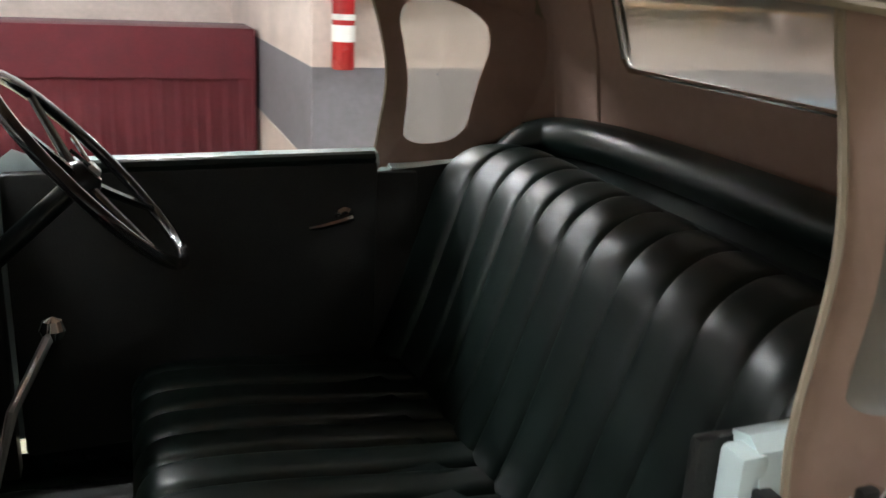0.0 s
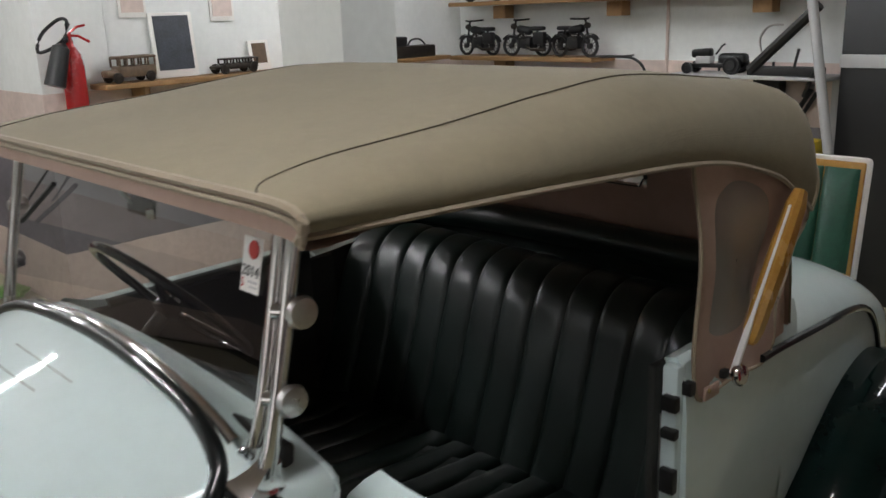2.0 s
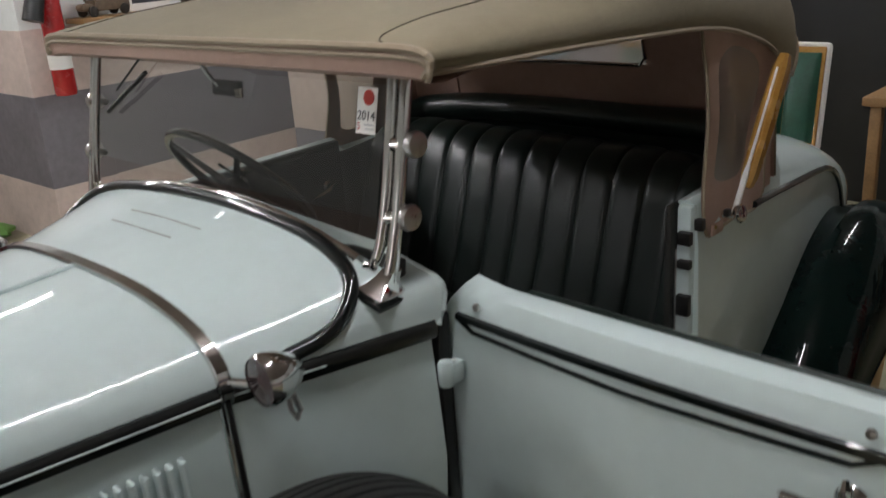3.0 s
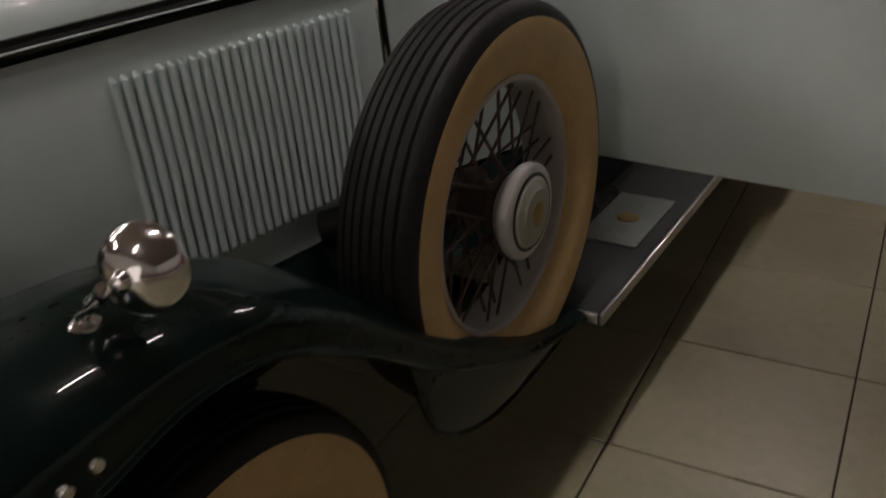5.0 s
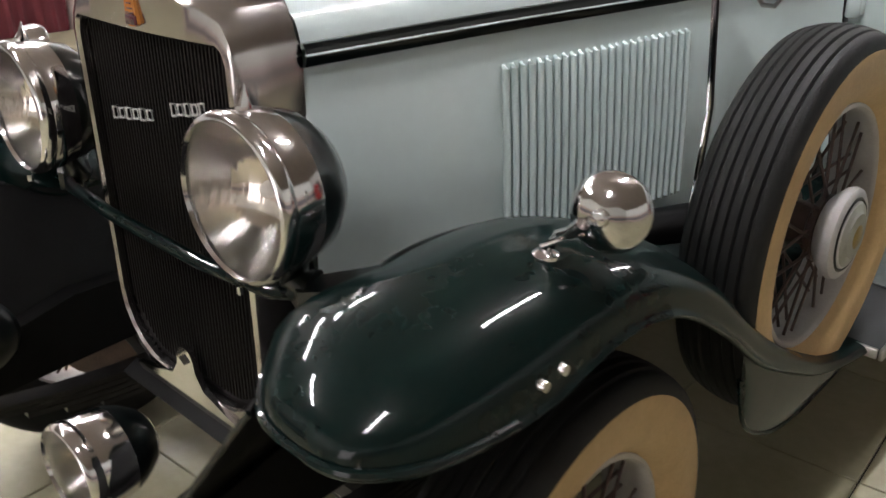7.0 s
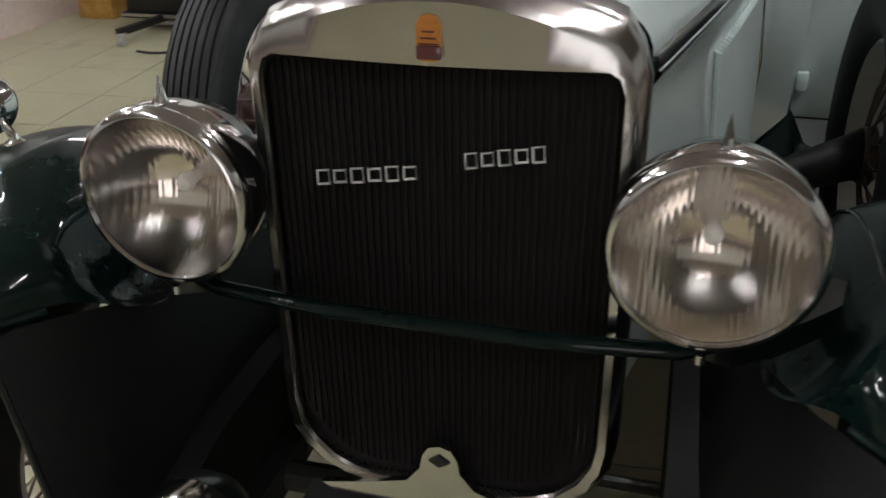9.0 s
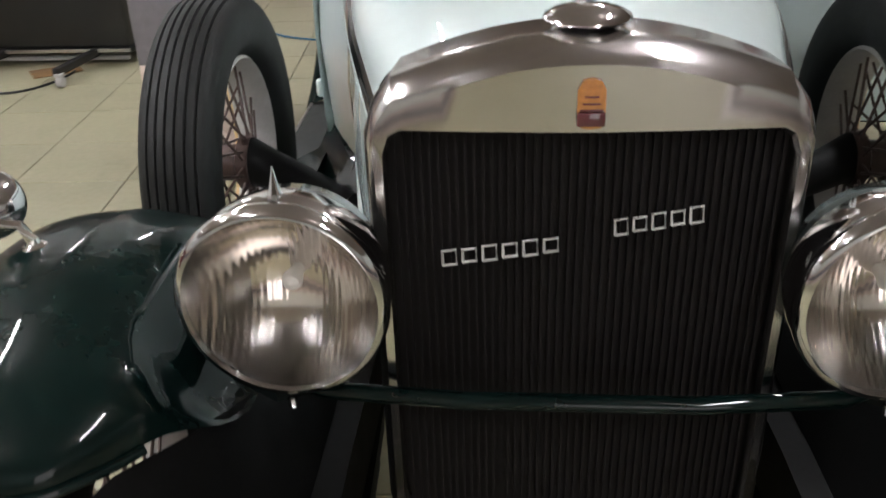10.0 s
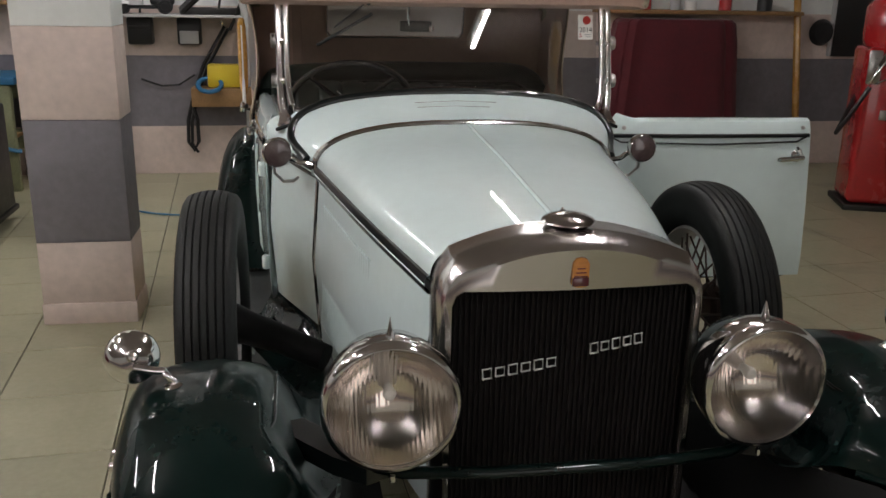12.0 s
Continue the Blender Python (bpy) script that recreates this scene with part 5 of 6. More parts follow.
    part("black_clip", Geo().box(0.014, 0.022, 0.020, 0.004, pose(sx * (0.694 + out), ky - 0.026, 1.172 + up)), BLACKMETAL, iron)


# ---- cabin ----
def pleated(n, x0, x1, path, depth, name, parent, label, hug=0.0, sag=0.0):
    """Rolls of padded leather side by side; path gives (y, z, normal_y, normal_z, end)."""
    for i in range(n):
        a, b = x0 + (x1 - x0) * i / n, x0 + (x1 - x0) * (i + 1) / n
        rings = []
        for y, z, ny, nz, e in path:
            row = []
            for u in span(0, 1, 15):
                bulge = depth * e * (1 - abs(2 * u - 1) ** 4.0) - 0.003 * e * abs(2 * u - 1) ** 18
                x = a + (b - a) * u
                wrap = hug * (max(0.0, abs(x) - 0.36) / 0.26) ** 2
                row.append((x, y + ny * bulge - wrap, z + nz * bulge - sag * x - 0.02 * max(0.0, abs(x) - 0.5) / 0.12))
            rings.append(row)
        part(name, Geo().grid(rings), LEATHER, parent, label if i == 0 else "")


seat = part("bench_seat", Geo().box(1.20, 0.50, 0.26, 0.03, pose(0, 1.86, 0.67)), LEATHER, car, "dark leather bench seat with pleated padding")
back_path = [(2.475, 1.20, 0.95, 0.1, 0.3), (2.468, 1.245, 0.8, 0.5, 0.8), (2.448, 1.266, 0.3, 0.95, 1.0), (2.415, 1.272, 0.0, 1.0, 1.0), (2.375, 1.264, -0.35, 0.93, 1.0), (2.335, 1.238, -0.7, 0.7, 1.0), (2.305, 1.195, -0.88, 0.45, 1.0), (2.278, 1.12, -0.96, 0.25, 1.0), (2.245, 1.02, -0.97, 0.2, 1.0), (2.205, 0.90, -0.97, 0.2, 1.0), (2.16, 0.79, -0.97, 0.2, 0.8)]
pleated(12, -0.600, 0.640, smooth_path(back_path, 3), 0.0065, "back_pleat", seat, "padded leather pleat", 0.065, 0.022)
cush_path = [(1.60, 0.62, -1.0, 0.0, 0.6), (1.575, 0.74, -0.95, 0.3, 1.0), (1.59, 0.80, -0.7, 0.7, 1.0), (1.64, 0.822, -0.1, 1.0, 1.0), (1.80, 0.818, 0.0, 1.0, 1.0), (1.98, 0.80, 0.0, 1.0, 1.0), (2.20, 0.785, 0.0, 1.0, 0.8)]
pleated(13, -0.60, 0.60, smooth_path(cush_path, 3), 0.010, "cushion_pleat", seat, "padded leather pleat")
roll = [(-0.615, 2.42, 1.225), (-0.60, 2.47, 1.275), (-0.54, 2.53, 1.297), (-0.3, 2.545, 1.314), (0.0, 2.548, 1.317), (0.3, 2.545, 1.314), (0.52, 2.535, 1.312), (0.60, 2.47, 1.285), (0.625, 2.42, 1.24)]
roll = smooth_path(roll)
part("body_roll", Geo().tube(roll, 0.045, 12), LEATHER, car, "padded leather roll behind the seat")
part("parcel_shelf", Geo().box(1.22, 0.16, 0.02, 0.004, pose(0, 2.50, 1.215)), LEATHER, car)
part("rear_trim_board", Geo().grid([[(x, 2.562 - 0.10 * max(0.0, abs(x) - 0.45) / 0.17, z) for x in span(-0.62, 0.62, 15)] for z in (1.20, 1.32)]), LEATHER, car, "dark leather trim behind the seat")
for sx in (1, -1):
    g = Geo().slab([(2.13, 0.6), (2.56, 0.6), (2.56, 1.235), (2.30, 1.228), (2.13, 1.212)], sx * 0.618, sx * 0.612, "x")
    part("quarter_trim", g, CARPET, car)
    g = Geo().slab([(1.20, 0.62), (1.30, 0.62), (1.30, 1.20), (1.25, 1.22), (1.20, 1.15)], sx * 0.525, sx * 0.505, "x")
    part("kick_panel", g, CARPET, car)
    part("pillar_trim", Geo().box(0.02, 0.10, 0.61, 0.008, pose(sx * 0.610, 2.155, 0.908)), CARPET, car)
    part("door_jamb_strip", Geo().tube([(sx * 0.62, 2.128, 0.72), (sx * 0.622, 2.128, 1.10)], 0.003, 6), DULLCHROME, car)
part("cabin_floor", Geo().box(1.16, 1.45, 0.02, 0.004, pose(0, 1.75, 0.535)), CARPET, car, "dark cabin floor")
part("firewall", Geo().box(0.86, 0.02, 0.68, 0.004, pose(0, 0.985, 0.87)), CARPET, car)
part("toe_board", Geo().box(0.88, 0.4, 0.02, 0.004, pose(0, 1.16, 0.68, -35)), CARPET, car)
dash = part("dashboard", Geo().box(1.05, 0.02, 0.17, 0.006, pose(0, 1.285, 1.235, -8)), BLACKMETAL, car, "dark dashboard with round dials")
for x in (-0.12, 0.0, 0.12):
    part("dial", Geo().lathe([(0.036, 0.0), (0.036, 0.006), (0.030, 0.007), (0.0, 0.004)], 20, pose(x, 1.298, 1.24, -98)), DULLCHROME, dash)
# steering wheel, on the car's right
sm = pose(-0.305, 1.530, 1.296, -48)
sw = part("steering_wheel", Geo().lathe([(0.212 + 0.0115 * math.cos(a), 0.0115 * math.sin(a)) for a in span(0, 2 * math.pi, 11)], 56, sm), STEERING, car, "dark grey four-spoke steering wheel")
for a in (45, 135, 225, 315):
    part("spoke", Geo().tube([(0.03 * math.cos(radians(a)), 0.03 * math.sin(radians(a)), -0.02), (0.207 * math.cos(radians(a)), 0.207 * math.sin(radians(a)), 0.0)], [0.010, 0.007], 8, sm), STEERING, sw)
part("wheel_hub", Geo().lathe([(0.0, 0.004), (0.022, 0.002), (0.034, -0.012), (0.036, -0.03), (0.02, -0.04)], 20, sm), BLACK, sw)
part("horn_button", Geo().lathe([(0.0, 0.014), (0.012, 0.012), (0.016, 0.004)], 16, sm), DULLCHROME, sw)
part("steering_column", Geo().tube([(0, 0, -0.03), (0, 0, -0.55)], 0.019, 12, sm), BLACK, sw)
part("spark_levers", Geo().tube([(0.0, 0.0, 0.006), (0.05, -0.05, 0.012)], 0.004, 6, sm).tube([(0.0, 0.0, 0.006), (-0.05, -0.055, 0.012)], 0.004, 6, sm), CHROME, sw)
gl = part("gear_lever", Geo().tube([(0.11, 1.36, 0.60), (0.10, 1.37, 0.85), (0.03, 1.42, 1.03), (-0.06, 1.468, 1.105)], 0.008, 8), DULLCHROME, car, "chrome gear lever with a round knob")
part("knob", Geo().lathe([(0.0, 0.02), (0.014, 0.014), (0.02, 0.0), (0.014, -0.014), (0.0, -0.02)], 16, pose(-0.066, 1.472, 1.112)), CHROME, gl)

# ---- chassis ----
for sx in (1, -1):
    g = Geo()
    g.grid([[(sx * x, y, z) for x in (0.335, 0.395)] + [(sx * x, y, z - h) for x in (0.395, 0.335)] for y, z, h in ((0.6, 0.56, 0.12), (0.0, 0.60, 0.14), (-0.2, 0.60, 0.15), (-0.36, 0.56, 0.12), (-0.46, 0.52, 0.08), (-0.50, 0.50, 0.06))], closed=True, caps=True)
    rail = part("frame_rail", g, UNDERBODY, car, "black frame horn")
    low = [(0.375, -0.495, 0.495), (0.378, -0.40, 0.545), (0.38, -0.28, 0.58), (0.38, -0.1, 0.60), (0.38, 0.1, 0.60), (0.38, 0.32, 0.60)]
    high = [(0.568, -0.372, 0.822), (0.545, -0.335, 0.832), (0.490, -0.25, 0.820), (0.446, -0.1, 0.778), (0.445, 0.1, 0.778), (0.445, 0.32, 0.70)]
    g = Geo().grid([[(sx * (l[0] + (h[0] - l[0]) * u), l[1] + (h[1] - l[1]) * u, l[2] + (h[2] - l[2]) * u) for u in (0.0, 0.35, 0.7, 1.0)] for l, h in zip(low, high)])
    part("fender_apron", g, UNDERBODY, car, "black apron between frame and fender")
    part("apron_edge", Geo().tube([(sx * (low[0][0] + (high[0][0] - low[0][0]) * u), low[0][1] + (high[0][1] - low[0][1]) * u, low[0][2] + (high[0][2] - low[0][2]) * u) for u in (0.0, 0.5, 1.0)], 0.005, 6), BLACK, car)
    part("shackle", Geo().lathe([(0.03, -0.05), (0.034, -0.03), (0.034, 0.03), (0.03, 0.05), (0.0, 0.05)], 16, pose(sx * 0.365, -0.50, 0.475, 0, 90, 0)), BLACKMETAL, rail)
    g = Geo()
    for i in range(5):
        L = 0.50 - 0.08 * i
        g.grid([[(sx * x, y, 0.37 - 0.014 * i - 0.10 * (y / 0.62) ** 2 * -1.0) for x in (0.34, 0.39)] + [(sx * x, y, 0.358 - 0.014 * i + 0.10 * (y / 0.62) ** 2) for x in (0.39, 0.34)] for y in span(-L, L, 9)], closed=True, caps=True)
    part("leaf_spring", g, BLACKMETAL, car, "black leaf spring")
    part("brake_drum", Geo().lathe([(0.04, -0.02), (0.165, -0.02), (0.17, -0.01), (0.17, 0.045), (0.04, 0.05)], 32, pose(sx * 0.655, 0, 0.38, 0, 90, 0)), BROWNDRUM, car, "brown brake drum")
    part("shock_absorber", Geo().lathe([(0.0, -0.04), (0.05, -0.035), (0.055, 0.02), (0.03, 0.04)], 18, pose(sx * 0.44, -0.10, 0.60, 0, sx * 90, 0)), BLACKMETAL, car)
    part("drop_arm", Geo().tube([(sx * 0.49, -0.10, 0.60), (sx * 0.50, 0.06, 0.62), (sx * 0.50, 0.08, 0.42)], 0.014, 8), BLACKMETAL, car)
part("front_axle", Geo().tube([(-0.62, 0, 0.39), (-0.46, 0, 0.33), (0.46, 0, 0.33), (0.62, 0, 0.39)], 0.03, 8), BLACKMETAL, car)
part("rear_axle", Geo().tube([(-0.66, 3.10, 0.38), (0.66, 3.10, 0.38)], 0.04, 8), BLACKMETAL, car)
part("tie_rod", Geo().tube([(-0.58, 0.12, 0.34), (0.58, 0.12, 0.34)], 0.013, 8), BLACKMETAL, car)
part("spreader_bar", Geo().tube([(-0.36, -0.50, 0.49), (-0.24, -0.515, 0.44), (-0.10, -0.54, 0.385), (0.0, -0.545, 0.375), (0.10, -0.54, 0.385), (0.24, -0.515, 0.44), (0.36, -0.50, 0.49)], 0.016, 8), BLACK, car)
part("engine_sump", Geo().box(0.34, 0.8, 0.30, 0.05, pose(0, 0.5, 0.48)), BLACKMETAL, car)
part("underbody", Geo().box(0.80, 2.4, 0.05, 0.02, pose(0, 2.2, 0.50)), BLACKMETAL, car)
part("rear_underbody", Geo().box(1.0, 1.0, 0.06, 0.02, pose(0, 3.1, 0.56)), BLACKMETAL, car)
# driving lamps low at the front
for sx in (1, -1):
    bucket, m = headlight(sx * 0.252, -0.478, 0.625, 0.074, 0.13, sx * 3.0, 0.5)
    part("bracket", Geo().tube([(sx * 0.252, -0.42, 0.555), (sx * 0.275, -0.44, 0.52), (sx * 0.31, -0.49, 0.48)], 0.014, 8), BLACKMETAL, bucket)


# ---- things round the car ----
# draped counter in the west
counter = tagged(empty("draped_counter"), "long counter covered with burgundy cloth", "counter")
part("counter_body", Geo().box(0.7, 3.4, 1.10, 0.02, pose(-6.95, 0.95, 0.55)), REDCLOTH, counter)


def drape(y0, y1, z0, z1, x, folds, depth):
    n = folds * 6
    rings = []
    for z in span(z0, z1, 6):
        k = 1 - (z - z0) / (z1 - z0) * 0.8
        rings.append([(x + depth * k * math.sin(2 * math.pi * folds * i / n + 0.7 * math.sin(i * 0.37)), y0 + (y1 - y0) * i / n, z) for i in range(n + 1)])
    return Geo().grid(rings)


part("upper_cloth", drape(-0.8, 2.64, 0.72, 1.14, -6.56, 5, 0.012).box(0.74, 3.44, 0.02, 0.008, pose(-6.93, 0.92, 1.135)), REDCLOTH, counter, "smooth upper drape")
part("lower_cloth", drape(-0.8, 2.62, 0.02, 0.74, -6.60, 26, 0.02), REDCLOTH, counter, "pleated lower drape")

# fire extinguisher on the wall corner
ext = tagged(empty("fire_extinguisher"), "red fire extinguisher with a black horn hung on the wall", "fire extinguisher")
ext.matrix_basis = pose(-4.205, 2.865, 1.06)
part("cylinder", Geo().lathe([(0.0, 0.0), (0.066, 0.0), (0.072, 0.02), (0.072, 0.60), (0.060, 0.67), (0.035, 0.715), (0.024, 0.73), (0.024, 0.76), (0.0, 0.765)], 28), REDPAINT, ext)
part("label_sheet", Geo().lathe([(0.0735, 0.17), (0.0735, 0.27)], 28), PAPER, ext, "white label band")
part("upper_label", Geo().lathe([(0.0735, 0.30), (0.0735, 0.335)], 28), PAPER, ext, "narrow white label band")
part("valve", Geo().tube([(0, 0, 0.75), (0, 0, 0.80)], 0.018, 10).tube([(0, 0, 0.79), (0.03, 0.05, 0.785), (0.05, 0.11, 0.745)], 0.009, 6).tube([(0, 0, 0.80), (0.02, 0.05, 0.84), (0.03, 0.10, 0.85)], 0.009, 6), REDPAINT, ext, "red valve and levers")
part("horn", Geo().tube([(0.06, -0.02, 0.86), (0.07, -0.05, 0.76), (0.08, -0.085, 0.72), (0.09, -0.16, 0.49)], [0.018, 0.022, 0.052, 0.064], 16), DARKPLASTIC, ext, "black discharge horn")
part("hose", Geo().tube(smooth_path([(0.02, -0.02, 0.78), (0.04, -0.12, 0.72), (0.06, -0.22, 0.70), (0.07, -0.19, 0.80), (0.07, -0.09, 0.88), (0.06, -0.03, 0.89), (0.06, -0.015, 0.85)]), 0.011, 8), DARKPLASTIC, ext)
part("wall_bracket", Geo().box(0.06, 0.05, 0.06, 0.006, pose(-0.08, 0, 0.62)), BLACKMETAL, ext)


def shelf(x0, y0, x1, y1, z, label, thick=0.035):
    s = tagged(empty("wall_shelf"), label, "shelf")
    part("board", Geo().box(x1 - x0, y1 - y0, thick, 0.005, pose((x0 + x1) / 2, (y0 + y1) / 2, z)), PLANK, s)
    return s


sw_ = shelf(-4.305, 3.00, -4.06, 6.2, 1.515, "wooden wall shelf with model vehicles")
sw_.matrix_basis = WEST_TURN
for y in (3.3, 4.4, 5.6):
    part("bracket", Geo().box(0.2, 0.04, 0.10, 0.006, pose(-4.20, y, 1.445)), PLANK, sw_)
for z, xa, xb in ((1.50, -4.30, -2.72), (1.96, -4.30, -1.0)):
    s = shelf(xa, 6.28, xb, 6.595, z, "wooden shelf along the back wall")
    x = xa + 0.5
    while x < xb:
        part("bracket", Geo().box(0.14, 0.12, 0.11, 0.006, pose(x, 6.46, z - 0.075)), PLANK, s)
        x += 1.2


def wheel_disc(g, x, y, z, r, w, axis):
    m = pose(x, y, z, 90, 0, 0) if axis == "y" else pose(x, y, z, 0, 90, 0)
    g.lathe([(0.0, -w / 2), (r * 0.5, -w / 2), (r * 0.55, -w * 0.3), (r * 0.8, -w * 0.3), (r * 0.82, -w / 2), (r, -w * 0.35), (r, w * 0.35), (r * 0.82, w / 2), (r * 0.8, w * 0.3), (r * 0.55, w * 0.3), (r * 0.5, w / 2), (0.0, w / 2)], 16, m)


def model_motorcycle(m):
    """A scrap-metal model motorcycle with a side box, along x."""
    t = tagged(empty("model_motorcycle"), "dark metal model motorcycle on the shelf", "model", "model motorcycles")
    for x in (-0.16, 0.16):
        ring = pose(x, 0, 0.085, 90)
        g = Geo().lathe([(0.076 + 0.013 * math.cos(a), 0.013 * math.sin(a)) for a in span(0, 2 * math.pi, 9)], 20, ring)
        tyre = part("wheel", g, MODELBLACK, t)
        part("hub", Geo().lathe([(0.0, -0.018), (0.022, -0.014), (0.022, 0.014), (0.0, 0.018)], 10, ring), MODELBLACK, tyre)
        for a in span(0, 150, 6):
            c, d = 0.07 * math.cos(radians(a)), 0.07 * math.sin(radians(a))
            part("spoke", Geo().tube([(c, d, 0.0), (-c, -d, 0.0)], 0.003, 4, ring), MODELBLACK, tyre)
        part("mudguard", Geo().grid([[(x + 0.098 * math.cos(a), y, 0.085 + 0.098 * math.sin(a)) for y in (-0.02, 0.02)] for a in span(0.3, 2.6, 9)]), MODELBLACK, t)
    part("frame", Geo().tube([(-0.15, 0, 0.10), (-0.05, 0, 0.20), (0.10, 0, 0.22), (0.15, 0, 0.10)], 0.012, 6).tube([(-0.15, 0, 0.10), (-0.11, 0, 0.30)], 0.010, 6).tube([(-0.05, 0, 0.20), (0.0, 0, 0.06), (0.10, 0, 0.08)], 0.012, 6), MODELBLACK, t)
    part("tank", Geo().box(0.15, 0.07, 0.065, 0.028, pose(-0.02, 0, 0.215, 0, 8, 0), 3), MODELBLACK, t)
    part("saddle", Geo().box(0.14, 0.06, 0.035, 0.015, pose(0.11, 0, 0.225)), MODELBLACK, t)
    engine = part("engine", Geo().box(0.12, 0.08, 0.10, 0.02, pose(0.0, 0, 0.11)), MODELBLACK, t)
    for k in range(4):
        part("cooling_fin", Geo().box(0.07, 0.09, 0.006, 0.001, pose(-0.02, 0, 0.135 + 0.013 * k)), MODELMETAL, engine)
    part("exhaust", Geo().tube([(0.02, -0.05, 0.09), (0.08, -0.055, 0.055), (0.22, -0.055, 0.06)], [0.010, 0.012, 0.016], 8), MODELMETAL, t)
    part("headlamp", Geo().lathe([(0.0, 0.0), (0.022, 0.004), (0.026, 0.03), (0.012, 0.05), (0.0, 0.052)], 12, pose(-0.155, 0, 0.245, 0, 90, 0)), MODELMETAL, t)
    part("handlebar", Geo().tube([(-0.05, -0.11, 0.30), (-0.11, -0.03, 0.295), (-0.11, 0.03, 0.295), (-0.05, 0.11, 0.30)], 0.008, 6), MODELBLACK, t)
    part("side_box", Geo().box(0.11, 0.06, 0.10, 0.012, pose(0.17, -0.06, 0.15)), MODELBLACK, t, "dark saddle box")
    t.matrix_basis = m
    return t


mc = model_motorcycle(pose(-4.06, 6.42, 1.518))
for x, z, tr in ((-3.50, 1.518, 6), (-2.99, 1.518, 176), (-4.0, 1.978, 0), (-3.5, 1.978, 4), (-2.8, 1.978, 0), (-2.0, 1.978, 178)):
    copy_thing(mc, pose(x, 6.42, z, 0, 0, tr))


def model_bus(name, m, L, h, label, material):
    t = tagged(empty(name), label, "model")
    for x in (-L * 0.32, L * 0.32):
        for y in (-0.06, 0.06):
            g = Geo()
            wheel_disc(g, x, y, 0.035, 0.035, 0.02, "y")
            part("wheel", g, MODELMETAL, t)
    part("body", Geo().box(L * 0.72, 0.12, h * 0.45, 0.012, pose(L * 0.10, 0, 0.03 + h * 0.25)), material, t)
    part("bonnet", Geo().box(L * 0.25, 0.09, h * 0.3, 0.02, pose(-L * 0.37, 0, 0.03 + h * 0.2)), material, t)
    part("roof", Geo().box(L * 0.74, 0.125, h * 0.12, 0.012, pose(L * 0.10, 0, 0.03 + h * 0.80)), material, t)
    for i in range(6):
        for y in (-0.055, 0.055):
            g = Geo().box(0.012, 0.01, h * 0.34, 0.002, pose(-L * 0.25 + L * 0.69 * i / 5, y, 0.03 + h * 0.6))
            part("window_post", g, material, t)
    t.matrix_basis = m
    return t


model_bus("model_bus", WEST_TURN @ pose(-4.17, 3.22, 1.5325, 0, 0, 96), 0.38, 0.165, "brown metal model bus on the shelf", MODELBROWN)
model_bus("model_car", WEST_TURN @ pose(-4.17, 4.03, 1.5325, 0, 0, 92), 0.38, 0.09, "dark model car on the shelf", MODELMETAL)
tractor = tagged(empty("model_tractor"), "dark metal model tractor on the grey bench", "model")
for x, r, w in ((-0.18, 0.040, 0.05), (0.15, 0.062, 0.06)):
    for y in (-0.07, 0.07):
        g = Geo()
        wheel_disc(g, x, y, r, r, w * 0.6, "y")
        part("wheel", g, MODELBLACK, tractor)
part("chassis", Geo().box(0.40, 0.05, 0.03, 0.008, pose(-0.02, 0, 0.055)), MODELBLACK, tractor)
part("bonnet", Geo().box(0.15, 0.07, 0.06, 0.02, pose(-0.10, 0, 0.14, 0, -4, 0), 3), MODELBLACK, tractor)
part("engine_block", Geo().box(0.11, 0.08, 0.05, 0.008, pose(-0.08, 0, 0.095)), GREYPLASTIC, tractor, "pale engine block")
part("seat_tub", Geo().box(0.20, 0.10, 0.07, 0.03, pose(0.13, 0, 0.105), 3), MODELBLACK, tractor)
part("steering_rod", Geo().tube([(0.0, 0, 0.13), (0.045, 0, 0.19), (0.055, 0.02, 0.20)], 0.007, 6), MODELBLACK, tractor)
tractor.matrix_basis = pose(-1.70, 6.36, 1.424, 0, 0, 4)


crates = tagged(empty("metal_case"), "dark metal case standing on the wall shelf", "case")
part("case", Geo().box(0.16, 0.48, 0.10, 0.012, pose(0, 0, 0.05)), MODELMETAL, crates)
part("tall_end", Geo().box(0.14, 0.15, 0.08, 0.012, pose(0, -0.16, 0.14)), DARKPLASTIC, crates)
part("carry_loop", Geo().tube(smooth_path([(0, -0.02, 0.10), (0, 0.02, 0.145), (0, 0.12, 0.15), (0, 0.19, 0.10)]), 0.008, 6), DARKPLASTIC, crates)
crates.matrix_basis = WEST_TURN @ pose(-4.17, 5.80, 1.5325)


def picture(name, m, w, h, label, material, border):
    t = tagged(empty(name), label, "picture")
    part("sheet", Geo().box(w, 0.012, h, 0.002, pose(0, 0, h / 2)), PAPER, t)
    part("print", Geo().box(w - border * 2, 0.004, h - border * 2.4, 0, pose(0, -0.008, h / 2 + border * 0.5)), material, t)
    t.matrix_basis = m
    return t


picture("poster", WEST_TURN @ pose(-4.25, 3.62, 1.5325, -5, 0, 90), 0.33, 0.44, "dark photo poster leaning on the shelf", POSTER, 0.03)
picture("framed_card", WEST_TURN @ pose(-4.24, 4.31, 1.5325, -8, 0, 90), 0.18, 0.22, "small framed card leaning on the shelf", MODELBROWN, 0.03)
picture("wall_picture", WEST_TURN @ pose(-4.30, 3.36, 1.945, 0, 0, 90), 0.20, 0.22, "small pale picture on the wall", WALLPINK, 0.02)
picture("wall_picture", WEST_TURN @ pose(-4.30, 4.05, 1.90, 0, 0, 90), 0.20, 0.22, "small pale picture on the wall", WALLPINK, 0.02)

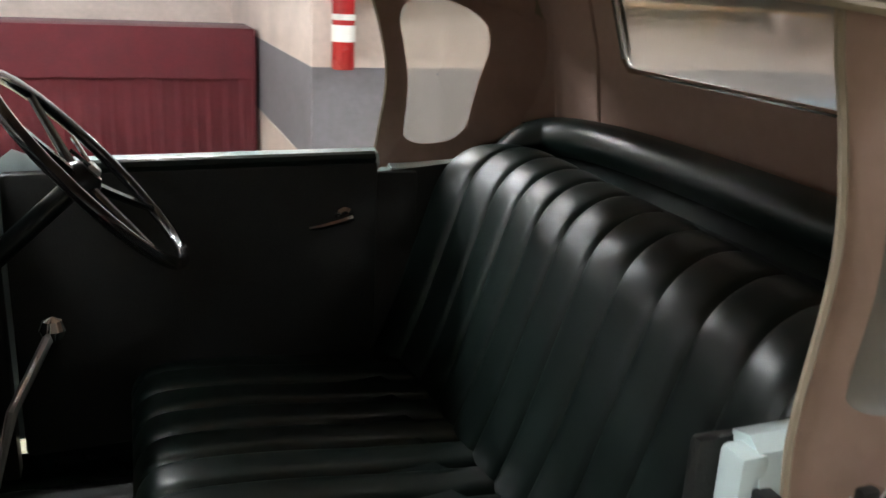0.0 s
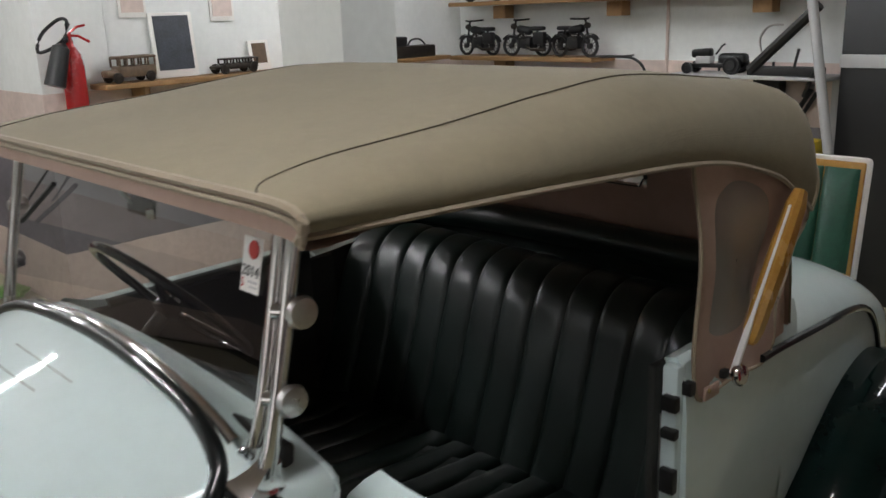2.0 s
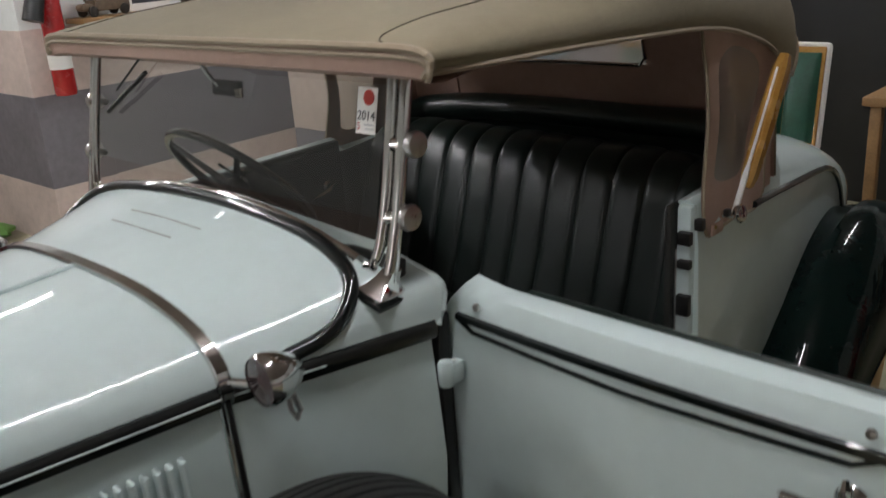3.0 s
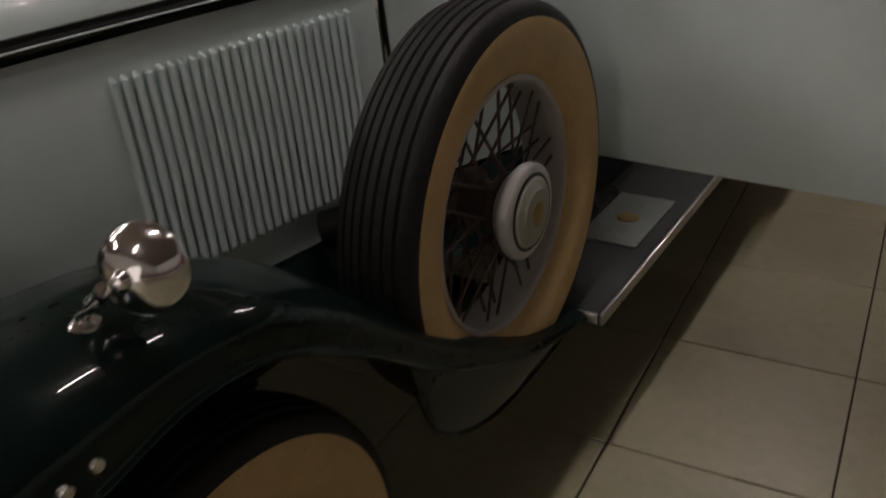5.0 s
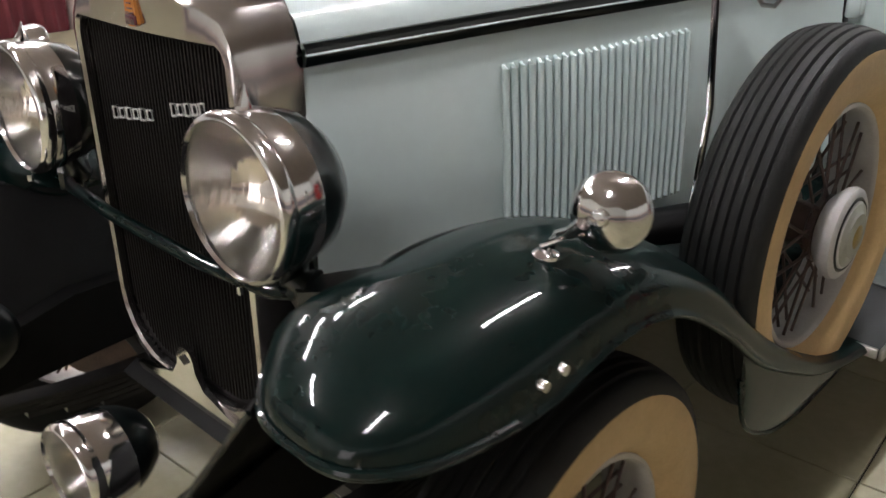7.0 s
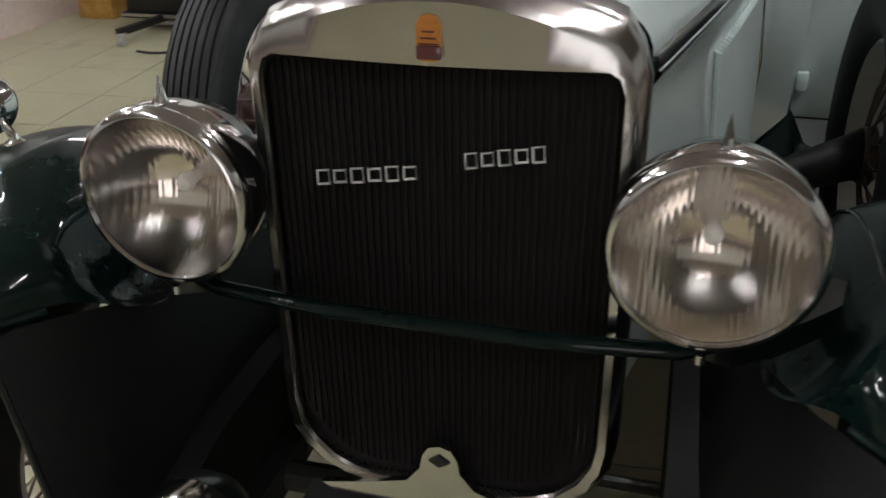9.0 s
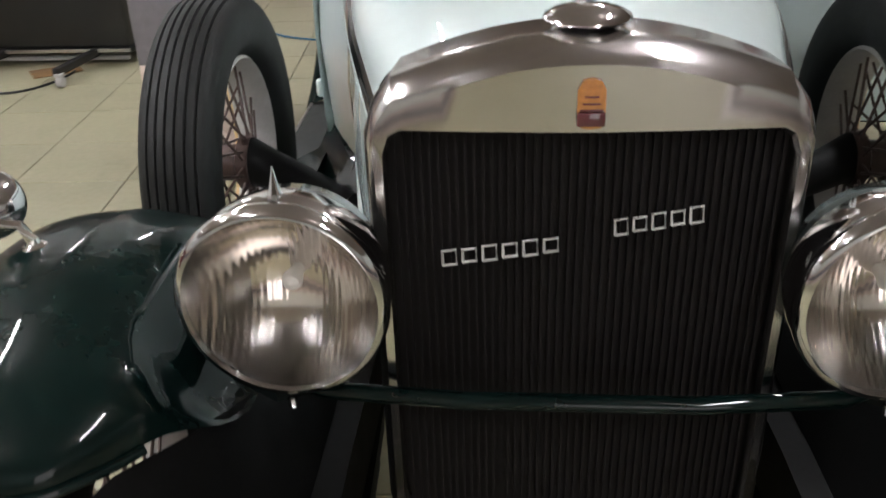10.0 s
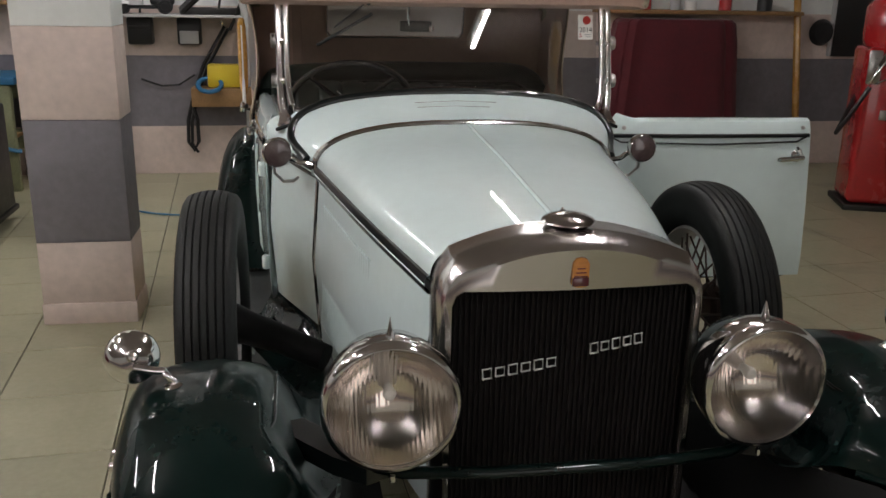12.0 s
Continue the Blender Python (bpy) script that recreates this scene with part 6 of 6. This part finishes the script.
# bench with machinery in the north
bench = tagged(empty("work_bench"), "grey bench against the back wall", "bench")
part("bench_top", Geo().box(1.16, 0.36, 0.022, 0.004, pose(-1.44, 6.41, 1.412)), GREYPLASTIC, bench)
for x in (-2.0, -0.90):
    part("leg", Geo().box(0.05, 0.05, 1.40, 0.006, pose(x, 6.5, 0.70)), GREYPLASTIC, bench)
crane = tagged(empty("engine_hoist"), "dark steel hoist arm with a pale post", "hoist")
part("arm", Geo().tube([(-1.41, 6.30, 1.455), (-0.95, 6.26, 1.87)], 0.036, 8), BLACKMETAL, crane)
part("base", Geo().box(0.50, 0.10, 0.06, 0.01, pose(-1.18, 6.34, 1.453)), BLACKMETAL, crane)
part("post", Geo().tube([(-0.62, 6.2, 0.0), (-0.80, 6.2, 0.98), (-0.97, 6.2, 1.90), (-1.045, 6.2, 2.3)], 0.032, 10), GREYPLASTIC, crane, "pale upright post")
part("brace", Geo().tube([(-1.02, 6.28, 1.30), (-0.92, 6.24, 1.52)], 0.014, 6).tube([(-1.12, 6.30, 1.40), (-1.08, 6.30, 1.60)], 0.010, 6), BLACKMETAL, crane)
hook = smooth_path([(-1.38, 6.4, 1.56), (-1.40, 6.4, 1.66), (-1.34, 6.4, 1.74), (-1.24, 6.4, 1.75)])
part("hook", Geo().tube(hook, 0.008, 6), DULLCHROME, crane)
pipe = tagged(empty("wall_pipe"), "thin dark pipe bending down the back wall", "pipe")
part("run", Geo().tube(smooth_path([(-2.84, 6.40, 1.52), (-2.55, 6.40, 1.525), (-2.42, 6.40, 1.515), (-2.33, 6.40, 1.46), (-2.29, 6.40, 1.36)]), 0.011, 8), BLACKMETAL, pipe)
part("stay", Geo().tube([(-2.55, 6.40, 1.525), (-2.55, 6.60, 1.525)], 0.008, 6), BLACKMETAL, pipe)
conduit = tagged(empty("wall_conduit"), "pale conduit running up the back wall", "conduit")
part("tube", Geo().tube([(-2.24, 6.588, 1.40), (-2.24, 6.588, 2.6)], 0.012, 8), WALLPINK, conduit)
board = tagged(empty("dark_board"), "dark panel cabinet against the wall", "cabinet")
part("cabinet_body", Geo().box(2.2, 0.3, 2.3, 0.01, pose(0.30, 6.43, 1.15)), DARKPLASTIC, board)
part("cabinet_strip", Geo().box(2.2, 0.012, 0.08, 0.003, pose(0.30, 6.272, 1.53)), GREYPLASTIC, board)
table = tagged(empty("side_table"), "brown wooden table behind the car", "table")
part("table_top", Geo().box(1.4, 0.6, 0.05, 0.008, pose(0.75, 5.55, 0.88)), PLANK, table)
for x, y in ((0.12, 5.3), (1.38, 5.3), (0.12, 5.8), (1.38, 5.8)):
    part("leg", Geo().box(0.06, 0.06, 0.855, 0.006, pose(x, y, 0.4275)), PLANK, table)

# things on the north wall beside the column
for x, z, w, h, mt in ((-1.79, 1.16, 0.21, 0.235, DARKPLASTIC), (-1.38, 1.16, 0.20, 0.235, DARKPLASTIC)):
    b = tagged(empty("cable_box"), "black wall box with a cable gland", "electrical box", "wall boxes")
    part("case", Geo().box(w, 0.12, h, 0.02, pose(x, 6.53, z + h / 2)), mt, b)
    part("face_plate", Geo().box(w * 0.8, 0.006, h * (0.46 if x > -1.6 else 0.12), 0.003, pose(x, 6.466, z + (h * 0.28 if x > -1.6 else h * 0.62))), GREYPLASTIC if x > -1.6 else BLACKMETAL, b)
    part("cable", Geo().tube([(x, 6.57, z + h - 0.02), (x, 6.57, z + h + 0.10)], 0.010, 6), DARKPLASTIC, b)
bracket = tagged(empty("wooden_wall_bracket"), "small wooden shelf under a yellow tool", "shelf")
part("board", Geo().box(0.52, 0.25, 0.16, 0.006, pose(-1.12, 6.46, 0.72)), PLANK, bracket)
tool = tagged(empty("yellow_tool_case"), "yellow tool case with a coiled blue cable", "tool case")
part("case", Geo().box(0.28, 0.14, 0.20, 0.02, pose(-1.10, 6.46, 0.90)), YELLOW, tool)
part("coil", Geo().lathe([(0.10 + 0.02 * math.cos(a), 0.02 * math.sin(a)) for a in span(0, 2 * math.pi, 8)], 20, pose(-1.22, 6.36, 0.83, 30)), BLUE, tool)
cab = tagged(empty("hanging_cable"), "looped black cable hanging on the wall", "cable")
cpts = [(-1.08, 1.32), (-1.14, 1.22), (-1.28, 0.98), (-1.38, 0.72), (-1.44, 0.50), (-1.45, 0.30), (-1.40, 0.22), (-1.36, 0.30), (-1.36, 0.50), (-1.40, 0.66)]
part("loop", Geo().tube([(x, 6.53, z) for x, z in cpts], 0.016, 6).tube([(x + 0.03, 6.55, z - 0.02) for x, z in cpts[:7]], 0.014, 6), DARKPLASTIC, cab)
part("swag", Geo().tube([(-1.82, 6.56, 0.86), (-1.65, 6.56, 0.80), (-1.50, 6.56, 0.81), (-1.36, 6.56, 0.90)], 0.009, 6), DARKPLASTIC, cab)
part("hook", Geo().tube([(-1.10, 6.59, 1.34), (-1.10, 6.50, 1.33), (-1.10, 6.49, 1.36)], 0.012, 6), DULLCHROME, cab)

# crates at the far left
crate = tagged(empty("work_table"), "olive timber work table with a blue top", "table")
part("tabletop", Geo().box(1.10, 0.62, 0.06, 0.01, pose(-3.25, 6.24, 0.904)), BLUE, crate, "blue tabletop")
for y in (5.98, 6.50):
    part("apron_rail", Geo().box(1.02, 0.05, 0.17, 0.006, pose(-3.25, y, 0.787)), OLIVE, crate)
    part("low_rail", Geo().box(1.02, 0.05, 0.17, 0.006, pose(-3.25, y, 0.35)), OLIVE, crate)
    for x in (-3.70, -2.79):
        part("leg", Geo().box(0.09, 0.07, 0.872, 0.008, pose(x, y, 0.436)), OLIVE, crate)
part("lower_shelf", Geo().box(0.84, 0.46, 0.03, 0.006, pose(-3.25, 6.24, 0.40)), PLANK, crate)
crate = tagged(empty("storage_case"), "dark case on the shelf of the olive work table", "case")
part("case_body", Geo().box(0.72, 0.40, 0.22, 0.02, pose(-3.24, 6.24, 0.526)), DARKPLASTIC, crate)
part("case_lid", Geo().box(0.74, 0.42, 0.04, 0.01, pose(-3.24, 6.24, 0.656)), GREYPLASTIC, crate)
strap = tagged(empty("blue_strap"), "blue strap hanging across the olive table rail", "strap")
part("band", Geo().tube(smooth_path([(-3.40, 5.935, 0.60), (-3.05, 5.932, 0.46), (-2.80, 5.925, 0.36), (-2.70, 5.93, 0.34)]), 0.018, 6), BLUE, strap)
stand = tagged(empty("engine_stand"), "dark crate on a wheeled steel stand", "stand")
part("dark_case", Geo().box(1.15, 0.55, 0.74, 0.02, pose(-3.085, 4.72, 0.492)), DARKPLASTIC, stand)
part("tray", Geo().box(1.19, 0.62, 0.04, 0.01, pose(-3.10, 4.74, 0.102)), BLACKMETAL, stand)
part("tray_edge", Geo().box(1.19, 0.012, 0.022, 0.003, pose(-3.10, 4.424, 0.108)), DULLCHROME, stand, "pale tray edge")
for x in (-3.40, -2.78):
    part("runner", Geo().box(0.05, 0.85, 0.05, 0.01, pose(x + 0.03, 4.38, 0.095, 0, 0, -6)), BLACKMETAL, stand)
    for y in (3.97, 4.95):
        part("castor", Geo().lathe([(0.0, -0.02), (0.033, -0.02), (0.037, 0.0), (0.033, 0.02), (0.0, 0.02)], 12, pose(x, y, 0.037, 0, 90, 0)), GREYPLASTIC, stand)
        part("fork", Geo().box(0.05, 0.05, 0.02, 0.004, pose(x, y, 0.079)), GREYPLASTIC, stand)
part("rear_tube", Geo().tube([(-3.6, 4.50, 0.045), (-2.55, 4.50, 0.045)], 0.018, 8), GREYPLASTIC, stand, "pale cross tube")
sheet = tagged(empty("cardboard_sheet"), "brown cardboard sheet lying on the floor by the stand", "cardboard")
part("sheet", Geo().box(0.30, 0.20, 0.006, 0.001, pose(-2.98, 4.32, 0.006, 0, 0, 35)), PLANK, sheet)
lead = tagged(empty("floor_cable"), "thin dark cable trailing on the floor tiles", "cable")
part("lead", Geo().tube(smooth_path([(-3.22, 3.86, 0.008), (-3.08, 3.84, 0.008), (-2.95, 3.92, 0.008), (-2.86, 4.1, 0.01), (-2.84, 4.3, 0.012)]), 0.008, 6), DARKPLASTIC, lead)
carton = tagged(empty("cardboard_box"), "brown cardboard box on the floor", "box")
part("carton_body", Geo().box(0.30, 0.34, 0.30, 0.01, pose(-4.10, 4.85, 0.15)), WOOD, carton)

bag = tagged(empty("plastic_bag"), "crumpled green plastic bag at the foot of the wall", "bag")
rnd = random.Random(4)
rings = []
for k in range(7):
    u = k / 6
    rings.append([((0.16 * math.sin(math.pi * (0.08 + 0.84 * u))) * math.cos(a) * (0.7 + 0.5 * rnd.random()) - 5.05, 2.52 + 0.11 * math.sin(math.pi * (0.08 + 0.84 * u)) * math.sin(a) * (0.7 + 0.5 * rnd.random()), 0.004 + 0.11 * u + 0.01 * rnd.random()) for a in (2 * math.pi * i / 14 for i in range(14))])
part("bag_body", Geo().grid(rings, closed=True, caps=True), GREENBAG, bag)
sheet2 = tagged(empty("paper_scrap"), "folded pale paper lying on the floor", "paper")
part("scrap", Geo().grid([[(-4.78 + 0.09 * i, 2.42 + 0.12 * j, 0.006 + 0.03 * (i == 1)) for i in range(3)] for j in range(2)]), PAPER, sheet2)
panel = tagged(empty("wall_panel"), "dark grey panel hanging on the wall", "panel")
part("board", Geo().box(0.43, 0.05, 1.1, 0.006, pose(5.0, 6.57, 1.64)), DARKPLASTIC, panel)
part("edge_strip", Geo().box(0.02, 0.056, 1.1, 0.003, pose(4.78, 6.567, 1.64)), GREYPLASTIC, panel)

# red draped object and posts in the north-east
drp = tagged(empty("draped_cover"), "dark red dust cover hanging over a tall frame", "dust cover")
n = 40
rings = []
for z in span(0.02, 1.43, 8):
    k = 1.15 - 0.25 * z / 1.43
    rings.append([(2.98 + 0.62 * k * math.copysign(abs(math.cos(a)) ** 0.5, math.cos(a)) + 0.02 * math.sin(9 * a), 6.25 + 0.24 * k * math.copysign(abs(math.sin(a)) ** 0.5, math.sin(a)) + 0.015 * math.cos(13 * a), z) for a in (2 * math.pi * i / n for i in range(n))])
part("skirt", Geo().grid(rings[:6], closed=True), REDCLOTH, drp, "hanging dark red cloth skirt")
brow_ring = [[(2.98 + (x - 2.98) * k, 6.25 + (y - 6.25) * k, z - d) for x, y, z in ring] for ring, k, d in ((rings[5], 1.02, 0.05), (rings[6], 1.015, 0.0), (rings[7], 1.0, 0.02), (rings[7], 0.93, -0.012))]
part("top_cover", Geo().grid(brow_ring, closed=True, caps=True), REDCLOTH, drp, "dark red cloth folded over the top")
shelf(2.3, 6.3, 4.3, 6.595, 1.50, "wooden shelf with tins along the back wall")
for i, (x, mt, r, h) in enumerate(((2.72, REDPAINT, 0.09, 0.16), (3.05, GREYPLASTIC, 0.05, 0.10), (3.2, PAPER, 0.06, 0.08), (3.55, REDPAINT, 0.06, 0.20), (3.95, DARKPLASTIC, 0.07, 0.14))):
    t = tagged(empty("tin"), ("red tin on the shelf", "grey tin on the shelf", "white tin on the shelf", "red bottle on the shelf", "dark tin on the shelf")[i], "tin")
    part("can", Geo().lathe([(0.0, 0.0), (r, 0.0), (r, h * 0.92), (r * 0.94, h), (0.0, h)], 18, pose(x, 6.42, 1.518)), mt, t)
pole = tagged(empty("wooden_pole"), "bare wooden pole leaning at the wall", "pole")
part("shaft", Geo().tube([(4.44, 6.35, 0.0), (4.30, 6.50, 1.9)], 0.035, 8), WOOD, pole)
gun = tagged(empty("wall_horn"), "black round fitting on the wall", "fitting")
part("disc", Geo().lathe([(0.0, 0.10), (0.10, 0.09), (0.13, 0.04), (0.11, 0.0)], 20, pose(4.66, 6.59, 1.32, 90)), DARKPLASTIC, gun)

# petrol pump
pump = tagged(empty("petrol_pump"), "old red petrol pump with a chrome nozzle", "petrol pump")
pm = pose(4.27, 4.85, 0, 0, 0, -20)
part("base", Geo().box(0.60, 0.54, 0.05, 0.01, pm @ pose(0, 0, 0.025)), BLACKMETAL, pump)
part("cabinet", Geo().box(0.54, 0.48, 1.25, 0.05, pm @ pose(0, 0, 0.675), 4), REDPAINT, pump)
part("head", Geo().lathe([(0.0, 0.0), (0.25, 0.0), (0.27, 0.05), (0.27, 0.30), (0.20, 0.40), (0.0, 0.44)], 28, pm @ pose(0, 0, 1.30)), REDPAINT, pump)
part("trim_line", Geo().box(0.02, 0.012, 1.1, 0.003, pm @ pose(0.12, -0.244, 0.65)), DULLCHROME, pump)
part("nozzle_plate", Geo().box(0.10, 0.02, 0.26, 0.01, pm @ pose(-0.22, -0.25, 1.15)), DULLCHROME, pump)
part("nozzle", Geo().tube([(-0.14, -0.27, 1.24), (-0.20, -0.32, 1.16), (-0.26, -0.32, 1.02)], [0.03, 0.022, 0.014], 10, pm).tube([(-0.16, -0.30, 1.2), (-0.12, -0.34, 1.08), (-0.22, -0.34, 1.03)], 0.010, 8, pm), CHROME, pump)
part("keyhole_plate", Geo().box(0.06, 0.012, 0.08, 0.006, pm @ pose(-0.10, -0.246, 0.78)), DULLCHROME, pump)
part("hose", Geo().tube([(-0.24, -0.28, 1.0), (-0.36, -0.26, 0.75), (-0.42, -0.2, 0.62), (-0.36, -0.1, 0.70), (-0.26, 0, 0.9)], 0.018, 8, pm), DARKPLASTIC, pump)
cord = tagged(empty("floor_cable"), "thin blue cable lying on the floor", "cable")
part("wire", Geo().tube(smooth_path([(-2.02, 5.52, 0.009), (-1.79, 5.27, 0.009), (-1.63, 5.12, 0.009), (-1.38, 5.02, 0.009), (-1.15, 5.06, 0.009)]), 0.007, 6), BLUE, cord)


# ---- floor tiles ----
floor = part("floor", Geo().box(15.8, 12.0, 0.05, 0, pose(-1.05, 0.8, -0.034)), GROUT, smooth=False)
tagged(floor, "beige square floor tiles with thin dark joints", "floor", kind="structure")
near, rest = [], Geo()
T = TILE_SIZE
FM = pose(0.883, 1.133, 0, 0, 0, math.degrees(FLOOR_TURN))
tile_geo = Geo().box(T - 0.005, T - 0.005, 0.012, 0.002, None, 1)
tile_proto = None
for i in range(-22, 14):
    for j in range(-15, 13):
        m = FM @ pose((i + 0.5) * T, (j + 0.5) * T, -0.006)
        c = m.translation
        if not (-8.7 < c.x < 6.6 and -4.9 < c.y < 6.55):
            continue
        if -3.1 < c.x < 2.4 and -1.6 < c.y < 6.55 and len(near) < 290:
            if tile_proto is None:
                tile_proto = part("floor_tile", tile_geo, TILE, floor, at=m, smooth=False)
                near.append(tile_proto)
            else:
                near.append(again(tile_proto, floor, m))
        else:
            rest.box(T - 0.005, T - 0.005, 0.012, 0, m, 1)
far_tiles = part("far_tiles", rest, TILE, floor, smooth=False)
tagged(far_tiles, kind="stuff")
